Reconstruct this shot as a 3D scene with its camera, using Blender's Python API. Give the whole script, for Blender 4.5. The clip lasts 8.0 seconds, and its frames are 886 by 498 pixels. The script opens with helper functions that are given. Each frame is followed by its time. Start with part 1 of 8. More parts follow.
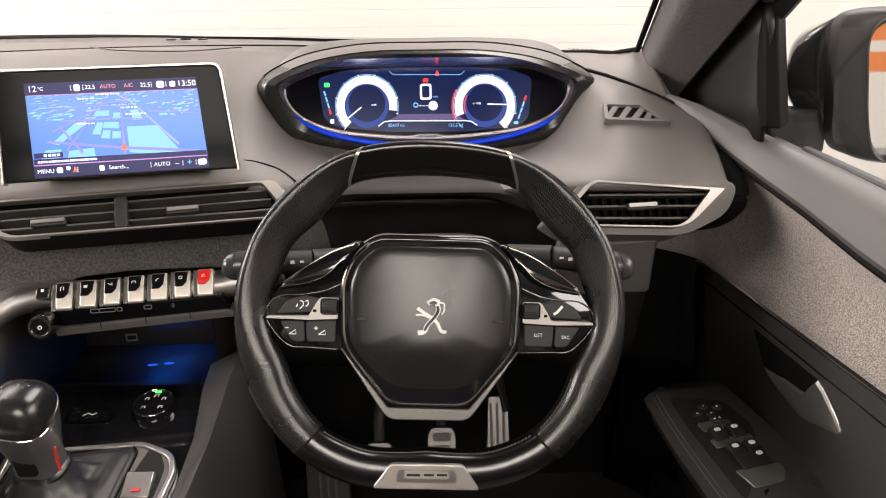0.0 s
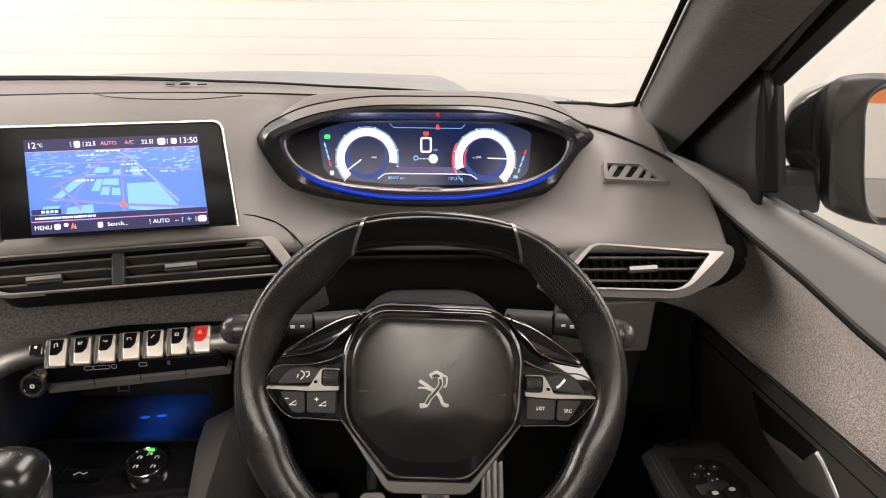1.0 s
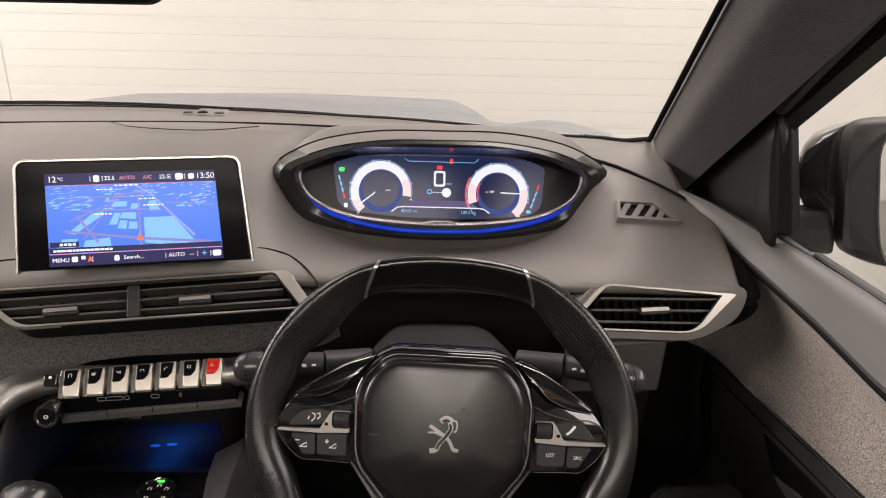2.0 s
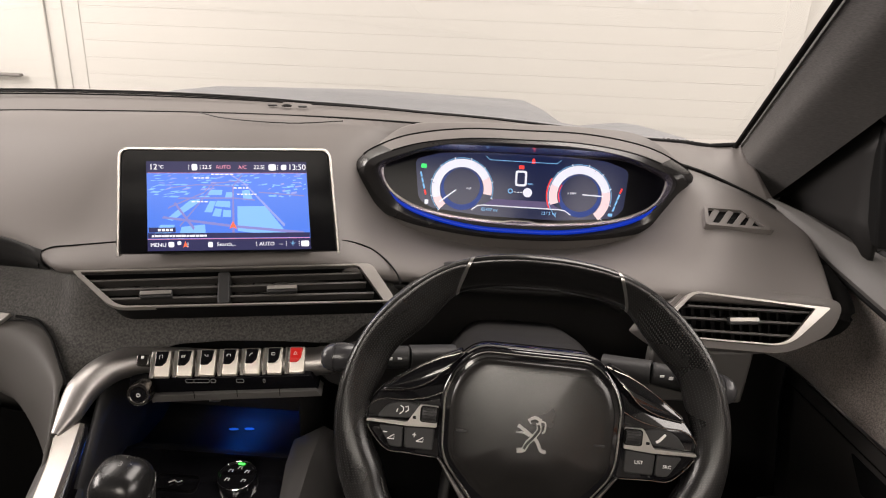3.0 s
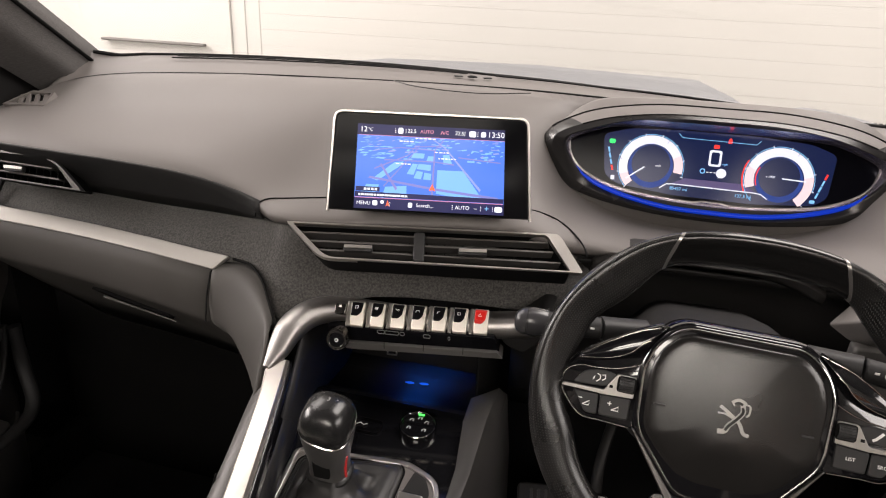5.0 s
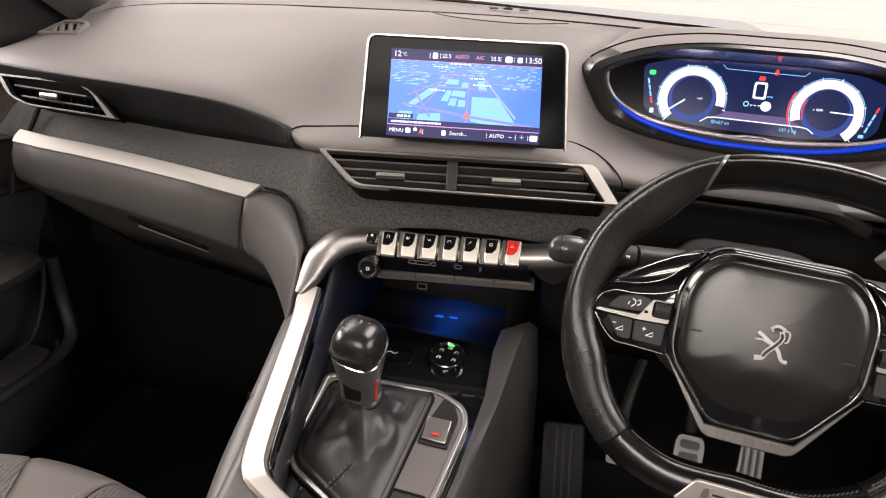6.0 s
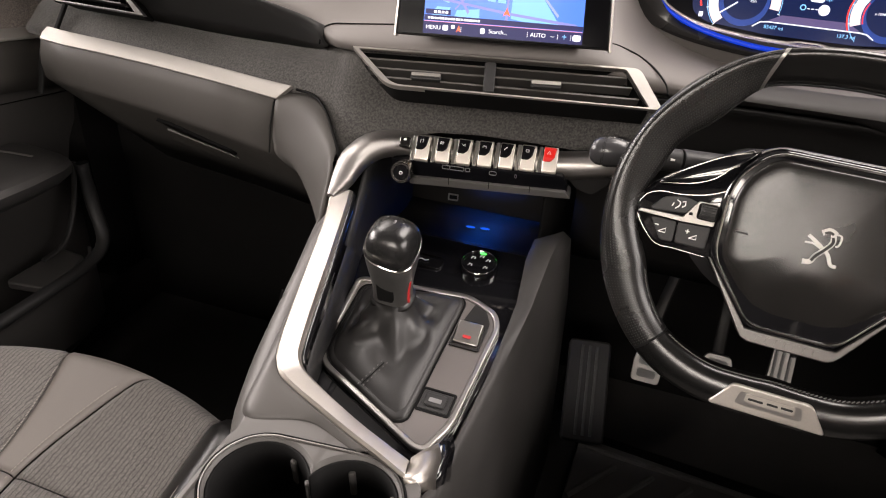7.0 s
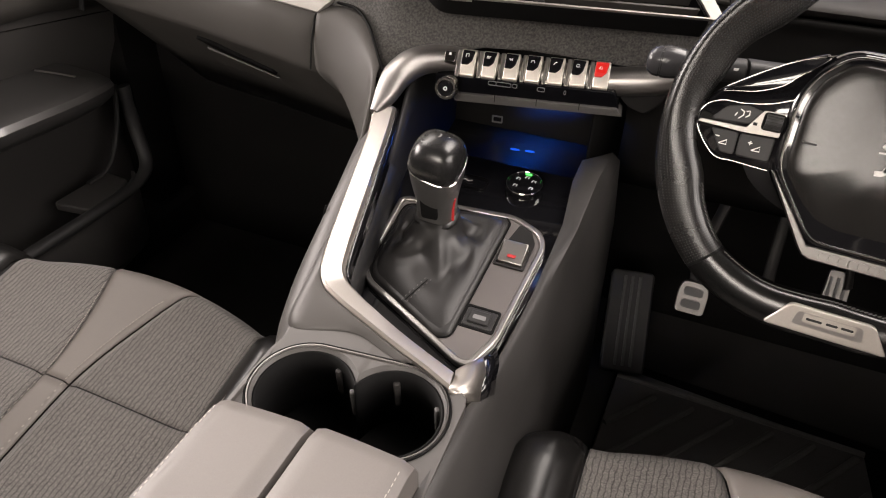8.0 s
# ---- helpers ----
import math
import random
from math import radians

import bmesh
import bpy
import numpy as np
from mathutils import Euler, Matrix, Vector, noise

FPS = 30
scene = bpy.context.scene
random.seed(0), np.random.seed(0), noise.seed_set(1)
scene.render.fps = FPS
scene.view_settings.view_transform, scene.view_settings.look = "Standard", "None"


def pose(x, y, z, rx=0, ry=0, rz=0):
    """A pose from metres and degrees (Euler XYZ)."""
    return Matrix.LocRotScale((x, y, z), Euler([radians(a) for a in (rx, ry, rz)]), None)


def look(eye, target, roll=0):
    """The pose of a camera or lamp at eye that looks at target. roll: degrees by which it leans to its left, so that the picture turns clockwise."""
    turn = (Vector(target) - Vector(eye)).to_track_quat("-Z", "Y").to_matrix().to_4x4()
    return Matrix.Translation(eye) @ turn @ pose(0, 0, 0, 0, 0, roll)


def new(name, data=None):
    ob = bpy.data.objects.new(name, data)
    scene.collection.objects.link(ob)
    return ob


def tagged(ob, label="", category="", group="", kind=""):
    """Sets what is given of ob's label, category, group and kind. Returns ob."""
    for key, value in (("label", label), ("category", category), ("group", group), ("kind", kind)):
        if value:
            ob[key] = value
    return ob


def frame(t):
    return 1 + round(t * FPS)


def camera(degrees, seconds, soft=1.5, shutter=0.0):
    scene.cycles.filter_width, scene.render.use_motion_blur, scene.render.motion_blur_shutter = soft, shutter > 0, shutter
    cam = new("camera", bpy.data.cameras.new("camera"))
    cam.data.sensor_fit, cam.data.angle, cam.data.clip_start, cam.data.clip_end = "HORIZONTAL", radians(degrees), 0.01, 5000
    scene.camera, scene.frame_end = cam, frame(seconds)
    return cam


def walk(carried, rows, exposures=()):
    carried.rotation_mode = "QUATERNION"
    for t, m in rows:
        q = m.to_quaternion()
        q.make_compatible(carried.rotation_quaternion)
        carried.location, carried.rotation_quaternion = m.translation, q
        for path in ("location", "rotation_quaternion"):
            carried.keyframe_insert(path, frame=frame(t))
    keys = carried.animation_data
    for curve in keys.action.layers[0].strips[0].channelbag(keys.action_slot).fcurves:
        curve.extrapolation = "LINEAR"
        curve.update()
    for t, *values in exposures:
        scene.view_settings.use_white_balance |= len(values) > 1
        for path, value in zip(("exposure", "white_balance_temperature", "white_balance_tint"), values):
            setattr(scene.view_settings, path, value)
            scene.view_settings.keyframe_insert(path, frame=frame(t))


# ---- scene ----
cam = camera(66.3, 8.0, 1.1)
PATH = [
    (0, (-0.001, 0.071, 1.281), (0.033, 1.925, 0.531), -0.6),
    (0.5, (-0.008, 0.081, 1.301), (0.044, 1.947, 0.582), -0.1),
    (1, (-0.014, 0.091, 1.325), (0.055, 1.962, 0.622), 0.6),
    (2.3, (-0.019, 0.098, 1.357), (0.0, 1.983, 0.689), 1.7),
    (2.5, (-0.032, 0.097, 1.358), (-0.035, 1.98, 0.683), 1.9),
    (3, (-0.058, 0.096, 1.351), (-0.159, 1.975, 0.675), 2.2),
    (3.5, (-0.077, 0.09, 1.349), (-0.289, 1.956, 0.66), 2.3),
    (4, (-0.097, 0.083, 1.346), (-0.415, 1.929, 0.648), 2.2),
    (4.5, (-0.116, 0.07, 1.343), (-0.517, 1.899, 0.639), 2.2),
    (5.8, (-0.13, 0.063, 1.32), (-0.643, 1.804, 0.481), 2.4),
    (6, (-0.13, 0.059, 1.307), (-0.648, 1.789, 0.447), 2.4),
    (6.5, (-0.135, 0.056, 1.29), (-0.657, 1.736, 0.339), 2.9),
    (7, (-0.142, 0.051, 1.271), (-0.68, 1.676, 0.238), 3.0),
    (7.5, (-0.148, 0.048, 1.253), (-0.714, 1.61, 0.139), 2.6),
    (8, (-0.15, 0.045, 1.24), (-0.744, 1.55, 0.064), 2.0),
]
walk(cam, [(t, look(eye, target, roll)) for t, eye, target, roll in PATH], [(0.0, 0.44, 6350, 14), (0.6, 0.44, 6400, 14), (1.0, 0.30, 6400, 14), (2.3, -0.03, 6450, 14), (4.5, -0.03, 6300, 14), (6.0, 0.48, 6300, 15), (8.0, 0.53, 6400, 15)])

# ---- light: a closed white studio with ceiling panels and unseen added lamps ----
world = bpy.data.worlds.new("studio_world")
scene.world = world
world.use_nodes = True
world.node_tree.nodes["Background"].inputs[0].default_value = (0.9, 0.93, 1.0, 1)
world.node_tree.nodes["Background"].inputs[1].default_value = 0.15


def area(name, eye, target, sx, sy, watts, color=(1, 1, 1)):
    data = bpy.data.lights.new(name, "AREA")
    data.shape, data.size, data.size_y, data.energy, data.color = "RECTANGLE", sx, sy, watts, color
    ob = new(name, data)
    ob.matrix_world = look(eye, target)
    return ob


area("ceiling_panel_west", (-2.3, 1.9, 3.3), (-2.3, 1.9, 0), 1.3, 2.2, 72, (1.0, 0.91, 0.82))
area("ceiling_panel_east", (1.0, 1.9, 3.3), (1.0, 1.9, 0), 1.6, 2.2, 115, (1.0, 0.91, 0.82))
# Unseen lamp, added to give the airbag cover its bright upper reflection
area("rear_reflection_lamp", (0.0, -3.7, 2.95), (0.0, 0.6, 1.0), 2.2, 1.35, 150, (1.0, 0.9, 0.78))
# Unseen fill lamps, added to brighten the doors through the opposite windows
area("fill_lamp_left", (-3.9, 0.9, 2.45), (0.0, 0.6, 0.95), 4.0, 1.2, 300, (1.0, 0.91, 0.83))
area("fill_lamp_right", (3.2, 0.3, 2.45), (-0.6, 0.5, 0.95), 4.0, 1.2, 115, (1.0, 0.91, 0.83))

# ---- materials ----
XC = -0.36  # the car's centre line; the driver's axis is x = 0


def material(name, base, rough=0.5, metal=0.0, grain=900.0, bump=0.0, vary=0.15, coarse=9.0, coat=0.0, tint=None, sheen=0.0, smudge=0.12, spec=0.5):
    m = bpy.data.materials.new(name)
    m.use_nodes = True
    nt = m.node_tree
    b = nt.nodes["Principled BSDF"]
    b.inputs["Metallic"].default_value = metal
    b.inputs["Coat Weight"].default_value = coat
    b.inputs["Coat Roughness"].default_value = 0.06
    b.inputs["Sheen Weight"].default_value = sheen
    b.inputs["Specular IOR Level"].default_value = spec
    tc = nt.nodes.new("ShaderNodeTexCoord")
    big = nt.nodes.new("ShaderNodeTexNoise")
    big.inputs["Scale"].default_value, big.inputs["Detail"].default_value = coarse, 5
    fine = nt.nodes.new("ShaderNodeTexNoise")
    fine.inputs["Scale"].default_value, fine.inputs["Detail"].default_value = grain, 3
    for n in (big, fine):
        nt.links.new(tc.outputs["Object"], n.inputs["Vector"])
    add = nt.nodes.new("ShaderNodeMath")
    add.operation = "ADD"
    nt.links.new(big.outputs["Fac"], add.inputs[0])
    nt.links.new(fine.outputs["Fac"], add.inputs[1])
    ramp = nt.nodes.new("ShaderNodeMapRange")
    ramp.inputs[1].default_value, ramp.inputs[2].default_value = 0.6, 1.4
    nt.links.new(add.outputs[0], ramp.inputs[0])
    mix = nt.nodes.new("ShaderNodeMix")
    mix.data_type = "RGBA"
    lo = [c * (1 - vary) for c in base]
    hi = [min(1, c * (1 + vary)) for c in (tint or base)]
    mix.inputs[6].default_value, mix.inputs[7].default_value = (*lo, 1), (*hi, 1)
    nt.links.new(ramp.outputs[0], mix.inputs[0])
    nt.links.new(mix.outputs[2], b.inputs["Base Color"])
    rr = nt.nodes.new("ShaderNodeMapRange")
    rr.inputs[1].default_value, rr.inputs[2].default_value = 0.3, 0.7
    rr.inputs[3].default_value, rr.inputs[4].default_value = max(0.02, rough * (1 - smudge)), min(1, rough * (1 + smudge))
    nt.links.new(big.outputs["Fac"], rr.inputs[0])
    nt.links.new(rr.outputs[0], b.inputs["Roughness"])
    if bump:
        bp = nt.nodes.new("ShaderNodeBump")
        bp.inputs["Strength"].default_value, bp.inputs["Distance"].default_value = bump, 0.00014
        nt.links.new(fine.outputs["Fac"], bp.inputs["Height"])
        nt.links.new(bp.outputs[0], b.inputs["Normal"])
    return m


def dotted(m, scale, depth=0.6, dark=0.03, width=0.26):
    """Rows of small punched holes in a leather; dark is the holes' painted tone."""
    nt = m.node_tree
    b = nt.nodes["Principled BSDF"]
    tc = nt.nodes.new("ShaderNodeTexCoord")
    v = nt.nodes.new("ShaderNodeTexVoronoi")
    v.voronoi_dimensions = "2D"
    v.inputs["Scale"].default_value, v.inputs["Randomness"].default_value = scale, 0.06
    nt.links.new(tc.outputs["UV"], v.inputs["Vector"])
    r = nt.nodes.new("ShaderNodeMapRange")
    r.inputs[1].default_value, r.inputs[2].default_value = width * 0.7, width
    nt.links.new(v.outputs["Distance"], r.inputs[0])
    bp = nt.nodes.new("ShaderNodeBump")
    bp.inputs["Strength"].default_value, bp.inputs["Distance"].default_value = depth, 0.0008
    nt.links.new(r.outputs[0], bp.inputs["Height"])
    nt.links.new(bp.outputs[0], b.inputs["Normal"])
    old = b.inputs["Base Color"].links[0].from_socket
    mx = nt.nodes.new("ShaderNodeMix")
    mx.data_type = "RGBA"
    mx.inputs[6].default_value = (dark, dark * 0.97, dark * 0.94, 1)
    nt.links.new(old, mx.inputs[7])
    nt.links.new(r.outputs[0], mx.inputs[0])
    nt.links.new(mx.outputs[2], b.inputs["Base Color"])
    return m


def woven(m, sx, sy, sz, amount, lo, hi):
    """Threads of two shades along one direction, over a material."""
    nt = m.node_tree
    b = nt.nodes["Principled BSDF"]
    tc = nt.nodes.new("ShaderNodeTexCoord")
    mp = nt.nodes.new("ShaderNodeMapping")
    mp.inputs["Scale"].default_value = (sx, sy, sz)
    nt.links.new(tc.outputs["Object"], mp.inputs[0])
    n = nt.nodes.new("ShaderNodeTexNoise")
    n.inputs["Scale"].default_value, n.inputs["Detail"].default_value = 1.0, 4
    nt.links.new(mp.outputs[0], n.inputs["Vector"])
    r = nt.nodes.new("ShaderNodeMapRange")
    r.inputs[1].default_value, r.inputs[2].default_value = 0.35, 0.65
    nt.links.new(n.outputs["Fac"], r.inputs[0])
    mx = nt.nodes.new("ShaderNodeMix")
    mx.data_type = "RGBA"
    mx.inputs[6].default_value, mx.inputs[7].default_value = (*lo, 1), (*hi, 1)
    nt.links.new(r.outputs[0], mx.inputs[0])
    nt.links.new(mx.outputs[2], b.inputs["Base Color"])
    bp = nt.nodes.new("ShaderNodeBump")
    bp.inputs["Strength"].default_value, bp.inputs["Distance"].default_value = amount, 0.001
    nt.links.new(n.outputs["Fac"], bp.inputs["Height"])
    nt.links.new(bp.outputs[0], b.inputs["Normal"])
    return m


def ribbed(m, pitch):
    """Thin dark ribs that run from front to back of a seat cloth."""
    nt = m.node_tree
    b = nt.nodes["Principled BSDF"]
    tc = nt.nodes.new("ShaderNodeTexCoord")
    jit = nt.nodes.new("ShaderNodeTexNoise")
    jit.inputs["Scale"].default_value = 120
    nt.links.new(tc.outputs["Object"], jit.inputs["Vector"])
    sep = nt.nodes.new("ShaderNodeSeparateXYZ")
    nt.links.new(tc.outputs["Object"], sep.inputs[0])
    mul = nt.nodes.new("ShaderNodeMath")
    mul.operation = "MULTIPLY_ADD"
    mul.inputs[1].default_value = 1 / pitch
    wob = nt.nodes.new("ShaderNodeMath")
    wob.operation = "MULTIPLY"
    wob.inputs[1].default_value = 0.9
    nt.links.new(jit.outputs["Fac"], wob.inputs[0])
    nt.links.new(sep.outputs[0], mul.inputs[0])
    nt.links.new(wob.outputs[0], mul.inputs[2])
    fr = nt.nodes.new("ShaderNodeMath")
    fr.operation = "PINGPONG"
    fr.inputs[1].default_value = 0.5
    nt.links.new(mul.outputs[0], fr.inputs[0])
    r = nt.nodes.new("ShaderNodeMapRange")
    r.inputs[1].default_value, r.inputs[2].default_value, r.inputs[3].default_value, r.inputs[4].default_value = 0.04, 0.17, 0.45, 1.0
    nt.links.new(fr.outputs[0], r.inputs[0])
    old = b.inputs["Base Color"].links[0].from_socket
    mx = nt.nodes.new("ShaderNodeVectorMath")
    mx.operation = "SCALE"
    nt.links.new(old, mx.inputs[0])
    nt.links.new(r.outputs[0], mx.inputs[3])
    nt.links.new(mx.outputs[0], b.inputs["Base Color"])
    return m


def glowing(name, color, strength, rough=0.3):
    m = bpy.data.materials.new(name)
    m.use_nodes = True
    b = m.node_tree.nodes["Principled BSDF"]
    b.inputs["Base Color"].default_value = (*[c * 0.1 for c in color], 1)
    b.inputs["Emission Color"].default_value = (*color, 1)
    b.inputs["Emission Strength"].default_value = strength
    b.inputs["Roughness"].default_value = rough
    b.inputs["Specular IOR Level"].default_value = 0.15
    return m


def clear(name, tint=(1, 1, 1), rough=0.0):
    """Thin glass: see-through, with a glancing gloss."""
    m = bpy.data.materials.new(name)
    m.use_nodes = True
    nt = m.node_tree
    nt.nodes.clear()
    out = nt.nodes.new("ShaderNodeOutputMaterial")
    tr = nt.nodes.new("ShaderNodeBsdfTransparent")
    tr.inputs[0].default_value = (*tint, 1)
    gl = nt.nodes.new("ShaderNodeBsdfGlossy")
    gl.inputs["Roughness"].default_value = rough
    fr = nt.nodes.new("ShaderNodeFresnel")
    fr.inputs[0].default_value = 1.45
    sc = nt.nodes.new("ShaderNodeMath")
    sc.operation = "MULTIPLY"
    sc.inputs[1].default_value = 0.1
    mx = nt.nodes.new("ShaderNodeMixShader")
    nt.links.new(fr.outputs[0], sc.inputs[0])
    nt.links.new(sc.outputs[0], mx.inputs[0])
    nt.links.new(tr.outputs[0], mx.inputs[1])
    nt.links.new(gl.outputs[0], mx.inputs[2])
    nt.links.new(mx.outputs[0], out.inputs[0])
    return m


SOFT = material("soft_touch_dash", (0.128, 0.118, 0.111), 0.6, grain=1400, bump=0.25, vary=0.1, coarse=6)
HARD = material("hard_grained_plastic", (0.021, 0.021, 0.021), 0.5, grain=1600, bump=0.3, vary=0.12, spec=0.3)
DARK = material("dark_plastic", (0.014, 0.0135, 0.0132), 0.5, grain=1600, bump=0.2, vary=0.15, spec=0.22)
BLACK = material("matt_black", (0.005, 0.005, 0.005), 0.7, vary=0.1, spec=0.1)
PIANO = material("piano_black", (0.006, 0.006, 0.007), 0.07, coat=0.6, vary=0.05, coarse=30, smudge=0.4)
SATIN = material("satin_chrome", (0.42, 0.405, 0.385), 0.33, metal=1.0, vary=0.05, coarse=20, grain=400)
BRIGHT = material("bright_chrome", (0.55, 0.54, 0.53), 0.12, metal=1.0, vary=0.03)
BRUSHED = material("brushed_aluminium", (0.5, 0.47, 0.43), 0.42, metal=1.0, grain=700, bump=0.08, vary=0.06)
ALU = material("aluminium_keys", (0.68, 0.64, 0.58), 0.42, metal=0.9, vary=0.05)
DARKCHROME = material("dark_chrome", (0.2, 0.19, 0.18), 0.2, metal=1.0, vary=0.08)
LEATHER = material("black_leather", (0.010, 0.0096, 0.0093), 0.3, grain=1100, bump=0.22, vary=0.2, coarse=14, spec=0.4)
# Holes painted lighter than the leather, imitating rims that catch light
PERF = dotted(material("perforated_leather", (0.0045, 0.0044, 0.0042), 0.28, grain=700, vary=0.2, spec=0.5), 430, 0.35, 0.03, 0.24)
PADMAT = material("airbag_cover", (0.012, 0.0113, 0.0105), 0.25, grain=620, bump=0.35, vary=0.12, spec=0.47)
GREYLEATHER = material("grey_leather", (0.18, 0.165, 0.152), 0.5, grain=900, bump=0.35, vary=0.08)
ARMLEATHER = material("armrest_leather", (0.122, 0.112, 0.104), 0.5, grain=900, bump=0.35, vary=0.08)
STITCH = material("pale_stitching", (0.36, 0.335, 0.30), 0.8, vary=0.1)
SEATCLOTH = ribbed(woven(material("seat_cloth", (0.1, 0.095, 0.09), 0.9, sheen=0.15, vary=0.1), 420, 1500, 900, 0.22, (0.085, 0.080, 0.076), (0.21, 0.197, 0.183)), 0.0056)
HEATHER = woven(material("heather_trim_cloth", (0.1, 0.09, 0.085), 0.95, sheen=0.25, vary=0.1), 600, 600, 600, 1.0, (0.112, 0.097, 0.087), (0.38, 0.332, 0.30))
DARKHEATHER = woven(material("dark_trim_cloth", (0.05, 0.05, 0.045), 0.95, sheen=0.2, vary=0.1), 420, 420, 420, 0.9, (0.026, 0.0255, 0.024), (0.075, 0.072, 0.066))
TOPRIM = material("smooth_rim_leather", (0.0045, 0.0044, 0.0043), 0.2, grain=900, bump=0.15, vary=0.2, spec=0.55)
ARMBLACK = material("black_armrest_leather", (0.034, 0.033, 0.032), 0.3, coat=0.55, grain=800, bump=0.5, vary=0.15)
SKIN = material("console_side_plastic", (0.06, 0.0565, 0.053), 0.5, grain=1500, bump=0.35, vary=0.08)
SCREENGLASS = material("screen_border", (0.004, 0.004, 0.005), 0.12, vary=0.05, spec=0.04)
GAITER = material("gaiter_leather", (0.016, 0.0155, 0.015), 0.42, grain=900, bump=0.6, vary=0.2, spec=0.4)
DOORPLASTIC = material("door_plastic", (0.040, 0.0385, 0.037), 0.34, grain=1500, bump=0.3, vary=0.1)
PEDALMETAL = material("pedal_metal", (0.12, 0.116, 0.112), 0.45, metal=0.9, vary=0.1)
GLOVE = material("glovebox_plastic", (0.062, 0.0585, 0.054), 0.55, grain=1500, bump=0.3, vary=0.08, spec=0.3)
STRIP = material("pale_trim_strip", (0.34, 0.325, 0.30), 0.42, metal=0.4, grain=700, vary=0.04)
LIPMETAL = material("dark_satin_lip", (0.14, 0.135, 0.13), 0.34, metal=1.0, vary=0.06)
# Darker copy of the vent metal, standing in for shade on the passenger's vent
VENTSHADED = material("vent_frame_shaded", (0.16, 0.155, 0.15), 0.36, metal=0.7, vary=0.06)
VENTMETAL = material("vent_frame_satin", (0.56, 0.535, 0.5), 0.36, metal=0.9, vary=0.06, coarse=20)
BARMETAL = material("switch_bar_satin", (0.24, 0.23, 0.215), 0.42, metal=1.0, vary=0.05)
# Mat rubber lightened to stand in for light missing in the footwell
MATRUBBER = material("lightened_mat_rubber", (0.10, 0.098, 0.095), 0.5, grain=700, bump=0.4, vary=0.25)
MATRIB = material("lighter_rib_rubber", (0.13, 0.127, 0.122), 0.45, grain=500, bump=0.4, vary=0.35)
LEDGE = material("ledge_plastic", (0.07, 0.067, 0.064), 0.5, grain=1500, bump=0.25, vary=0.1)
SILVER = material("silver_emblem", (0.26, 0.255, 0.245), 0.34, metal=0.9, vary=0.05)
KNOBCAP = material("gloss_knob", (0.010, 0.010, 0.010), 0.3, spec=0.5, vary=0.1, smudge=0.3)
# Carpet darker than its own tone, standing in for footwell shade
CARPET = material("shaded_black_carpet", (0.005, 0.0049, 0.0048), 0.95, grain=1200, bump=1.0, vary=0.4, spec=0.05)
# Lighter carpet for the floor pan, standing in for light that reaches it
FLOORCARPET = material("lit_floor_carpet", (0.03, 0.029, 0.028), 0.95, grain=900, bump=1.0, vary=0.35, spec=0.1)
RUBBER = material("black_rubber", (0.04, 0.04, 0.04), 0.6, grain=800, bump=0.2)
HEADLINER = material("headliner_cloth", (0.022, 0.021, 0.02), 0.95, grain=1500, bump=0.5)
PILLAR = woven(material("pillar_cloth", (0.03, 0.03, 0.031), 0.9, vary=0.1), 200, 200, 1500, 0.5, (0.058, 0.055, 0.053), (0.084, 0.08, 0.077))
PAINT = material("grey_car_paint", (0.2, 0.203, 0.215), 0.5, metal=0.4, coat=0.0, grain=60, vary=0.03)
PAINTDARK = material("dark_mirror_paint", (0.018, 0.018, 0.019), 0.2, coat=1.0, vary=0.08)
WALL = material("white_painted_boards", (0.455, 0.44, 0.415), 0.7, grain=60, bump=0.2, vary=0.03, coarse=1.2)
CEILING = material("dark_ceiling_paint", (0.09, 0.088, 0.085), 0.7, grain=60, bump=0.2, vary=0.05, coarse=1.2)
FLOOR = material("studio_floor", (0.36, 0.35, 0.33), 0.4, grain=40, vary=0.1, coarse=2)
GLASS = clear("car_glass", (0.96, 0.98, 0.97))
MIRROR = material("mirror_glass", (0.9, 0.9, 0.9), 0.02, metal=1.0, vary=0.01)
ORANGE = material("orange_print", (0.85, 0.25, 0.05), 0.5, vary=0.03)
CREAM = material("cream_print", (0.8, 0.78, 0.74), 0.5, vary=0.02)
RED = material("red_key", (0.55, 0.02, 0.015), 0.4, vary=0.05)
REDTRIM = material("red_trim", (0.45, 0.03, 0.03), 0.35, vary=0.05)
ICON = material("white_print", (0.75, 0.74, 0.72), 0.6, vary=0.02)
DULLICON = material("grey_print", (0.16, 0.16, 0.16), 0.6, vary=0.02)

# ---- mesh helpers ----
BASES = {}


def thing(name, loc, label, category, group="", kind=""):
    ob = new(name)
    ob.empty_display_size = 0.05
    ob.location = loc
    BASES[ob.name] = Matrix.Translation(loc)
    return tagged(ob, label, category, group, kind)


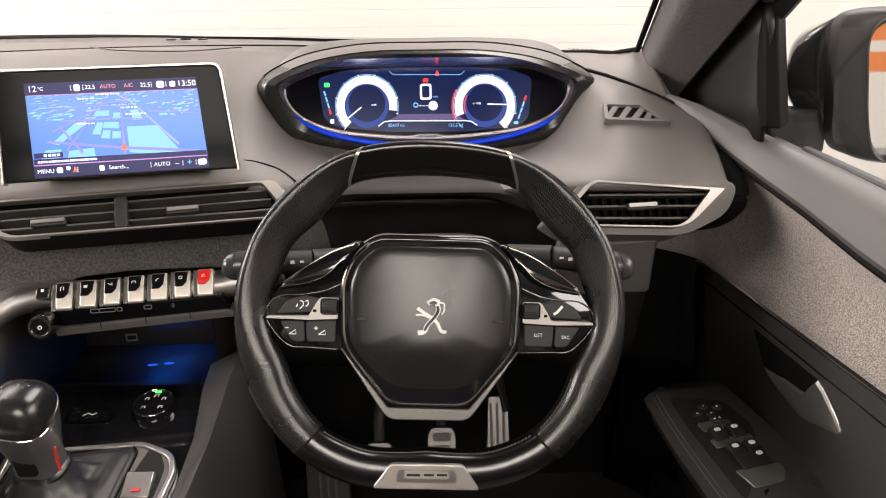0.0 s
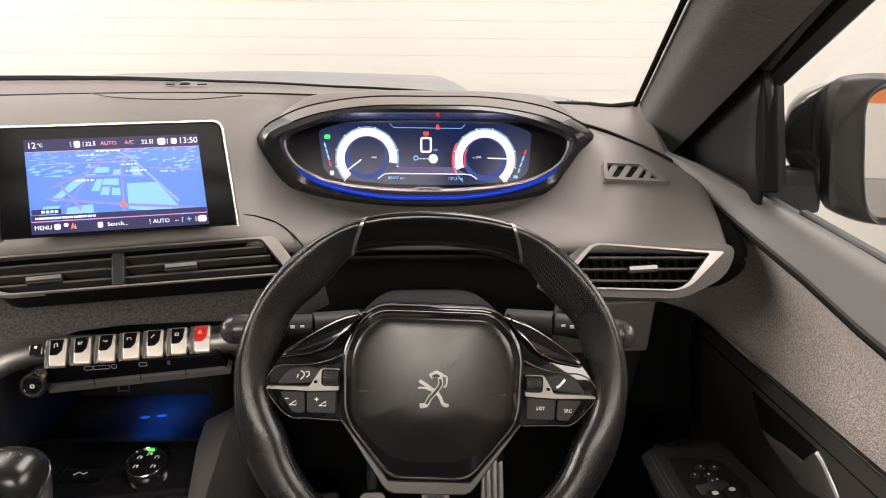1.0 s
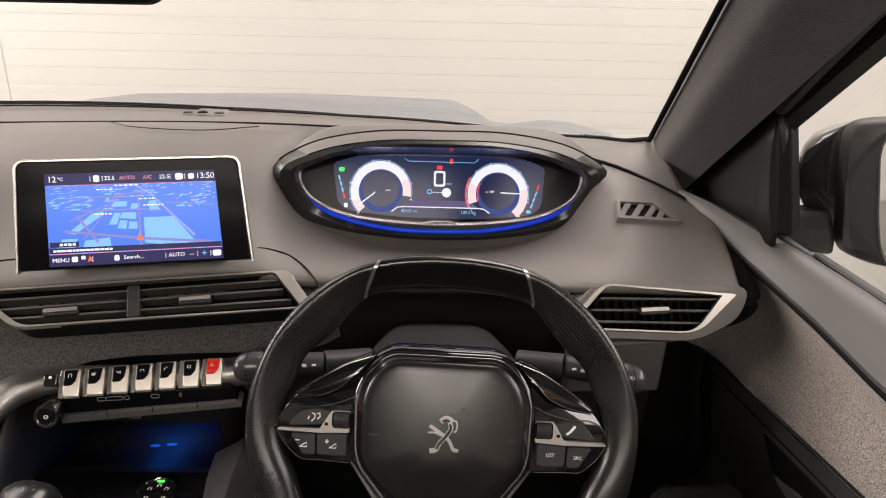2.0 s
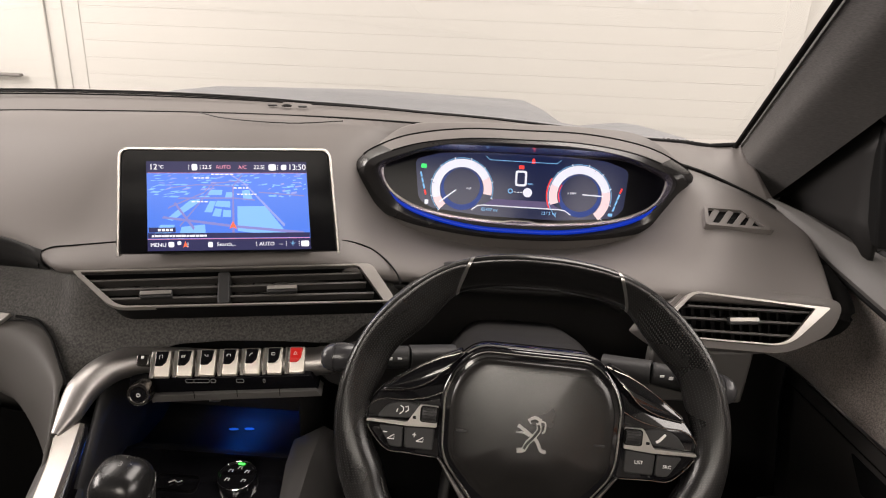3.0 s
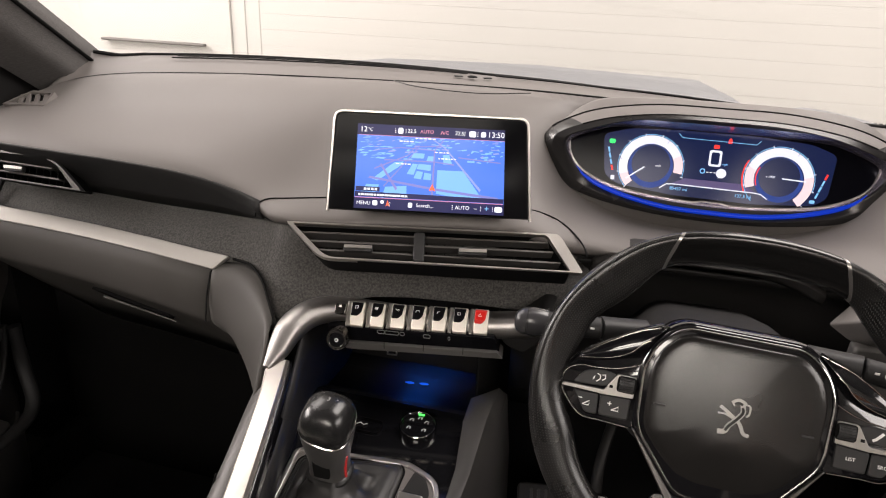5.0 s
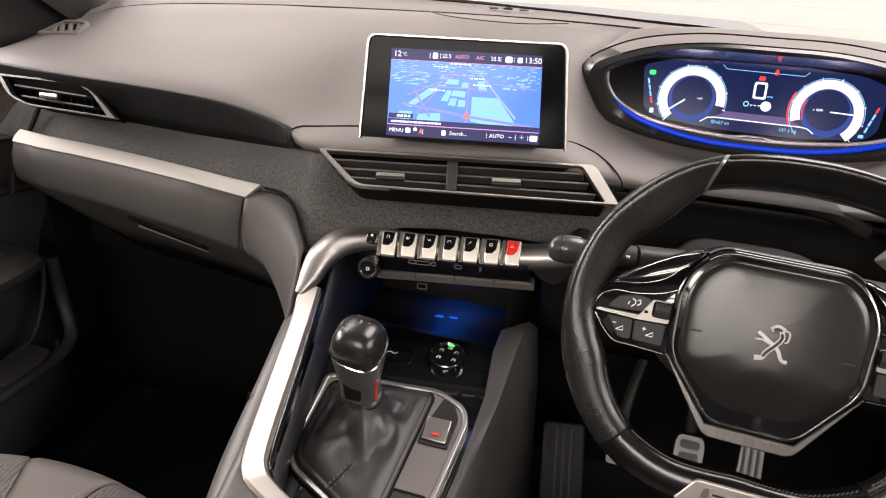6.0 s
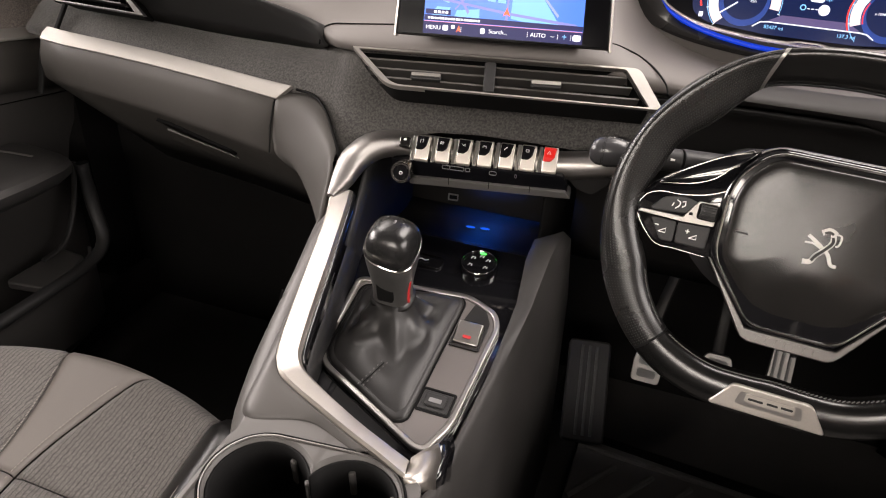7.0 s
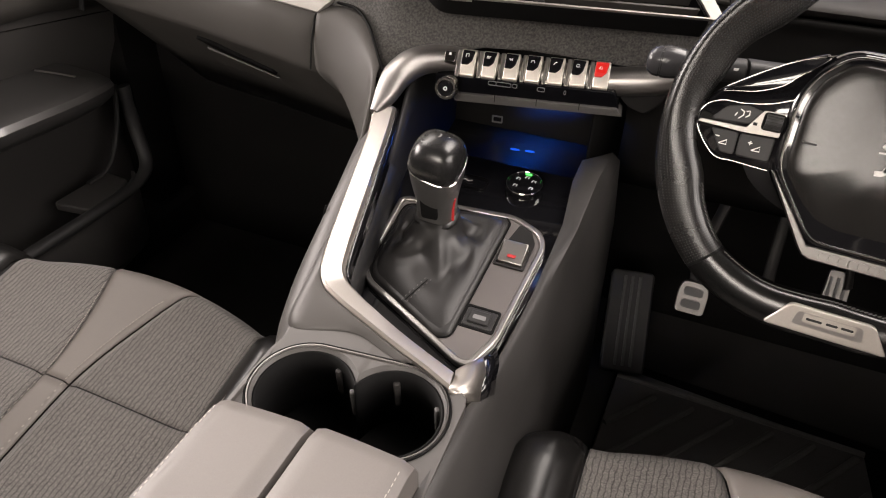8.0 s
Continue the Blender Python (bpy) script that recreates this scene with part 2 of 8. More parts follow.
def part(name, bm, mat, parent=None, label="", sharp=35, bevel=0.0, seg=2, thick=0.0, smooth=True):
    me = bpy.data.meshes.new(name)
    bm.to_mesh(me)
    bm.free()
    me.materials.append(mat)
    ob = new(name, me)
    if smooth and len(me.polygons):
        me.polygons.foreach_set("use_smooth", [True] * len(me.polygons))
        me.set_sharp_from_angle(angle=radians(sharp))
    if thick:
        mod = ob.modifiers.new("thickness", "SOLIDIFY")
        mod.thickness, mod.offset = thick, -1
    if bevel:
        mod = ob.modifiers.new("rounding", "BEVEL")
        mod.width, mod.segments, mod.limit_method, mod.angle_limit = bevel, seg, "ANGLE", radians(35)
    if parent is not None:
        ob.parent = parent
        root = parent
        while root.parent is not None:
            root = root.parent
        ob.matrix_parent_inverse = BASES[root.name].inverted() if root.name in BASES and parent is root else Matrix.Identity(4)
    if label:
        ob["label"] = label
    return ob


def axes(origin, right, up):
    r = Vector(right).normalized()
    u = Vector(up)
    u = (u - r * u.dot(r)).normalized()
    n = r.cross(u)
    m = Matrix((r, u, n)).transposed().to_4x4()
    m.translation = Vector(origin)
    return m


def prism(poly, lo, hi, m=None, bm=None):
    """A flat outline (u, v), raised from lo to hi along the third axis of m."""
    m = m or Matrix.Identity(4)
    bm = bm or bmesh.new()
    a = [bm.verts.new(m @ Vector((u, v, lo))) for u, v in poly]
    b = [bm.verts.new(m @ Vector((u, v, hi))) for u, v in poly]
    n = len(poly)
    bm.faces.new(b)
    bm.faces.new(a[::-1])
    for i in range(n):
        bm.faces.new((a[i], a[(i + 1) % n], b[(i + 1) % n], b[i]))
    return bm


def ring_prism(outer, inner, lo, hi, m=None, bm=None):
    """A frame between two outlines with as many points each."""
    m = m or Matrix.Identity(4)
    bm = bm or bmesh.new()
    loops = []
    for poly, w in ((outer, lo), (outer, hi), (inner, hi), (inner, lo)):
        loops.append([bm.verts.new(m @ Vector((u, v, w))) for u, v in poly])
    n = len(outer)
    for k in range(4):
        a, b = loops[k], loops[(k + 1) % 4]
        for i in range(n):
            bm.faces.new((a[i], a[(i + 1) % n], b[(i + 1) % n], b[i]))
    bmesh.ops.recalc_face_normals(bm, faces=bm.faces)
    return bm


def loft(rows, closed=False, caps=False, bm=None):
    bm = bm or bmesh.new()
    vs = [[bm.verts.new(Vector(p)) for p in row] for row in rows]
    for a, b in zip(vs, vs[1:]):
        n = len(a)
        for i in range(n if closed else n - 1):
            bm.faces.new((a[i], a[(i + 1) % n], b[(i + 1) % n], b[i]))
    if caps and closed:
        bm.faces.new(vs[0][::-1])
        bm.faces.new(vs[-1])
    bmesh.ops.recalc_face_normals(bm, faces=bm.faces)
    return bm


def smooth_path(pts, n, closed=False):
    """Catmull-Rom through the points, n steps to a span."""
    pts = [Vector(p) for p in pts]
    out, k = [], len(pts)
    for i in range(k if closed else k - 1):
        p1, p2 = pts[i], pts[(i + 1) % k]
        p0 = pts[(i - 1) % k] if closed or i else p1 + (p1 - p2)
        p3 = pts[(i + 2) % k] if closed or i + 2 < k else p2 + (p2 - p1)
        for j in range(n):
            t = j / n
            out.append(0.5 * (2 * p1 + (p2 - p0) * t + (2 * p0 - 5 * p1 + 4 * p2 - p3) * t * t + (3 * p1 - p0 - 3 * p2 + p3) * t ** 3))
    if not closed:
        out.append(pts[-1])
    return out


def sweep(path, prof, up=(0, 0, 1), closed=False, scale=None, bm=None):
    """prof (a, b): a along the side, b along up."""
    path = [Vector(p) for p in path]
    rows, n, up = [], len(path), Vector(up)
    for i, p in enumerate(path):
        a = path[i - 1] if i or closed else p
        b = path[(i + 1) % n] if i + 1 < n or closed else p
        d = (b - a).normalized()
        s = d.cross(up).normalized()
        u = s.cross(d).normalized()
        k = scale(i / max(1, n - 1)) if scale else 1
        rows.append([p + s * (x * k) + u * (y * k) for x, y in prof])
    if closed:
        rows.append(rows[0])
        bm = loft(rows, True, False, bm)
        bmesh.ops.remove_doubles(bm, verts=bm.verts, dist=1e-7)
        return bm
    return loft(rows, True, True, bm)


def oval(a, b, n=16, p=2.0):
    out = []
    for i in range(n):
        t = 2 * math.pi * i / n
        c, s = math.cos(t), math.sin(t)
        out.append((a * math.copysign(abs(c) ** (2 / p), c), b * math.copysign(abs(s) ** (2 / p), s)))
    return out


def round_rect(w, h, r, n=4, cx=0.0, cy=0.0):
    out = []
    for k, (sx, sy) in enumerate(((1, 1), (-1, 1), (-1, -1), (1, -1))):
        for i in range(n + 1):
            t = math.pi / 2 * (k + i / n)
            out.append((cx + sx * (w / 2 - r) + r * math.cos(t), cy + sy * (h / 2 - r) + r * math.sin(t)))
    return out


def round_poly(poly, r, n=4):
    """Rounds the corners of an outline."""
    out, k = [], len(poly)
    rs = r if isinstance(r, (list, tuple)) else [r] * k
    for i in range(k):
        a, b, c = Vector(poly[i - 1]), Vector(poly[i]), Vector(poly[(i + 1) % k])
        d1, d2 = a - b, c - b
        q = min(rs[i], d1.length * 0.45, d2.length * 0.45)
        p1, p2 = b + d1.normalized() * q, b + d2.normalized() * q
        for j in range(n + 1):
            t = j / n
            v = p1 * (1 - t) ** 2 + b * 2 * t * (1 - t) + p2 * t * t
            out.append((v.x, v.y))
    return out


def inset(poly, d):
    """Moves an outline inwards (counter-clockwise outlines)."""
    out, k = [], len(poly)
    for i in range(k):
        a, b, c = Vector(poly[i - 1]), Vector(poly[i]), Vector(poly[(i + 1) % k])
        e1, e2 = (b - a), (c - b)
        if e1.length < 1e-9 or e2.length < 1e-9:
            out.append((b.x, b.y))
            continue
        n1 = Vector((-e1.y, e1.x)).normalized()
        n2 = Vector((-e2.y, e2.x)).normalized()
        n = (n1 + n2)
        n = n.normalized() / max(0.4, math.cos(0.5 * n1.angle(n2)))
        out.append((b.x + n.x * d, b.y + n.y * d))
    return out


def box(c, size, m=None, bm=None):
    x, y, z = [s / 2 for s in size]
    return prism([(c[0] - x, c[1] - y), (c[0] + x, c[1] - y), (c[0] + x, c[1] + y), (c[0] - x, c[1] + y)], c[2] - z, c[2] + z, m, bm)


def lathe(prof, m=None, n=32, bm=None):
    m = m or Matrix.Identity(4)
    rows = [[m @ Vector((r * math.cos(2 * math.pi * i / n), r * math.sin(2 * math.pi * i / n), h)) for i in range(n)] for r, h in prof]
    return loft(rows, True, True, bm)


def stroke(pts, w, lo, hi, m, bm=None, closed=False):
    """A flat ribbon of width w along the outline points."""
    pts = [Vector(p) for p in pts]
    left, right, n = [], [], len(pts)
    for i, p in enumerate(pts):
        a = pts[i - 1] if i or closed else p
        b = pts[(i + 1) % n] if i + 1 < n or closed else p
        d = (b - a).normalized()
        q = Vector((-d.y, d.x)) * (w / 2)
        left.append(p + q)
        right.append(p - q)
    if closed:
        return ring_prism([tuple(v) for v in right], [tuple(v) for v in left], lo, hi, m, bm)
    return loft([[m @ Vector((r.x, r.y, lo)), m @ Vector((l.x, l.y, lo)), m @ Vector((l.x, l.y, hi)), m @ Vector((r.x, r.y, hi))] for l, r in zip(left, right)], True, True, bm)


def arc(cx, cy, r, a0, a1, n=24):
    return [(cx + r * math.cos(radians(a0 + (a1 - a0) * i / n)), cy + r * math.sin(radians(a0 + (a1 - a0) * i / n))) for i in range(n + 1)]


def lettering(name, text, size, m, mat, parent, deep=0.0003, align="CENTER", label=""):
    cu = bpy.data.curves.new("lettering", "FONT")
    cu.body, cu.size, cu.align_x, cu.align_y, cu.extrude = text, size, align, "CENTER", deep
    cu.resolution_u = 3
    tmp = bpy.data.objects.new("lettering", cu)
    me = bpy.data.meshes.new_from_object(tmp)
    bpy.data.objects.remove(tmp)
    bm = bmesh.new()
    bm.from_mesh(me)
    bpy.data.meshes.remove(me)
    bmesh.ops.transform(bm, matrix=m, verts=bm.verts)
    return part(name, bm, mat, parent, label, smooth=False)


def at(m, u, v, w=0.0, turn=0.0):
    return m @ Matrix.Translation((u, v, w)) @ Matrix.Rotation(radians(turn), 4, "Z")

# ---- the studio ----
def slab(name, lo, hi, mat, label, category="wall"):
    c = [(a + b) / 2 for a, b in zip(lo, hi)]
    return tagged(part(name, box(c, [b - a for a, b in zip(lo, hi)]), mat, smooth=False), label, category, kind="structure")


slab("floor", (-4.6, -5.2, -0.1), (3.8, 3.5, 0), FLOOR, "grey painted concrete studio floor", "floor")
slab("ceiling", (-4.6, -5.2, 3.4), (3.8, 3.5, 3.5), CEILING, "dark grey studio ceiling with light panels", "ceiling")
slab("wall_north", (-4.6, 3.3, 0), (3.8, 3.5, 3.4), WALL, "cream white painted studio wall")
slab("wall_south", (-4.6, -5.2, 0), (3.8, -5.0, 3.4), WALL, "cream white painted studio wall")
slab("wall_west", (-4.6, -5.0, 0), (-4.4, 3.3, 3.4), WALL, "cream white painted studio wall")
slab("wall_east", (3.6, -5.0, 0), (3.8, 3.3, 3.4), WALL, "cream white painted studio wall")

shutter = thing("roller_shutter", (-0.4, 3.28, 0), "white roller shutter door of narrow slats, scuffed", "shutter")
prof = [(0.0, 0.0002), (0.0184, 0.0002), (0.0190, 0.0012), (0.0192, 0.025), (0.0190, 0.0748), (0.0184, 0.0758), (0.0, 0.0758)]
slat_bm = loft([[(x, 3.298 - a, b) for a, b in prof] for x in (-1.95, 1.22)], True, True)
first = part("slat", slat_bm, WALL, shutter, smooth=False)
for i in range(1, 40):
    s = new("slat", first.data)
    s.parent, s.matrix_parent_inverse = shutter, first.matrix_parent_inverse
    s.location = (0, 0, 0.076 * i)
for x in (-1.99, 1.26):
    part("guide_rail", box((x, 3.288, 1.55), (0.10, 0.024, 3.1)), WALL, shutter, bevel=0.006)
side_door = thing("side_door", (-2.5, 3.28, 0), "white flush door with a push bar", "door")
part("leaf", box((-2.55, 3.28, 1.03), (0.9, 0.04, 2.06)), WALL, side_door, bevel=0.004)
for x in (-3.04, -2.06):
    part("door_frame", box((x, 3.288, 1.05), (0.08, 0.034, 2.12)), WALL, side_door, bevel=0.004)
part("push_bar", box((-2.55, 3.235, 0.97), (0.62, 0.03, 0.014)), ARMLEATHER, side_door, "pale grey push bar", bevel=0.005)
sign = thing("wall_sign", (2.3, -4.98, 1.6), "orange and cream advertising board on the wall", "sign")
SGN = axes((2.3, -4.99, 1.55), (-1, 0, 0), (0, 0, 1))
part("board", prism(round_rect(2.2, 1.6, 0.01), 0, 0.02, SGN), CREAM, sign)
part("orange_band", prism(round_rect(2.2, 0.42, 0.005, cy=0.05), 0.02, 0.024, SGN), ORANGE, sign, "orange printed band")
for i in range(5):
    part("text_bar", prism(round_rect(0.24, 0.09, 0.01, cx=-0.7 + 0.34 * i, cy=0.05), 0.024, 0.027, SGN), CREAM, sign)
for i in range(4):
    part("text_bar", prism(round_rect(0.3, 0.16, 0.01, cx=-0.7 + 0.42 * i, cy=0.5), 0.02, 0.024, SGN), DULLICON, sign)

# ---- the car's shell ----
body = thing("car_body", (XC, 1.2, 0.35), "grey car body shell with dark trimmed pillars", "car body", kind="structure")


def mirrored(pts):
    return [(2 * XC - x, y, z) for x, y, z in pts]


# bonnet
rows = []
for y, zc, ze, half in ((1.27, 1.150, 1.10, 0.72), (1.4, 1.160, 1.10, 0.76), (1.6, 1.159, 1.092, 0.79), (1.85, 1.142, 1.066, 0.79), (2.1, 1.10, 1.02, 0.76), (2.28, 1.06, 0.98, 0.7), (2.36, 0.95, 0.9, 0.64), (2.38, 0.7, 0.7, 0.62), (2.36, 0.35, 0.35, 0.6)):
    row = []
    for i in range(33):
        s = -1 + i / 16
        a = abs(s)
        crown = 1.0 if a < 0.5 else (1 - (a - 0.5) / 0.16) if a < 0.66 else 0.0
        crown = crown * crown * (3 - 2 * crown)
        fender = math.exp(-((a - 0.83) / 0.1) ** 2) * 0.018 * (1 if y < 2.2 else 0)
        drop = 0 if a < 0.93 else -((a - 0.93) / 0.07) ** 2 * 0.12
        row.append((XC + s * half, y, ze + (zc - ze) * (0.25 * (1 - a) + 0.75 * crown) + fender + drop))
    rows.append(row)
part("bonnet", loft(rows), PAINT, body, "silver grey painted bonnet with raised centre", thick=0.01)
# scuttle and lower front of the cabin
part("scuttle", loft([[(XC + s * 0.72, y + 0.06 * (1 - s * s), z) for s in [i / 8 - 1 for i in range(17)]] for y, z in ((1.10, 1.145), (1.2, 1.135), (1.26, 1.115))]), DARK, body, thick=0.006)
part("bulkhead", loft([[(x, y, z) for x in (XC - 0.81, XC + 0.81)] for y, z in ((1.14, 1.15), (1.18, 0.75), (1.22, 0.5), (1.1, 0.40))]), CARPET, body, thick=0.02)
part("floor_pan", box((XC, 0.15, 0.39), (1.5, 2.2, 0.04)), FLOORCARPET, body)
# Unseen rear wall, cut low so lamp light passes through the pane above
part("rear_bulkhead", box((XC, -0.97, 0.80), (1.5, 0.04, 0.98)), HEADLINER, body)
rear_pane = part("rear_glass", box((XC, -0.98, 1.45), (1.2, 0.006, 0.32)), GLASS, body)
rear_pane.visible_shadow = False
for x in (XC - 0.775, XC + 0.775):
    part("kick_side", box((x, 1.14 if x > XC else 1.08, 0.75), (0.05, 0.22 if x > XC else 0.34, 0.8)), CARPET, body)
    part("door_sill", box((x, 0.0, 0.42), (0.1, 2.0, 0.14)), DARK, body, bevel=0.01)
part("underbody", box((XC, 0.68, 0.18), (1.5, 3.3, 0.36)), DARK, body, bevel=0.02)
# roof, unseen: its opening is sized to let lamp light in
def roof_z(s, y):
    return float(np.interp(y, (-1.0, -0.4, 0.2, 0.44), (1.6, 1.62, 1.6, 1.57))) + 0.05 * (1 - s * s)


def roof_piece(name, s0, s1, y0, y1, mat, label, drop=0.0, thick=-0.03):
    return part(name, loft([[(XC + s * 0.56, y, roof_z(s, y) - drop) for s in [s0 + (s1 - s0) * i / 8 for i in range(9)]] for y in [y0 + (y1 - y0) * j / 6 for j in range(7)]]), mat, body, label, thick=thick)


roof_piece("roof_header", -1, 1, 0.44, -0.02, HEADLINER, "dark cloth roof lining")
roof_piece("roof_tail", -1, 1, -0.9, -1.0, HEADLINER, "dark cloth roof lining")
roof_piece("roof_rail", -1, -0.74, -0.02, -0.9, HEADLINER, "dark cloth roof lining")
roof_piece("roof_rail", 0.74, 1, -0.02, -0.9, HEADLINER, "dark cloth roof lining")
pane = roof_piece("roof_light_pane", -0.76, 0.76, 0.0, -0.92, GLASS, "clear unseen roof opening that lets lamp light in", -0.02, 0.0)
pane.visible_shadow = False
# Unseen boxes, added to keep light from leaking in under the bonnet
for x in (XC - 0.8, XC + 0.8):
    part("wing", box((x, 1.65, 0.64), (0.02, 1.3, 0.62)), PAINT, body, bevel=0.004)
for k in (1, -1):
    f = (lambda pts: pts) if k == 1 else mirrored
    # inner face of the windscreen pillar: from the screen's edge to the door frame
    rows = []
    for j in range(15):
        t = j / 14
        y = 1.12 - 0.72 * t
        a = Vector((0.310 - 0.141 * (1.1 - y), y, 1.163 + 0.638 * (1.1 - y)))
        b = Vector((0.352 + 0.02 * (1.1 - y), y - 0.01, 1.085 + 0.69 * (1.1 - y)))
        out = Vector((0.35, 0.2, 0.1)) * 0.05
        row = [a + Vector((0.02, 0.045, 0.012)), a + Vector((0.004, 0.012, 0.004)), a]
        for q in (0.12, 0.26, 0.36, 0.42, 0.48, 0.56, 0.7, 0.85, 0.95, 1.0):
            bulge = 0.026 * (q / 0.42 if q < 0.36 else (1 - q) / 0.58 if q > 0.48 else 0.93)
            row.append(a.lerp(b, q) + Vector((-0.5, -0.6, 0.1)).normalized() * bulge)
        row.append(b + Vector((0.015, 0.03, -0.004)))
        row.append(b + Vector((0.03, 0.06, 0.0)))
        rows.append([tuple(p) for p in row])
    rows = [f(r) for r in rows]
    part("pillar_trim", loft(rows), PILLAR, body, "dark cloth-covered windscreen pillar", thick=0.004)
    # outer pillar and quarter frame
    rows = []
    for j in range(15):
        y = 1.10 - 0.70 * j / 14
        b = Vector((0.380 + 0.012 * (1.1 - y), y, 1.075 + 0.70 * (1.1 - y)))
        rows.append([tuple(b + Vector(d)) for d in ((-0.004, -0.004, 0.008), (-0.004, -0.004, 0.0), (0.014, -0.006, -0.004), (0.03, 0.01, 0.0), (0.02, 0.04, 0.02), (-0.03, 0.06, 0.02))])
    part("door_seal", loft([f(r) for r in rows], True, True), DARK, body, "black rubber door seal")
    # the screen's black edge
    edge = [(0.308 - 0.141 * (1.1 - y) - 0.004, y, 1.165 + 0.638 * (1.1 - y)) for y in [1.085 - 0.6 * i / 10 for i in range(11)]]
    part("screen_edge", sweep(f(edge), oval(0.004, 0.003, 8)), BLACK, body)
# black line along the foot of the screen


def foot(s):
    """The windscreen's foot at s from -1 to 1 across the car, dipped to fit the camera's view."""
    a = abs(s)
    r = max(0.0, (a - 0.9) / 0.1)
    view_dip = float(np.interp(s, (-1, -0.9, -0.7, -0.5, -0.3, 0.0, 0.3, 0.5, 0.8, 0.9, 1.0), (-0.012, -0.013, -0.004, 0.0045, 0.011, 0.020, 0.0235, 0.021, 0.018, 0.010, 0.007)))
    return Vector((XC + s * 0.668, 1.235 - 0.135 * a ** 2.2 - 0.015 * r ** 2, 1.208 - view_dip - 0.034 * a ** 2 + 0.012 * r ** 3))


part("screen_foot_seal", sweep([foot(-1 + i / 20) for i in range(41)], oval(0.006, 0.0035, 8)), BLACK, body, "black seal at the windscreen's foot")
screen_rows = []
for i in range(21):
    s = -1 + i / 10
    b = foot(s) + Vector((0, 0.012, 0.004))
    t = Vector((XC + s * 0.56, 0.42 + 0.03 * (1 - s * s), 1.6 + 0.03 * (1 - s * s)))
    screen_rows.append([tuple(b.lerp(t, q / 6)) for q in range(7)])
windscreen = tagged(part("windscreen", loft(screen_rows), GLASS), "clear raked windscreen glass", "windscreen", kind="structure")
windscreen.visible_shadow = False
marks = thing("glass_mark", (0.2, 1.12, 1.19), "small printed glass maker's marks at the windscreen's foot", "print")
for i in range(7):
    p = Vector((0.212 + 0.0066 * i, 1.131 - 0.0012 * i, 1.1752 - 0.0002 * i))
    part("text_bar", box((0, 0, 0), (0.0035 + 0.001 * (i % 3), 0.0004, 0.0011 + 0.0005 * (i % 2)), Matrix.Translation(p)), LEDGE, marks)
rear_mirror = thing("rear_view_mirror", (XC, 0.68, 1.38), "black frameless rear view mirror", "mirror")
MM = axes((XC, 0.68, 1.385), (1, 0.05, 0), (0, 0.1, 1))
part("housing", prism(round_rect(0.25, 0.066, 0.02, 6), -0.03, 0.0, MM), BLACK, rear_mirror, bevel=0.008, seg=3)
part("mirror_glass", prism(round_rect(0.24, 0.057, 0.017, 6), 0.0005, 0.002, MM), MIRROR, rear_mirror)
part("arm", sweep([(XC, 0.7, 1.4), (XC, 0.73, 1.43), (XC, 0.72, 1.48)], oval(0.012, 0.012, 10), up=(1, 0, 0)), BLACK, rear_mirror)

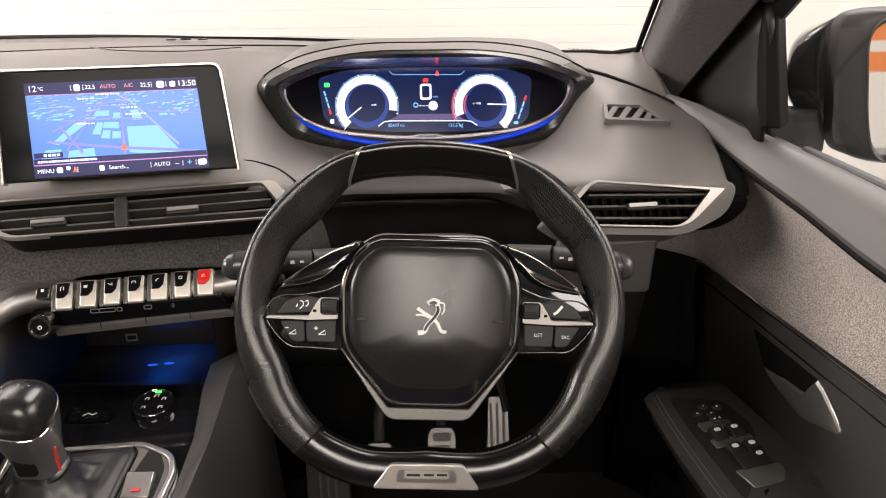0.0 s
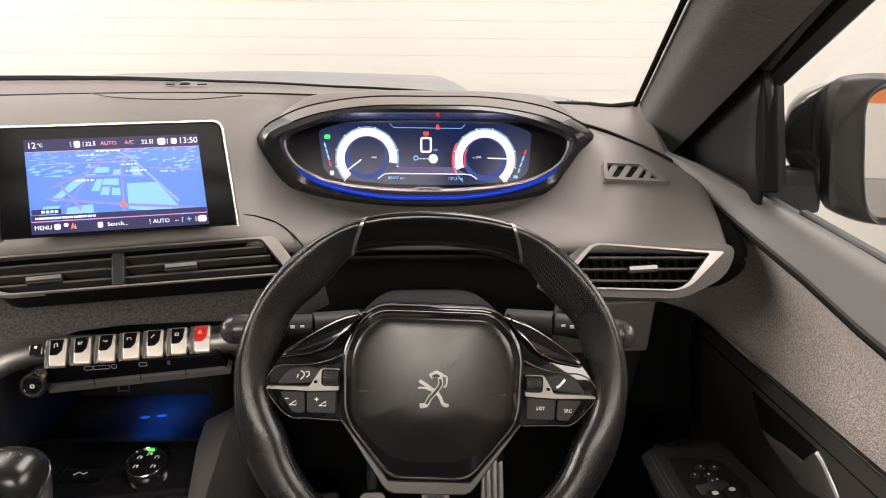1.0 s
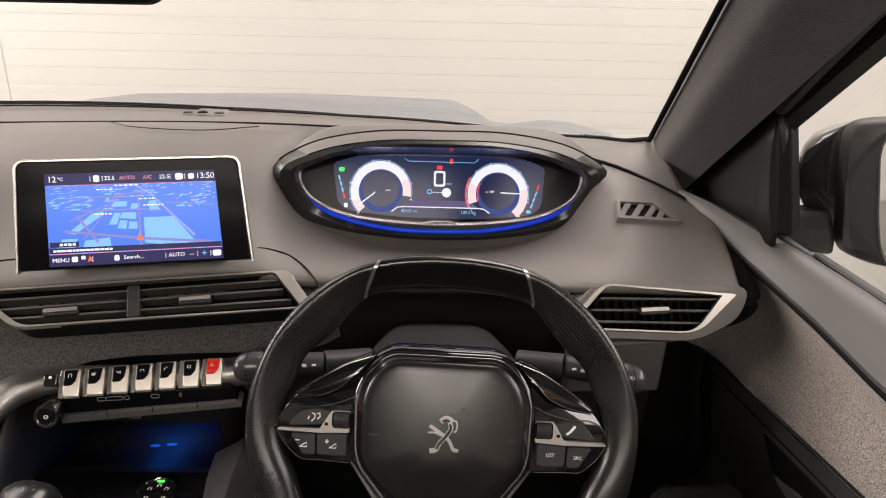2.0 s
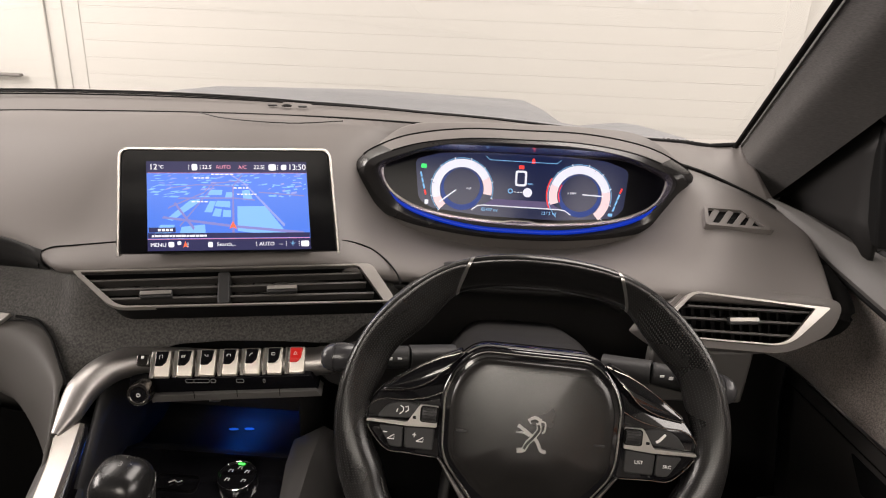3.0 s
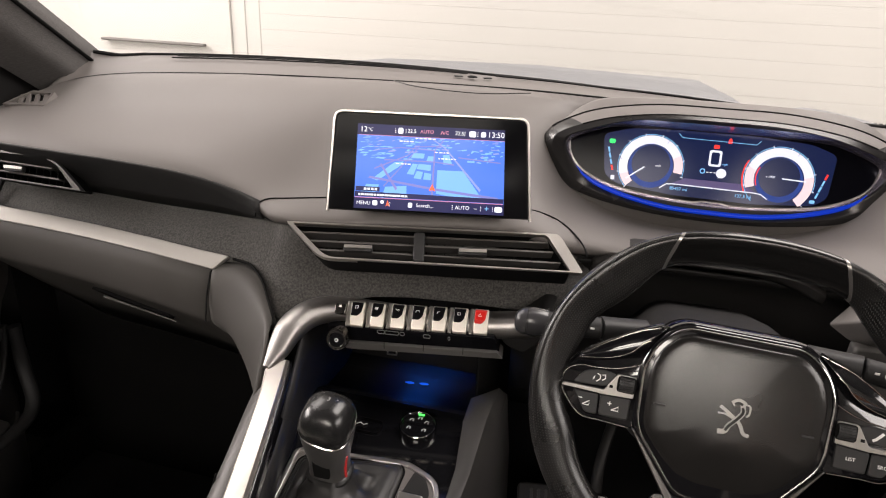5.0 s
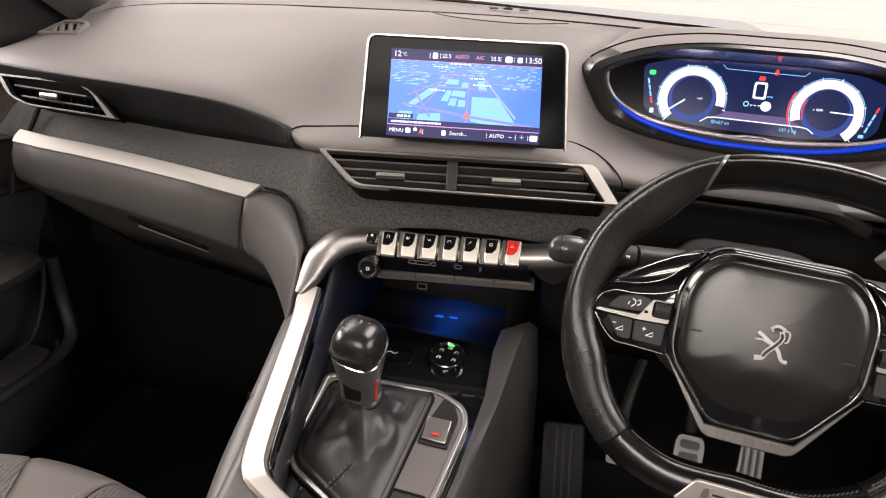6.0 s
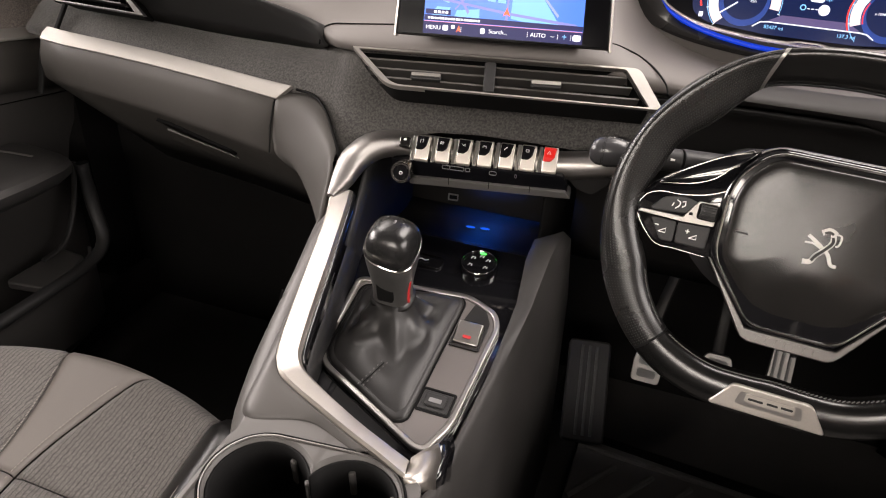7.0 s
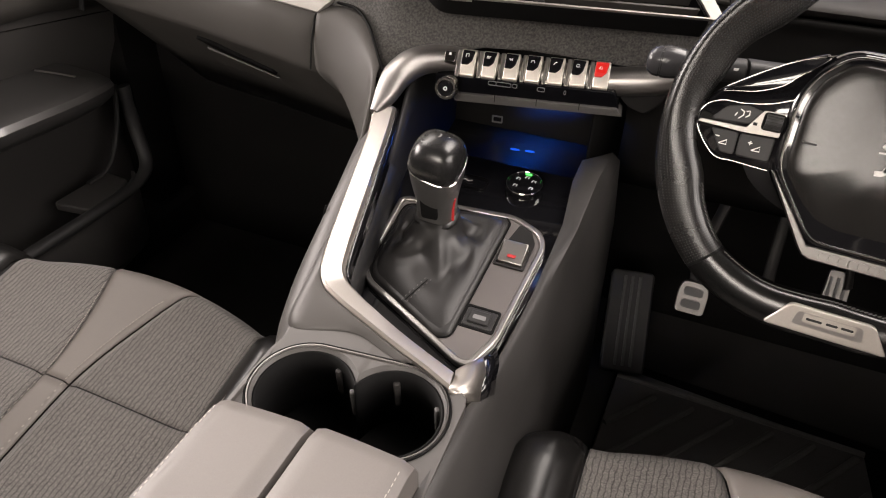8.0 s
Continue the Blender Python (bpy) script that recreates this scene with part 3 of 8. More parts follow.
# ---- doors ----


def door(k, label):
    f = (lambda p: Vector(p)) if k == 1 else (lambda p: Vector((2 * XC - p[0], p[1], p[2])))
    d = thing("car_door", f((0.42, 0.3, 0.5)), label, "car door", group="front doors")
    Y = [0.97, 0.93, 0.88, 0.82, 0.74, 0.64, 0.52, 0.38, 0.2, 0.0, -0.3, -0.9]

    def band(name, fn, mat, lab="", thick=0.004, ahead=()):
        return part(name, loft([[tuple(f(p)) for p in fn(y)] for y in [*ahead, *Y]]), mat, d, lab, thick=thick)

    def rear(y):
        return max(0.0, 0.97 - y)

    KY = [-0.9, 0.3, 0.64, 0.77, 0.82, 0.87, 0.90, 0.93, 0.955, 0.98]
    LX = [0.39, 0.39, 0.39, 0.39, 0.383, 0.368, 0.352, 0.328, 0.314, 0.305]
    LZ = [1.03, 1.03, 1.045, 1.056, 1.062, 1.074, 1.092, 1.112, 1.122, 1.126]
    SX = [0.438, 0.438, 0.437, 0.435, 0.425, 0.40, 0.378, 0.35, 0.33, 0.315]
    SZ = [1.08, 1.08, 1.084, 1.087, 1.091, 1.101, 1.11, 1.123, 1.128, 1.130]

    # sill ledge under the window
    def ledge(y):
        x, z = float(np.interp(y, KY, LX)), float(np.interp(y, KY, LZ))
        sx, sz = float(np.interp(y, KY, SX)), float(np.interp(y, KY, SZ))
        return [(x + 0.014, y, z - 0.012), (x + 0.002, y, z - 0.007), (x, y, z - 0.001), (x + 0.004, y, z + 0.006), (x + 0.3 * (sx - x), y, z + 0.5 * (sz - z) + 0.004), (x + 0.65 * (sx - x), y, z + 0.85 * (sz - z) + 0.004), (sx, y, sz), (sx + 0.01, y, sz - 0.006)]
    band("sill_ledge", ledge, LEDGE, "grey soft-touch ledge under the window")

    def cloth(y):
        top = ledge(y)[0]
        zb = 0.8965 + 0.108 * (0.949 - max(0.3, y))
        xb = 0.392 - 6.0 * max(0.0, y - 0.95) ** 2
        out = []
        for i in range(9):
            q = i / 8
            out.append((top[0] + (xb - top[0]) * q + 0.020 * math.sin(math.pi * q), y, top[2] + (zb - top[2]) * q))
        return out
    band("cloth_panel", cloth, HEATHER, "grey-brown heather cloth panel", ahead=(1.07, 1.04, 1.01, 0.99))

    def lower(y):
        x, _, z = cloth(y)[-1]
        deep = 0.05 if k < 0 else 0.0
        return [(x + 0.004, y, z), (x - 0.004, y, z - 0.005), (x - 0.004, y, z - 0.024), (x + 0.2 * deep, y, z - 0.08), (x + 0.008 + 0.5 * deep, y, z - 0.12), (x + 0.02 + deep, y, 0.68), (x + 0.02 + deep, y, 0.55), (x + 0.005 + deep, y, 0.42)]
    band("lower_panel", lower, DOORPLASTIC, "black moulded lower door panel")
    # Front end of the lower panel, coloured near-black for the unlit footwell
    part("kick_shade", loft([[tuple(f(p)) for p in lower(y)] for y in (1.07, 1.04, 1.01, 0.99, 0.971)]), CARPET, d, "near-black panel end standing in for footwell shade", thick=0.004)
    part("ledge_seam", sweep([f(ledge(y)[0]) + Vector((-0.006 * k, 0, 0.001)) for y in Y[:-1]], oval(0.006, 0.0055, 8)), BLACK, d, "dark rolled edge under the ledge")
    line = [f(lower(y)[1]) + Vector((-0.001 * k, 0, 0.003)) for y in Y[:-1]]
    part("bright_line", sweep(line, oval(0.0013, 0.0013, 6)), BRIGHT, d, "thin chrome line under the cloth")
    line = [f(lower(y)[2]) + Vector((-0.0005 * k, 0, 0)) for y in Y[:-1]]
    part("bright_line", sweep(line, oval(0.0009, 0.0009, 6)), DARKCHROME, d)
    # window frame and quarter panel
    part("window_post", loft([[tuple(f(p)) for p in r] for r in ([(0.388, 0.867, 1.113), (0.385, 0.839, 1.113), (0.40, 0.833, 1.113), (0.425, 0.861, 1.113)], [(0.378, 0.895, 1.25), (0.374, 0.868, 1.25), (0.388, 0.862, 1.25), (0.41, 0.89, 1.25)])], True, True), BLACK, d, bevel=0.003)
    upper = [(0.37, 1.09, 1.10), (0.372, 1.034, 1.145), (0.373, 0.969, 1.19), (0.376, 0.898, 1.238), (0.38, 0.86, 1.262)]
    under = [(0.37, 1.09, 1.095), (0.374, 1.02, 1.098), (0.38, 0.96, 1.10), (0.388, 0.90, 1.098), (0.392, 0.85, 1.095)]
    part("quarter_panel", loft([[tuple(f(Vector(a).lerp(Vector(b), q / 4) + Vector((0.006 * math.sin(math.pi * q / 4), 0, 0)))) for q in range(5)] for a, b in zip(upper, under)]), DARK, d, "black triangular panel behind the pillar", thick=0.006)
    part("speaker_rim", sweep([f(p) for p in smooth_path([(0.370, 1.074, 1.103), (0.371, 1.052, 1.131), (0.373, 0.985, 1.170), (0.378, 0.92, 1.192)], 5)], oval(0.0022, 0.0022, 6)), LEDGE, d)
    part("speaker_rim", sweep([f(p) for p in smooth_path([(0.370, 1.070, 1.101), (0.376, 1.01, 1.098), (0.380, 0.965, 1.095)], 4)], oval(0.0014, 0.0014, 6)), LEDGE, d)
    part("upper_frame", sweep([f(p) for p in ((0.372, 0.86, 1.262), (0.368, 0.8, 1.306), (0.362, 0.7, 1.376), (0.354, 0.55, 1.464), (0.338, 0.35, 1.535), (0.330, 0.0, 1.572), (0.330, -0.9, 1.557))], oval(0.009, 0.016, 10, 3)), DARK, d)
    glass = part("window_glass", loft([[tuple(f(p)) for p in r] for r in ([(0.43, 0.85, 1.09), (0.405, 0.88, 1.25)], [(0.432, 0.6, 1.09), (0.385, 0.6, 1.43)], [(0.435, 0.3, 1.09), (0.35, 0.3, 1.555)], [(0.435, -0.9, 1.09), (0.345, -0.9, 1.57)])]), GLASS, d)
    glass.visible_shadow = False
    part("outer_skin", loft([[tuple(f(p)) for p in ((0.445, y, 1.084), (0.50, y, 1.0), (0.53, y, 0.8), (0.50, y, 0.4))] for y in (1.05, 0.5, 0, -0.9)]), PAINT, d, thick=0.006)
    part("window_seal", sweep([f((0.445, y, 1.085)) for y in (0.85, 0.5, 0, -0.9)], oval(0.006, 0.004, 8)), RUBBER, d, "black window seal")
    # armrest
    sec = []
    for y, x0, x1, z in (((0.835, 0.335, 0.345, 0.771), (0.828, 0.29, 0.375, 0.775), (0.81, 0.272, 0.38, 0.777), (0.76, 0.2725, 0.39, 0.778), (0.7, 0.276, 0.402, 0.779), (0.62, 0.284, 0.415, 0.781), (0.5, 0.297, 0.42, 0.785), (0.3, 0.31, 0.42, 0.79), (0.0, 0.31, 0.42, 0.79)) if k == 1 else ((0.80, 0.315, 0.40, 0.812), (0.79, 0.292, 0.41, 0.815), (0.76, 0.278, 0.42, 0.818), (0.7, 0.272, 0.42, 0.820), (0.6, 0.275, 0.42, 0.823), (0.4, 0.285, 0.42, 0.826), (0.0, 0.30, 0.42, 0.83))):
        sec.append([tuple(f(p)) for p in ((x1 + (0.03 if k < 0 else 0), y, z - 0.06), (x0 + 0.025, y, z - 0.042), (x0 + 0.005, y, z - 0.026), (x0, y, z - 0.01), (x0 + 0.006, y, z - 0.002), (x0 + 0.014, y, z), (x1 - 0.01, y, z + 0.004), (x1, y, z + 0.004))])
    arm = part("armrest", loft(sec, True, True), ARMBLACK, d, "black leather armrest with pale stitching")
    if k == 1:
        for off in (0.0075, 0.0125):
            for i in range(70):
                y0 = 0.80 - 0.0035 * i
                x = float(np.interp(y0, (0.5, 0.62, 0.7, 0.76, 0.81), (0.297, 0.284, 0.276, 0.2725, 0.272))) + off
                part("stitch", box((0, 0, 0), (0.0006, 0.0024, 0.0006), Matrix.Translation((x, y0, float(np.interp(y0, (0.5, 0.62, 0.8), (0.785, 0.781, 0.7775))) + (0.0004 if off > 0.01 else -0.0013)))), DULLICON, arm, smooth=False)
    if k == 1:  # pull handle in its recess
        HM = axes((0.392, 0.0, 0.0), (0, -1, 0), (0, 0, 1))
        # Black plate set proud of the panel, standing in for the recess's shade
        part("recess_shade_plate", prism(round_poly([(-0.788, 0.880), (-0.752, 0.850), (-0.661, 0.868), (-0.648, 0.897)], 0.004), -0.008, 0.0045, HM), BLACK, d, "flat black plate for the shaded handle recess")
        rows = []
        for y, zt, zb, x in ((0.752, 0.851, 0.8485, 0.389), (0.737, 0.8545, 0.844, 0.386), (0.71, 0.860, 0.8425, 0.384), (0.68, 0.867, 0.842, 0.383), (0.663, 0.871, 0.8435, 0.382), (0.655, 0.884, 0.846, 0.382), (0.646, 0.897, 0.8485, 0.382), (0.636, 0.8935, 0.8525, 0.383), (0.620, 0.8825, 0.8575, 0.385), (0.603, 0.869, 0.8635, 0.388)):
            zm = zb + 0.35 * (zt - zb)
            rows.append([(x + 0.016, y, zt), (x + 0.004, y, zt + 0.0008), (x + 0.0015, y, zt - 0.0015), (x, y, zm), (x + 0.004, y, zb), (x + 0.016, y, zb - 0.001)])
        part("door_handle", loft(rows, True, True), material("handle_satin", (0.3, 0.29, 0.275), 0.45, metal=0.9, vary=0.06), d, "dark satin inner door handle", sharp=28)
        # Metal sweep drawn in as the highlight along the handle's top
        part("handle_highlight", sweep([Vector(r[1]) for r in rows], oval(0.0007, 0.0006, 6)), SATIN, d, "thin metal sweep for the highlight on the handle's edge")
    return d, arm, f


driver_door, driver_arm, _ = door(1, "driver's door with heather cloth panel, dark handle and window switches")
passenger_door, passenger_arm, _ = door(-1, "closed passenger door with armrest and storage bin")
# window switches on the driver's armrest
SWP = axes((0.333, 0.760, 0.7815), (1, 0.3, 0), (-0.3, 1, 0.0))
part("switch_plate", prism([(u, v) for u, v in round_poly([(-0.024, 0.040), (-0.040, -0.02), (-0.062, -0.14), (-0.02, -0.185), (0.020, -0.175), (0.030, -0.115), (0.034, -0.045), (0.033, 0.012)], 0.010)], -0.004, 0.0005, SWP), DARK, driver_arm, "black window switch panel")
INLAY = material("switch_inlay_satin", (0.26, 0.25, 0.23), 0.36, metal=0.8, vary=0.08)
for pts in ([(-0.028, -0.018), (0.013, -0.022), (0.011, -0.036), (-0.030, -0.034)], [(-0.034, -0.049), (0.018, -0.053), (0.016, -0.066), (-0.036, -0.063)], [(-0.042, -0.101), (0.0125, -0.105), (0.010, -0.118), (-0.004, -0.131), (-0.040, -0.129)]):
    part("switch_inlay", prism(round_poly(pts, 0.003), -0.004, 0.0018, SWP), INLAY, driver_arm, "brushed strip between the switches", bevel=0.0006)
for u, v in ((-0.0165, -0.003), (0.0, 0.0075), (0.0155, 0.002), (0.0, -0.0075)):
    part("mirror_switch", prism(oval(0.0062, 0.0046, 14), 0, 0.003, at(SWP, u, v)), HARD, driver_arm, bevel=0.0008)
    part("icon", prism(oval(0.0014, 0.0012, 8), 0.003, 0.0033, at(SWP, u, v)), ICON, driver_arm)
part("mirror_knob", lathe([(0.0075, 0.0), (0.0075, 0.004), (0.006, 0.0055), (0.001, 0.0055)], at(SWP, -0.003, -0.020), 18), HARD, driver_arm, "round mirror selector")
for u in (-0.006, 0.001):
    part("icon", prism(oval(0.0012, 0.0014, 8), 0.0055, 0.0058, at(SWP, u, -0.021)), ICON, driver_arm)
for u, v, w in ((-0.0195, -0.045, 0.019), (0.0035, -0.046, 0.019), (-0.0195, -0.0755, 0.019), (0.002, -0.0765, 0.019), (-0.0135, -0.094, 0.040)):
    h = w / 2
    part("window_switch", loft([[at(SWP, u, v) @ Vector(q) for q in r] for r in ([(-h, 0.0095, 0.001), (h, 0.0095, 0.001), (h, -0.0095, 0.001), (-h, -0.0095, 0.001)], [(-h + 0.001, 0.0085, 0.0085), (h - 0.001, 0.0085, 0.0085), (h - 0.001, -0.0085, 0.0045), (-h + 0.001, -0.0085, 0.0045)])], True, True), DARK, driver_arm, "black window switch", bevel=0.001)
    part("icon", prism(round_rect(0.0075, 0.0052, 0.002), 0.0075, 0.0086, at(SWP, u + (0.0105 if w > 0.02 else 0), v + 0.003)), ICON, driver_arm)
# No hollow here: a flat black plate shows the cup's shade
part("pull_cup", prism(round_poly([(-0.036, -0.134), (-0.004, -0.136), (0.008, -0.124), (0.012, -0.168), (-0.016, -0.178), (-0.040, -0.165)], 0.006), -0.002, 0.0012, SWP), BLACK, driver_arm, "flat black plate for the shaded grab cup")
# pocket of the passenger's door
binrows = []
for y, x, z in ((0.84, -1.075, 0.60), (0.82, -1.055, 0.60), (0.77, -1.035, 0.60), (0.6, -1.03, 0.605), (0.3, -1.03, 0.61), (-0.3, -1.03, 0.61)):
    binrows.append([(x - 0.03, y, z - 0.14), (x - 0.006, y, z - 0.12), (x, y, z), (x - 0.004, y, z + 0.007), (x - 0.012, y, z + 0.006), (x - 0.02, y, z - 0.1)])
part("storage_bin", loft(binrows, True, True), DOORPLASTIC, passenger_door, "black plastic door bin")
DSY = [0.90, 0.862, 0.785, 0.65, 0.45, 0.2]
DSZ = [0.978, 0.983, 0.9935, 1.0, 1.003, 1.003]
part("trim_strip", loft([[(-1.104, y, z + 0.009), (-1.094, y, z + 0.0075), (-1.078, y, z - 0.0015), (-1.078, y, z - 0.005), (-1.104, y, z - 0.005)] for y, z in zip(DSY, DSZ)], True, True), STRIP, passenger_door, "brushed trim strip", bevel=0.0008)
part("middle_panel", loft([[(-1.090, y, z - 0.004), (-1.093, y, z - 0.03), (-1.098, y, z - 0.06), (-1.104, y, z - 0.085)] for y, z in zip(DSY, DSZ)]), GLOVE, passenger_door, "grey panel under the trim strip", thick=0.004)
part("bin_lip", sweep(smooth_path([(-1.085, 0.87, 0.76), (-1.08, 0.868, 0.68), (-1.055, 0.85, 0.625), (-1.04, 0.80, 0.608), (-1.034, 0.7, 0.608), (-1.031, 0.4, 0.613)], 5), oval(0.012, 0.009, 14)), HARD, passenger_door, "moulded edge of the bin")
part("bin_floor", prism(round_poly([(-1.112, 0.69), (-1.040, 0.70), (-1.043, 0.765), (-1.058, 0.805), (-1.112, 0.808)], 0.01), 0.600, 0.614, Matrix.Identity(4)), DOORPLASTIC, passenger_door, "shelf in the corner of the bin", bevel=0.003)
part("bin_post", sweep(smooth_path([(-1.102, 0.868, 0.76), (-1.101, 0.852, 0.70), (-1.101, 0.825, 0.645), (-1.102, 0.80, 0.622), (-1.104, 0.76, 0.616)], 4), oval(0.005, 0.004, 10)), HARD, passenger_door, "moulded inner edge of the bin")
part("sill_trim", sweep([(-1.060, 0.66, 0.452), (-1.073, 0.739, 0.45), (-1.097, 0.85, 0.45)], oval(0.008, 0.005, 8)), DOORPLASTIC, passenger_door, "black edge at the foot of the door")
# Short metal sweep stands in for the gloss highlight across this armrest
part("bright_line", sweep([(-1.052, 0.757, 0.8225), (-1.085, 0.751, 0.8245), (-1.12, 0.744, 0.8255)], oval(0.0022, 0.0014, 6)), SATIN, passenger_door)

# ---- exterior mirror ----
ext = thing("door_mirror", (0.47, 0.93, 1.07), "dark door mirror with glossy cap and angled glass", "wing mirror")
MA = axes((0.4987, 0.9, 1.1542), (0.985, -0.17, 0), (0, 0.05, 1))
BEZEL = ((0.077, -0.098), (0.023, -0.088), (0.002, -0.072), (-0.006, -0.030), (-0.011, 0.010), (-0.014, 0.050), (-0.012, 0.073), (0.004, 0.084), (0.05, 0.088), (0.16, 0.085), (0.205, 0.03), (0.19, -0.09))
SHELL = ((0.08, -0.090), (0.03, -0.082), (-0.012, -0.052), (-0.034, -0.030), (-0.043, -0.004), (-0.044, 0.026), (-0.038, 0.049), (-0.018, 0.067), (0.03, 0.080), (0.16, 0.08), (0.2, 0.03), (0.19, -0.085))
PANE = ((0.08, -0.086), (0.058, -0.083), (0.046, -0.066), (0.036, -0.030), (0.029, 0.010), (0.024, 0.042), (0.028, 0.062), (0.045, 0.072), (0.08, 0.074), (0.15, 0.07), (0.185, 0.03), (0.175, -0.078))


def mirror_ring(poly, w, k=1.0):
    pts = smooth_path([(0.075 + (u - 0.075) * k, v * k, w) for u, v in poly], 5, True)
    return [MA @ q for q in pts]


part("housing", loft([mirror_ring(BEZEL, -0.0215, 0.99), mirror_ring(SHELL, -0.045), mirror_ring(SHELL, -0.07, 0.985), mirror_ring(SHELL, -0.095, 0.9), mirror_ring(SHELL, -0.112, 0.74), mirror_ring(SHELL, -0.122, 0.45), mirror_ring(SHELL, -0.125, 0.1)], True, True), PAINTDARK, ext, "glossy dark mirror housing", sharp=75)
part("mirror_surround", loft([mirror_ring(PANE, -0.008), mirror_ring(PANE, 0.004), mirror_ring(PANE, 0.010, 1.05), mirror_ring(PANE, 0.011, 1.085), mirror_ring(BEZEL, 0.004, 0.97), mirror_ring(BEZEL, -0.004, 0.995), mirror_ring(BEZEL, -0.02)], True), HARD, ext, "grey-black mirror surround", sharp=60)
part("surround_edge", sweep(mirror_ring(PANE, 0.0112, 1.075), oval(0.0012, 0.001, 6), closed=True, up=MA.to_3x3() @ Vector((0, 0, 1))), LEDGE, ext)
part("cap_line", sweep([MA @ Vector(q) for q in smooth_path([(-0.0445, 0.004, -0.0585), (-0.030, 0.012, -0.040), (-0.011, 0.020, -0.0215)], 4)], oval(0.0007, 0.0007, 6)), BLACK, ext)
part("mirror_glass", prism([(u, v) for u, v in [(q.x, q.y) for q in smooth_path([(u, v, 0) for u, v in PANE], 5, True)]], -0.004, -0.002, MA @ Matrix.Rotation(radians(-1.9), 4, "X")), MIRROR, ext)
part("foot", loft([[MA @ Vector((u, v, w)) for u, v in ((-0.075, -0.038), (-0.010, -0.034), (0.003, -0.070), (0.004, -0.091), (-0.065, -0.088))] for w in (-0.018, -0.065)], True, True), HARD, ext, "grey mirror foot", bevel=0.006)

# ---- dashboard ----
dash = thing("dashboard", (XC, 0.95, 0.9), "dark grey soft-touch dashboard wrapped round the driver", "dashboard")


def sections(keys, n):
    """Smooth cross-sections between key sections (x, [(y, z), ...])."""
    rows = []
    k = len(keys[0][1])
    lines = [smooth_path([(x, *pts[i]) for x, pts in keys], n) for i in range(k)]
    for j in range(len(lines[0])):
        rows.append(smooth_path([line[j] for line in lines], 3))
    return rows


# rear strip under the screen, between the groove and the glass
GROOVE = [(-1.045, 0.957, 1.137), (-1.0, 1.0, 1.161), (-0.92, 1.04, 1.172), (-0.75, 1.068, 1.180), (-0.55, 1.082, 1.185), (-0.36, 1.086, 1.188), (-0.2, 1.085, 1.187), (0.0, 1.068, 1.182), (0.12, 1.04, 1.172), (0.22, 1.01, 1.157), (0.28, 0.98, 1.138), (0.325, 0.95, 1.119)]
groove = smooth_path(GROOVE, 4)
rows = []
for i, g in enumerate(groove):
    s = max(-1, min(1, (g.x - XC) / 0.668))
    fpt = foot(s)
    a = g + Vector((0, 0.006, -0.008))
    rows.append([tuple(a + Vector((0, 0.0, -0.01))), tuple(a), tuple(a + Vector((0, 0.004, 0.008))), tuple(a.lerp(fpt, 0.5) + Vector((0, 0, 0.006))), tuple(fpt + Vector((0, -0.004, 0.0))), tuple(fpt + Vector((0, 0.02, -0.01)))])
part("demister_strip", loft(rows), SOFT, dash, "grey strip along the windscreen's foot", thick=0.006)
for k, (o, w) in enumerate(((0.66, 0.0022), (0.82, 0.0028))):
    for lo, hi in ((-0.80, -0.035), (0.035, 0.8)):
        pts = []
        for j in range(25):
            s = lo + (hi - lo) * j / 24
            x = XC + s * 0.668
            g = min(groove, key=lambda p: abs(p.x - x))
            fp = foot(s)
            pts.append(Vector((x, g.y, g.z)).lerp(fp, o) + Vector((0, 0, 0.0062 - 0.002 * k)))
        if hi > 0.5:
            pts = [p for p in pts if p.x < 0.02]
        part("demister_slot", sweep(pts, oval(w, 0.0012, 8)), BLACK, dash)
sensor = part("sun_sensor", lathe([(0.008, 0.0), (0.008, 0.001), (0.005, 0.0025), (0.001, 0.003)], Matrix.Translation(Vector((XC - 0.008, 1.152, 1.1935))), 16), BLACK, dash, "small black sun sensor")
for dx in (-0.02, 0.028):
    part("sensor_rim", box((0, 0, 0), (0.014, 0.010, 0.002), Matrix.Translation(Vector((XC - 0.012 + dx, 1.156, 1.1935))) @ Matrix.Rotation(radians(25), 4, "Z")), HARD, dash, bevel=0.001)

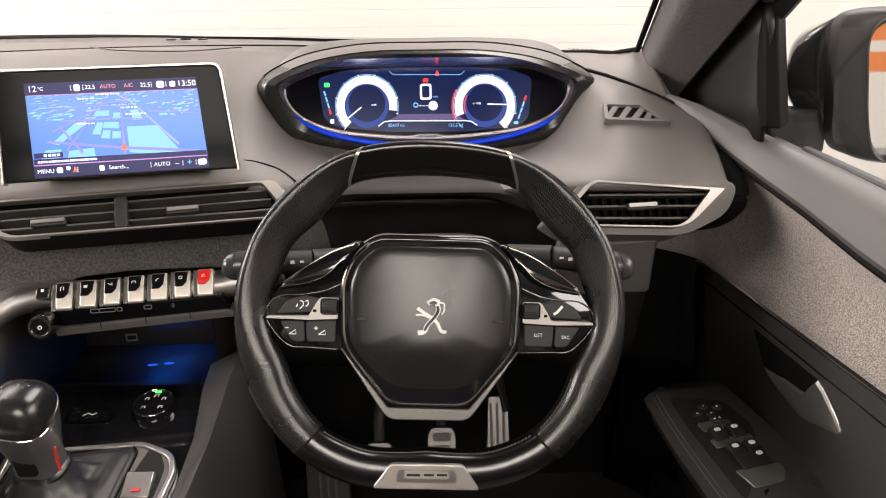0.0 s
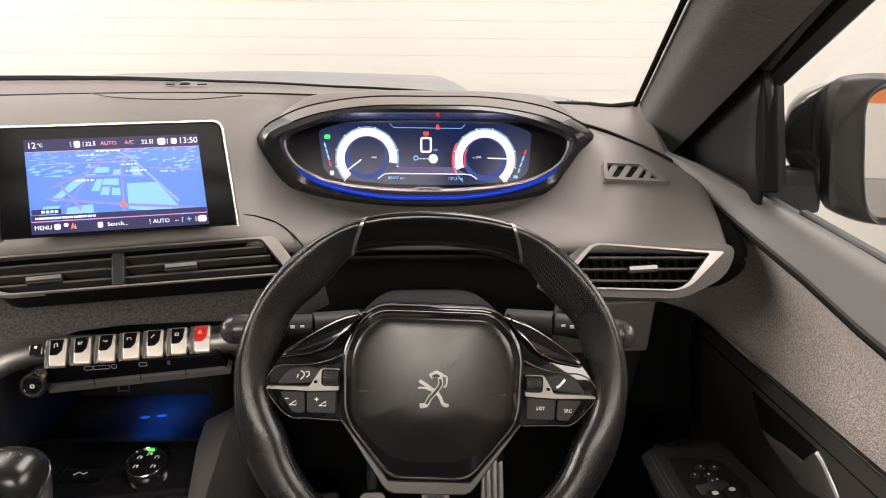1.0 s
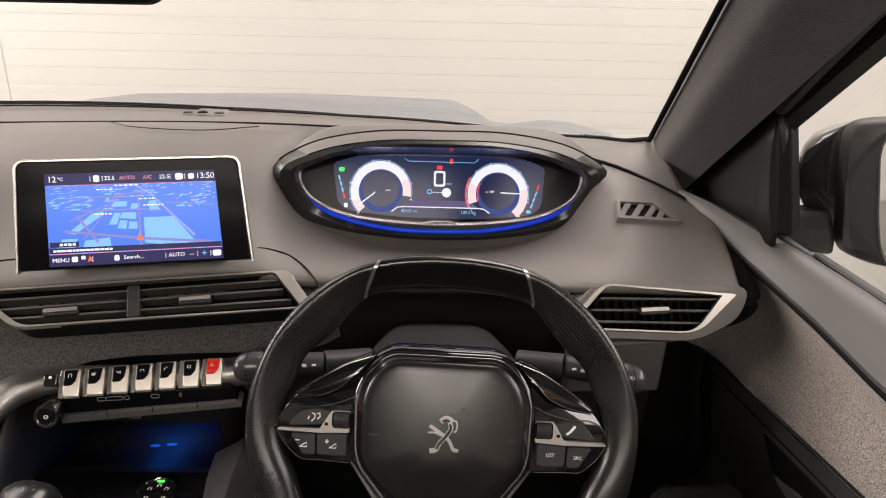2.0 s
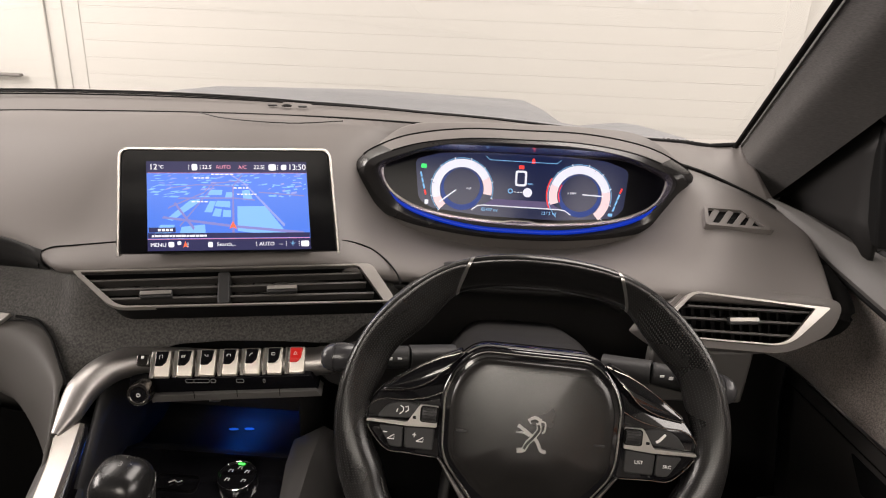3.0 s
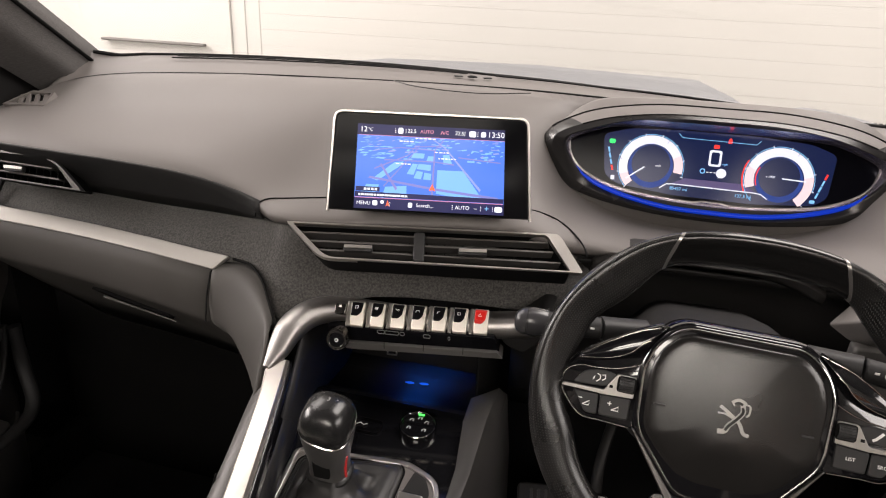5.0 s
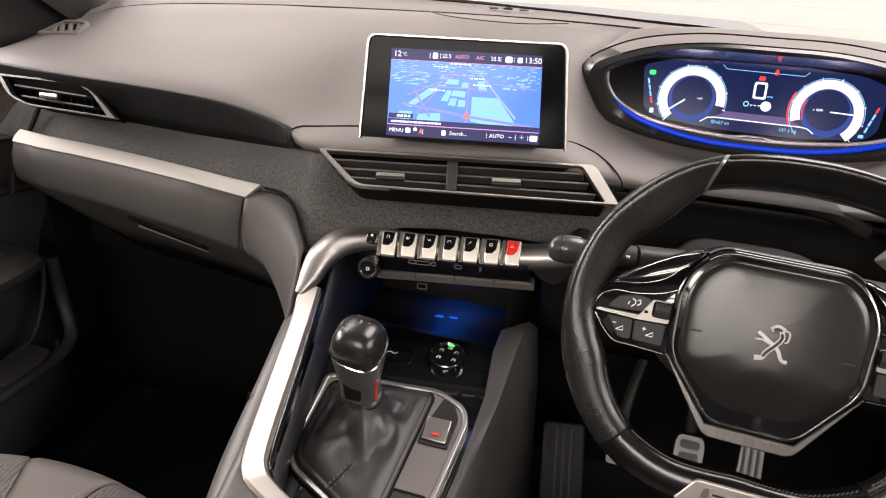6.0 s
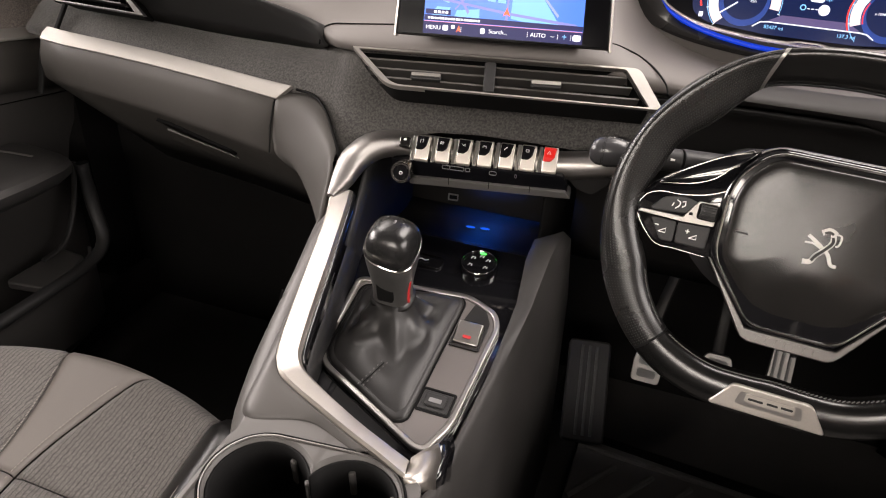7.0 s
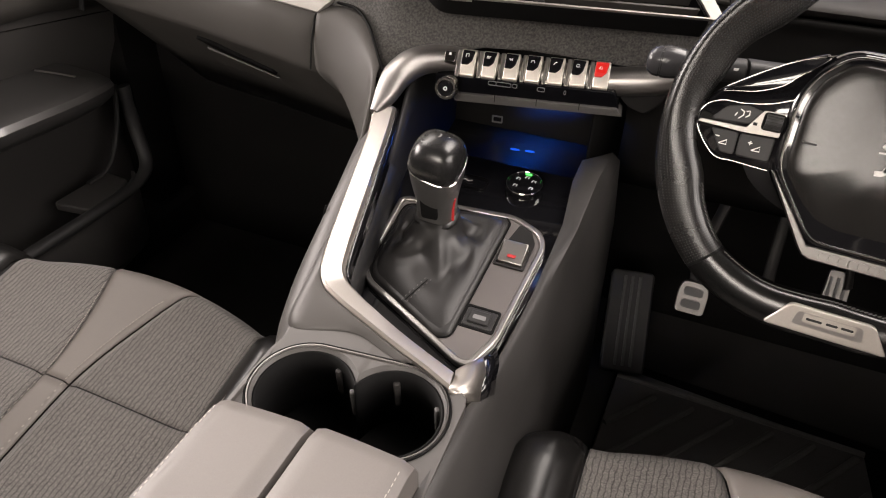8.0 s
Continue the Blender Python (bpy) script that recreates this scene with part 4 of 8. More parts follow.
TOP = [
    (-1.06, [(0.953, 1.137), (0.93, 1.134), (0.89, 1.126), (0.85, 1.120), (0.825, 1.119), (0.808, 1.111), (0.814, 1.100), (0.852, 1.045)]),
    (-1.0, [(0.996, 1.163), (0.95, 1.154), (0.9, 1.141), (0.85, 1.129), (0.815, 1.122), (0.799, 1.110), (0.806, 1.098), (0.852, 1.041)]),
    (-0.92, [(1.036, 1.174), (0.98, 1.169), (0.92, 1.153), (0.86, 1.136), (0.812, 1.121), (0.795, 1.108), (0.802, 1.096), (0.852, 1.036)]),
    (-0.75, [(1.064, 1.182), (1.0, 1.180), (0.94, 1.163), (0.87, 1.142), (0.812, 1.120), (0.792, 1.104), (0.80, 1.092), (0.850, 1.030)]),
    (-0.65, [(1.075, 1.184), (1.01, 1.182), (0.945, 1.166), (0.87, 1.140), (0.81, 1.115), (0.790, 1.098), (0.797, 1.086), (0.846, 1.030)]),
    (-0.585, [(1.078, 1.186), (1.01, 1.183), (0.945, 1.165), (0.87, 1.134), (0.81, 1.102), (0.787, 1.087), (0.797, 1.068), (0.828, 1.036)]),
    (-0.545, [(1.079, 1.187), (1.01, 1.183), (0.945, 1.164), (0.87, 1.126), (0.815, 1.094), (0.783, 1.077), (0.778, 1.066), (0.79, 1.052)]),
    (-0.5, [(1.081, 1.188), (1.01, 1.183), (0.945, 1.162), (0.88, 1.120), (0.82, 1.086), (0.778, 1.073), (0.764, 1.064), (0.77, 1.054)]),
    (-0.36, [(1.083, 1.190), (1.01, 1.182), (0.945, 1.157), (0.885, 1.115), (0.845, 1.088), (0.812, 1.074), (0.799, 1.064), (0.805, 1.054)]),
    (-0.24, [(1.082, 1.189), (1.01, 1.17), (0.95, 1.14), (0.91, 1.112), (0.88, 1.094), (0.848, 1.078), (0.83, 1.064), (0.836, 1.052)]),
    (-0.18, [(1.078, 1.188), (1.05, 1.14), (1.01, 1.10), (0.95, 1.072), (0.90, 1.066), (0.86, 1.062), (0.838, 1.05), (0.843, 1.036)]),
    (-0.08, [(1.07, 1.186), (1.06, 1.12), (1.03, 1.06), (0.97, 1.045), (0.92, 1.048), (0.884, 1.046), (0.864, 1.036), (0.885, 1.022)]),
    (0.06, [(1.05, 1.172), (1.05, 1.12), (1.03, 1.06), (0.97, 1.045), (0.92, 1.048), (0.884, 1.046), (0.864, 1.036), (0.885, 1.022)]),
    (0.155, [(1.028, 1.168), (1.02, 1.135), (1.0, 1.095), (0.95, 1.072), (0.89, 1.07), (0.83, 1.07), (0.8, 1.062), (0.806, 1.05)]),
    (0.21, [(1.010, 1.158), (0.97, 1.146), (0.935, 1.128), (0.89, 1.108), (0.845, 1.086), (0.808, 1.071), (0.797, 1.062), (0.805, 1.05)]),
    (0.28, [(0.977, 1.138), (0.945, 1.128), (0.91, 1.113), (0.875, 1.096), (0.84, 1.077), (0.815, 1.065), (0.805, 1.057), (0.812, 1.046)]),
    (0.335, [(0.935, 1.113), (0.915, 1.108), (0.89, 1.097), (0.865, 1.083), (0.84, 1.069), (0.822, 1.059), (0.814, 1.051), (0.822, 1.04)]),
    (0.35, [(0.925, 1.10), (0.91, 1.096), (0.89, 1.086), (0.868, 1.074), (0.85, 1.062), (0.836, 1.052), (0.828, 1.044), (0.835, 1.034)]),
]
part("groove", sweep([g + Vector((0, 0.003, 0.0008)) for g in groove], oval(0.0036, 0.0022, 8)), BLACK, dash, "dark gap between pad and strip")
part("top_pad", loft(sections(TOP, 4)), SOFT, dash, "grey soft-touch dashboard top", thick=0.004, sharp=60)
# fine seam round the centre block
under = [(x, [(y - 0.0012, z - 0.0008) for y, z in pts[5:8]]) for x, pts in TOP[:7]]
part("pad_underside", loft(sections(under, 4)), HARD, dash, "dark face under the pad", thick=0.002, sharp=60)
part("seam", sweep(smooth_path([(-0.5570, 0.787, 1.052), (-0.5546, 0.7855, 1.0608), (-0.5474, 0.7793, 1.0732), (-0.5363, 0.7858, 1.0784), (-0.5205, 0.7919, 1.0790), (-0.5019, 0.7997, 1.0793), (-0.4825, 0.8067, 1.0800), (-0.455, 0.8150, 1.0812)], 4), oval(0.0011, 0.0011, 6)), BLACK, dash)
part("seam", sweep(smooth_path([(-0.222, 0.862, 1.0790), (-0.209, 0.8675, 1.0756), (-0.1877, 0.8719, 1.0669), (-0.1682, 0.8582, 1.0591), (-0.1522, 0.8425, 1.0484), (-0.146, 0.833, 1.038)], 4), oval(0.0011, 0.0011, 6)), BLACK, dash)
# lid seam behind the screen
part("seam", sweep(smooth_path([(-0.47, 1.06, 1.1925), (-0.42, 1.035, 1.190), (-0.33, 1.03, 1.1885), (-0.26, 1.06, 1.190)], 5), oval(0.0008, 0.0008, 6)), HARD, dash)

# cloth band between the pad and the glovebox, running down to the switch bar
BAND = [
    (-1.05, [(0.86, 1.045), (0.838, 1.038), (0.818, 1.022), (0.803, 1.010), (0.806, 1.0)]),
    (-0.9, [(0.86, 1.038), (0.833, 1.029), (0.808, 1.011), (0.795, 0.999), (0.80, 0.99)]),
    (-0.72, [(0.86, 1.031), (0.828, 1.021), (0.802, 1.003), (0.788, 0.99), (0.795, 0.982)]),
    (-0.6, [(0.845, 1.034), (0.82, 1.024), (0.796, 1.004), (0.782, 0.988), (0.785, 0.98)]),
    (-0.54, [(0.82, 1.06), (0.80, 1.04), (0.785, 1.01), (0.768, 0.98), (0.735, 0.935)]),
    (-0.5, [(0.78, 1.055), (0.775, 1.035), (0.775, 1.01), (0.765, 0.98), (0.728, 0.935)]),
    (-0.4, [(0.80, 1.045), (0.795, 1.025), (0.80, 1.0), (0.80, 0.98), (0.79, 0.965)]),
    (-0.2, [(0.85, 1.03), (0.845, 1.01), (0.85, 0.99), (0.85, 0.97), (0.845, 0.95)]),
    (-0.155, [(0.875, 1.025), (0.872, 1.005), (0.875, 0.985), (0.875, 0.965), (0.87, 0.945)]),
    (-0.12, [(0.93, 1.02), (0.93, 1.0), (0.93, 0.98), (0.93, 0.96), (0.93, 0.94)]),
]
part("cloth_band", loft(sections(BAND, 4)), DARKHEATHER, dash, "dark heather cloth band", thick=0.004, sharp=60)
# lower dash behind the wheel
part("knee_panel", loft(sections([
    (-0.24, [(0.86, 1.02), (0.875, 0.98), (0.885, 0.93), (0.9, 0.86), (0.95, 0.74)]),
    (-0.1, [(0.872, 1.020), (0.9, 0.99), (0.91, 0.93), (0.9, 0.85), (0.95, 0.74)]),
    (0.1, [(0.872, 1.020), (0.9, 0.99), (0.91, 0.93), (0.9, 0.85), (0.95, 0.74)]),
    (0.22, [(0.81, 1.03), (0.835, 1.0), (0.865, 0.95), (0.885, 0.87), (0.93, 0.74)]),
    (0.29, [(0.85, 1.03), (0.875, 1.0), (0.90, 0.95), (0.92, 0.87), (0.96, 0.74)]),
    (0.315, [(0.92, 1.03), (0.94, 1.0), (0.95, 0.95), (0.97, 0.87), (1.0, 0.74)]),
    (0.322, [(1.05, 1.03), (1.05, 1.0), (1.05, 0.95), (1.05, 0.87), (1.05, 0.74)])], 4)), DARK, dash, "dark lower dashboard behind the wheel", thick=0.004)
# Sheet laid over the pad; its dark colour stands in for the wheel's shade
part("column_cowl", loft(sections([
    (-0.14, [(0.925, 1.036), (0.895, 1.035), (0.870, 1.030), (0.858, 1.020), (0.868, 1.004)]),
    (-0.11, [(0.912, 1.040), (0.892, 1.0475), (0.873, 1.0445), (0.857, 1.035), (0.88, 1.018)]),
    (-0.05, [(0.912, 1.040), (0.892, 1.0485), (0.874, 1.0450), (0.858, 1.036), (0.886, 1.022)]),
    (0.04, [(0.912, 1.040), (0.892, 1.0485), (0.874, 1.0450), (0.858, 1.036), (0.886, 1.022)]),
    (0.085, [(0.905, 1.040), (0.888, 1.0505), (0.864, 1.047), (0.848, 1.037), (0.868, 1.020)]),
    (0.12, [(0.925, 1.036), (0.885, 1.035), (0.860, 1.032), (0.846, 1.024), (0.856, 1.008)])], 4)), material("shaded_cowl_plastic", (0.03, 0.0285, 0.027), 0.6, grain=1500, bump=0.3, vary=0.1, spec=0.3), dash, "grey cowl sheet over the column, darkened for the wheel's shade", thick=0.003, sharp=60)
# Black tube added as the shadow in the gap between dash and door
part("end_gap_shadow", sweep(smooth_path([(0.352, 0.88, 1.068), (0.362, 0.85, 1.052), (0.366, 0.835, 1.03), (0.360, 0.85, 1.005), (0.350, 0.88, 0.985), (0.335, 0.93, 0.965)], 5), oval(0.013, 0.010, 12)), BLACK, dash, "black tube standing in for the gap's shadow at the dash end")
part("fuse_cover", prism(round_poly([(0.0, 0.0), (0.118, 0.0), (0.118, 0.075), (0.0, 0.07)], 0.006), 0, 0.02, axes((0.147, 0.832, 0.918), (1, 0.05, 0), (0, -0.1, 1))), LEDGE, dash, "grey cover beside the steering column", bevel=0.004)
part("cover_slot", prism(round_rect(0.06, 0.01, 0.003), 0.0, 0.0015, axes((0.205, 0.82, 0.975), (1, 0.05, 0), (0, -0.1, 1))), BLACK, dash)
# triangular demister outlet by the pillar
TR = axes((0.2205, 0.9175, 1.1312), (0.9, -0.341, -0.273), (0.425, 0.825, 0.371))
tri_poly = round_poly([(0.0065, -0.036), (0.0815, 0.004), (0.060, 0.013), (0.0375, 0.0208), (-0.004, -0.003)], 0.003)


def demister(m, label):
    out = thing("side_demister", m.translation, label, "air vent", group="side demisters")
    part("frame", ring_prism(tri_poly, inset(tri_poly, 0.0045), -0.007, 0.0015, m), SOFT, out, bevel=0.0008)
    part("backing", prism(inset(tri_poly, 0.004), -0.0045, -0.0035, m), BLACK, out)
    for f, g in ((0.0, 0.26), (0.23, 0.60), (0.46, 0.94), (0.68, 1.2)):
        base = Vector((0.009, -0.031)).lerp(Vector((0.072, 0.002)), f)
        top = Vector((0.0, -0.004)).lerp(Vector((0.046, 0.0175)), g)
        part("slat", stroke([tuple(base), tuple(top)], 0.0072, -0.004, -0.0004, m), SOFT, out, bevel=0.0006)


demister(TR, "small slatted triangular demister outlet in the dash")
demister(Matrix.Translation((2 * XC - 0.022, 0, 0.026)) @ Matrix.Diagonal((-1, 1, 1, 1)) @ TR, "small slatted demister outlet at the passenger's end of the dash")

# ---- instrument cluster ----
cluster = thing("instrument_cluster", (0, 0.98, 1.08), "wide glowing digital instrument cluster under a curved hood", "instrument cluster")
CT = radians(20)
CL = axes((-0.003, 0.982, 1.121), (1, 0, 0), (0, math.sin(CT), math.cos(CT)))


UPPER = [(0.0, 1.0), (0.36, 0.99), (0.68, 0.90), (0.87, 0.52), (1.0, 0.0)]
LOWER = [(0.945, -0.42), (0.80, -0.70), (0.60, -0.87), (0.30, -0.97), (0.0, -1.0)]


def pod(hw, top, bottom, tipv):
    """Outline of the cluster: flat-topped with pointed ends."""
    right = [(u * hw, tipv + v * (top - tipv if v > 0 else tipv - bottom)) for u, v in UPPER + LOWER]
    pts = right + [(-u, v) for u, v in right[-2:0:-1]]
    pts = pts[::-1]
    return [(p.x, p.y) for p in smooth_path([(u, v, 0) for u, v in pts], 5, True)]


def ringpts(poly, w_top, w_bottom):
    out = []
    for u, v in poly:
        k = max(0.0, min(1.0, (v + 0.03) / 0.10))
        out.append(CL @ Vector((u, v, w_bottom + (w_top - w_bottom) * k)))
    return out


def outline(right):
    """Closed smooth outline from its ten right-hand points, top to bottom."""
    pts = (list(right) + [(-u, v) for u, v in right[-2:0:-1]])[::-1]
    return [(p.x, p.y) for p in smooth_path([(u, v, 0) for u, v in pts], 5, True)]


E0 = pod(0.188, 0.050, -0.042, 0.022)
# Lilac base colour imitates the dials' glow reflected in the surround
GLOSSY = material("lilac_sheen_surround", (0.88, 0.82, 0.95), 0.24, metal=0.9, vary=0.03)
FRAME_IN = outline([(0, 0.0550), (0.066, 0.0540), (0.122, 0.0465), (0.163, 0.0345), (0.1925, 0.0215), (0.1900, 0.003), (0.165, -0.0225), (0.121, -0.042), (0.06, -0.0545), (0, -0.058)])
FRAME_MID = outline([(0, 0.0615), (0.070, 0.0605), (0.130, 0.0530), (0.173, 0.0410), (0.2045, 0.0265), (0.2085, 0.007), (0.186, -0.023), (0.138, -0.0455), (0.068, -0.0585), (0, -0.062)])
FRAME_OUT = outline([(0, 0.0780), (0.080, 0.0770), (0.150, 0.0665), (0.192, 0.0510), (0.2185, 0.0335), (0.2275, 0.010), (0.2090, -0.0250), (0.155, -0.0495), (0.077, -0.0625), (0, -0.0660)])
R1 = ringpts(pod(0.1910, 0.0525, -0.0465, 0.0200), 0.045, 0.004)
R2 = ringpts(FRAME_IN, 0.0530, 0.006)
R3 = ringpts(FRAME_MID, 0.0430, 0.008)
R4 = ringpts(FRAME_OUT, 0.012, 0.0)
part("inner_surround", loft([ringpts(E0, 0.0, 0.0), R1], True), GLOSSY, cluster, "glossy inner surround tinted lilac for the display's reflection", sharp=60)
part("lip", loft([R1, [a.lerp(b, 0.5) + Vector((0, 0.001, 0)) for a, b in zip(R1, R2)], R2], True), DARK, cluster, "black lip under the hood", sharp=60)
hood_rings = [R2, [a.lerp(b, 0.12) + Vector((0, -0.001, 0)) for a, b in zip(R2, R3)], R3, [a.lerp(b, 0.5) + Vector((0, -0.002, 0.001)) for a, b in zip(R3, R4)], R4]
for hw, top, bottom, tip, wt, wb in ((0.2295, 0.0865, -0.0685, 0.014, 0.002, -0.006), (0.233, 0.0935, -0.073, 0.010, -0.020, -0.012), (0.238, 0.0945, -0.082, 0.0, -0.060, -0.024), (0.247, 0.05, -0.10, -0.01, -0.14, -0.06)):
    hood_rings.append(ringpts(pod(hw, top, bottom, tip), wt, wb))
UPI = [i for i, (u, v) in enumerate(FRAME_OUT) if v > 0.0365]
UPI = [i for i in UPI if i > len(FRAME_OUT) // 2] + [i for i in UPI if i <= len(FRAME_OUT) // 2]
CLUSTERBLACK = material("cluster_black", (0.014, 0.0135, 0.0135), 0.26, vary=0.1, grain=900, bump=0.1, spec=0.45)
BROW = [i for i in UPI if FRAME_OUT[i][1] > 0.050]
FLANK = list(range(BROW[-1], BROW[0] + 1))
part("inner_ring", loft(hood_rings[:3], True), CLUSTERBLACK, cluster, "thin black ring round the display", sharp=40)
part("front_ring", loft([[r[i] for i in FLANK] for r in hood_rings[2:5]]), CLUSTERBLACK, cluster, "smooth black body round the display", sharp=40)
part("brow", loft([[r[i] for i in BROW] for r in hood_rings[2:5]]), SOFT, cluster, "grey front of the cluster hood", sharp=40)
part("hood_top", loft([[p + Vector((0, 0.0006, 0.0008)) for p in R4]] + hood_rings[5:], True), SOFT, cluster, "grey curved top of the hood", sharp=60)
part("hood_line", sweep([R4[i] + Vector((0, 0.0008, 0.0004)) for i in UPI], oval(0.0015, 0.0013, 6)), BLACK, cluster)
part("hood_line", sweep([hood_rings[2][i] for i in BROW], oval(0.0009, 0.0009, 6)), BLACK, cluster)
low = sorted([p for p, (u, v) in zip(ringpts(pod(0.1885, 0.05, -0.0428, 0.022), 0.002, 0.002), pod(0.1885, 0.05, -0.0428, 0.022)) if v < 0.024], key=lambda p: p.x)
low = [p + Vector((0, 0.0008, 0.0022)) if abs(p.x + 0.003) < 0.022 else p for p in low]
part("chrome_edge", sweep(low, oval(0.0012, 0.0012, 6)), SATIN, cluster, "thin chrome display edge")
part("glass_cover", prism(E0, -0.004, -0.001, CL), material("display_black", (0.003, 0.003, 0.005), 0.12, vary=0.02, spec=0.06), cluster, "black glass display cover")
BLUE = glowing("blue_strip", (0.0, 0.06, 0.9), 0.42)
st_poly = outline([(0, 0.07), (0.066, 0.0682), (0.127, 0.0590), (0.166, 0.0455), (0.192, 0.0270), (0.188, 0.006), (0.163, -0.0235), (0.119, -0.0415), (0.06, -0.0525), (0, -0.0545)])
strip = sorted([p for p, (u, v) in zip(ringpts(st_poly, 0.0105, 0.0105), st_poly) if v < -0.012], key=lambda p: p.x)
part("light_strip", sweep(strip, oval(0.0030, 0.0022, 8), up=CL.to_3x3() @ Vector((0, 0, 1)), scale=lambda t: 0.3 + 0.7 * min(1.0, 9 * t * (1 - t))), BLUE, cluster, "glowing blue light strip")

NAVY = glowing("display_navy", (0.007, 0.013, 0.055), 1.0, 0.15)
WHITE = glowing("display_white", (0.9, 0.9, 0.98), 0.95)
PINK = glowing("display_pink", (1.0, 0.74, 0.74), 0.95)
DIALBLUE = glowing("display_blue", (0.03, 0.09, 0.45), 0.5)
LAMPRED = glowing("display_red", (1.0, 0.04, 0.03), 1.2)
LAMPGREEN = glowing("display_green", (0.05, 0.9, 0.2), 1.0)
CYAN = glowing("display_cyan", (0.25, 0.6, 1.0), 0.9)
disp = round_poly([(-0.145, 0.036), (-0.138, -0.018), (-0.12, -0.029), (-0.05, -0.036), (0.05, -0.037), (0.12, -0.031), (0.135, -0.02), (0.14, 0.034), (0.11, 0.045), (0.05, 0.049), (-0.05, 0.049), (-0.11, 0.046)], 0.008)
display = part("display", prism(disp, -0.001, 0.0004, CL), NAVY, cluster, "dark blue lit display")


def show(name, bm, mat):
    return part(name, bm, mat, display, smooth=False)


for gx, gy, side in ((-0.0805, -0.0015, 0), (0.0765, -0.0030, 1)):
    show("dial_glow", prism(arc(gx, gy, 0.0285, 0, 360, 40)[:-1], 0.0005, 0.0007, CL), DIALBLUE)
    show("dial_face", prism(arc(gx, gy + 0.0035, 0.0245, 0, 360, 32)[:-1], 0.0008, 0.001, CL), NAVY)
    if side == 0:
        spans = ((225, 200, PINK), (200, 170, WHITE), (170, 60, WHITE), (60, 25, WHITE), (25, -10, PINK))
    else:
        spans = ((200, 160, PINK), (160, 60, WHITE), (60, 10, WHITE), (10, -15, PINK), (-15, -50, PINK))
    for a0, a1, mt in spans:
        show("dial_band", stroke(arc(gx, gy, 0.0350, a0, a1, 14), 0.0110, 0.0008, 0.0011, CL), mt)
    show("dial_rim", stroke(arc(gx, gy, 0.0418, 225, -15, 40), 0.0007, 0.0008, 0.0011, CL), CYAN)
    for i in range(9):
        a = radians((225 if side == 0 else 195) - 30 * i)
        show("tick", stroke([(gx + 0.0400 * math.cos(a), gy + 0.0400 * math.sin(a)), (gx + 0.0435 * math.cos(a), gy + 0.0435 * math.sin(a))], 0.0008, 0.0011, 0.0013, CL), WHITE)
show("needle", stroke([(-0.088, -0.003), (-0.110, -0.0205)], 0.0018, 0.0013, 0.0016, CL), WHITE)
show("needle", stroke([(0.08, -0.001), (0.108, -0.002)], 0.0016, 0.0013, 0.0016, CL), WHITE)
show("red_zone", stroke(arc(0.0765, -0.003, 0.0435, 205, 150, 16), 0.0016, 0.0012, 0.0015, CL), LAMPRED)
show("red_zone", stroke(arc(0.0765, -0.003, 0.0275, 200, 150, 12), 0.0012, 0.0012, 0.0015, CL), LAMPRED)
show("speed_digit", ring_prism(round_rect(0.0155, 0.021, 0.003, cx=-0.002, cy=0.0165), round_rect(0.010, 0.0155, 0.002, cx=-0.002, cy=0.0165), 0.0008, 0.0012, CL), WHITE)
show("white_disc", prism(arc(0.0075, -0.002, 0.0062, 0, 360, 24)[:-1], 0.0008, 0.0012, CL), WHITE)
show("cruise_icon", ring_prism(arc(-0.0155, -0.001, 0.0035, 0, 360, 12)[:-1], arc(-0.0155, -0.001, 0.0022, 0, 360, 12)[:-1], 0.0008, 0.0011, CL), CYAN)
for i in range(3):
    show("dash_mark", prism(round_rect(0.003, 0.001, 0.0004, 1, cx=-0.0095 + 0.0045 * i, cy=-0.002), 0.0008, 0.0011, CL), WHITE)
show("warning_lamp", prism(round_rect(0.007, 0.005, 0.001, cx=-0.002, cy=0.0315), 0.0008, 0.0011, CL), LAMPRED)
show("warning_lamp", prism(round_poly([(0.011, 0.037), (0.016, 0.037), (0.0155, 0.042), (0.0135, 0.0445), (0.0115, 0.042)], 0.001), 0.0008, 0.0011, CL), LAMPRED)
show("warning_lamp", prism(round_rect(0.008, 0.006, 0.002, cx=-0.133, cy=0.027), 0.0008, 0.0011, CL), LAMPGREEN)
for i in range(4):
    show("fuel_bar", stroke([(-0.137 + 0.0022 * i, 0.019 - 0.008 * i), (-0.135 + 0.0022 * i, 0.0125 - 0.008 * i)], 0.0022, 0.0008, 0.0011, CL), CYAN if i < 3 else LAMPRED)
    show("heat_bar", stroke([(0.121 + 0.0028 * i, -0.021 + 0.008 * i), (0.1235 + 0.0028 * i, -0.0145 + 0.008 * i)], 0.0022, 0.0008, 0.0011, CL), CYAN if i < 3 else LAMPRED)
show("tank_icon", prism(round_rect(0.005, 0.006, 0.001, cx=-0.127, cy=-0.021), 0.0008, 0.0011, CL), WHITE)
show("heat_icon", prism(round_rect(0.006, 0.004, 0.001, cx=0.118, cy=-0.026), 0.0008, 0.0011, CL), CYAN)
show("lit_line", stroke([(-0.066, -0.0285), (-0.058, -0.0225), (-0.05, -0.0215), (0.05, -0.0225), (0.058, -0.0235), (0.066, -0.029)], 0.0014, 0.0008, 0.0011, CL), WHITE)
show("lit_line", stroke([(-0.05, 0.0445), (-0.045, 0.0395), (0.045, 0.0385), (0.05, 0.0435)], 0.0007, 0.0008, 0.0011, CL), CYAN)
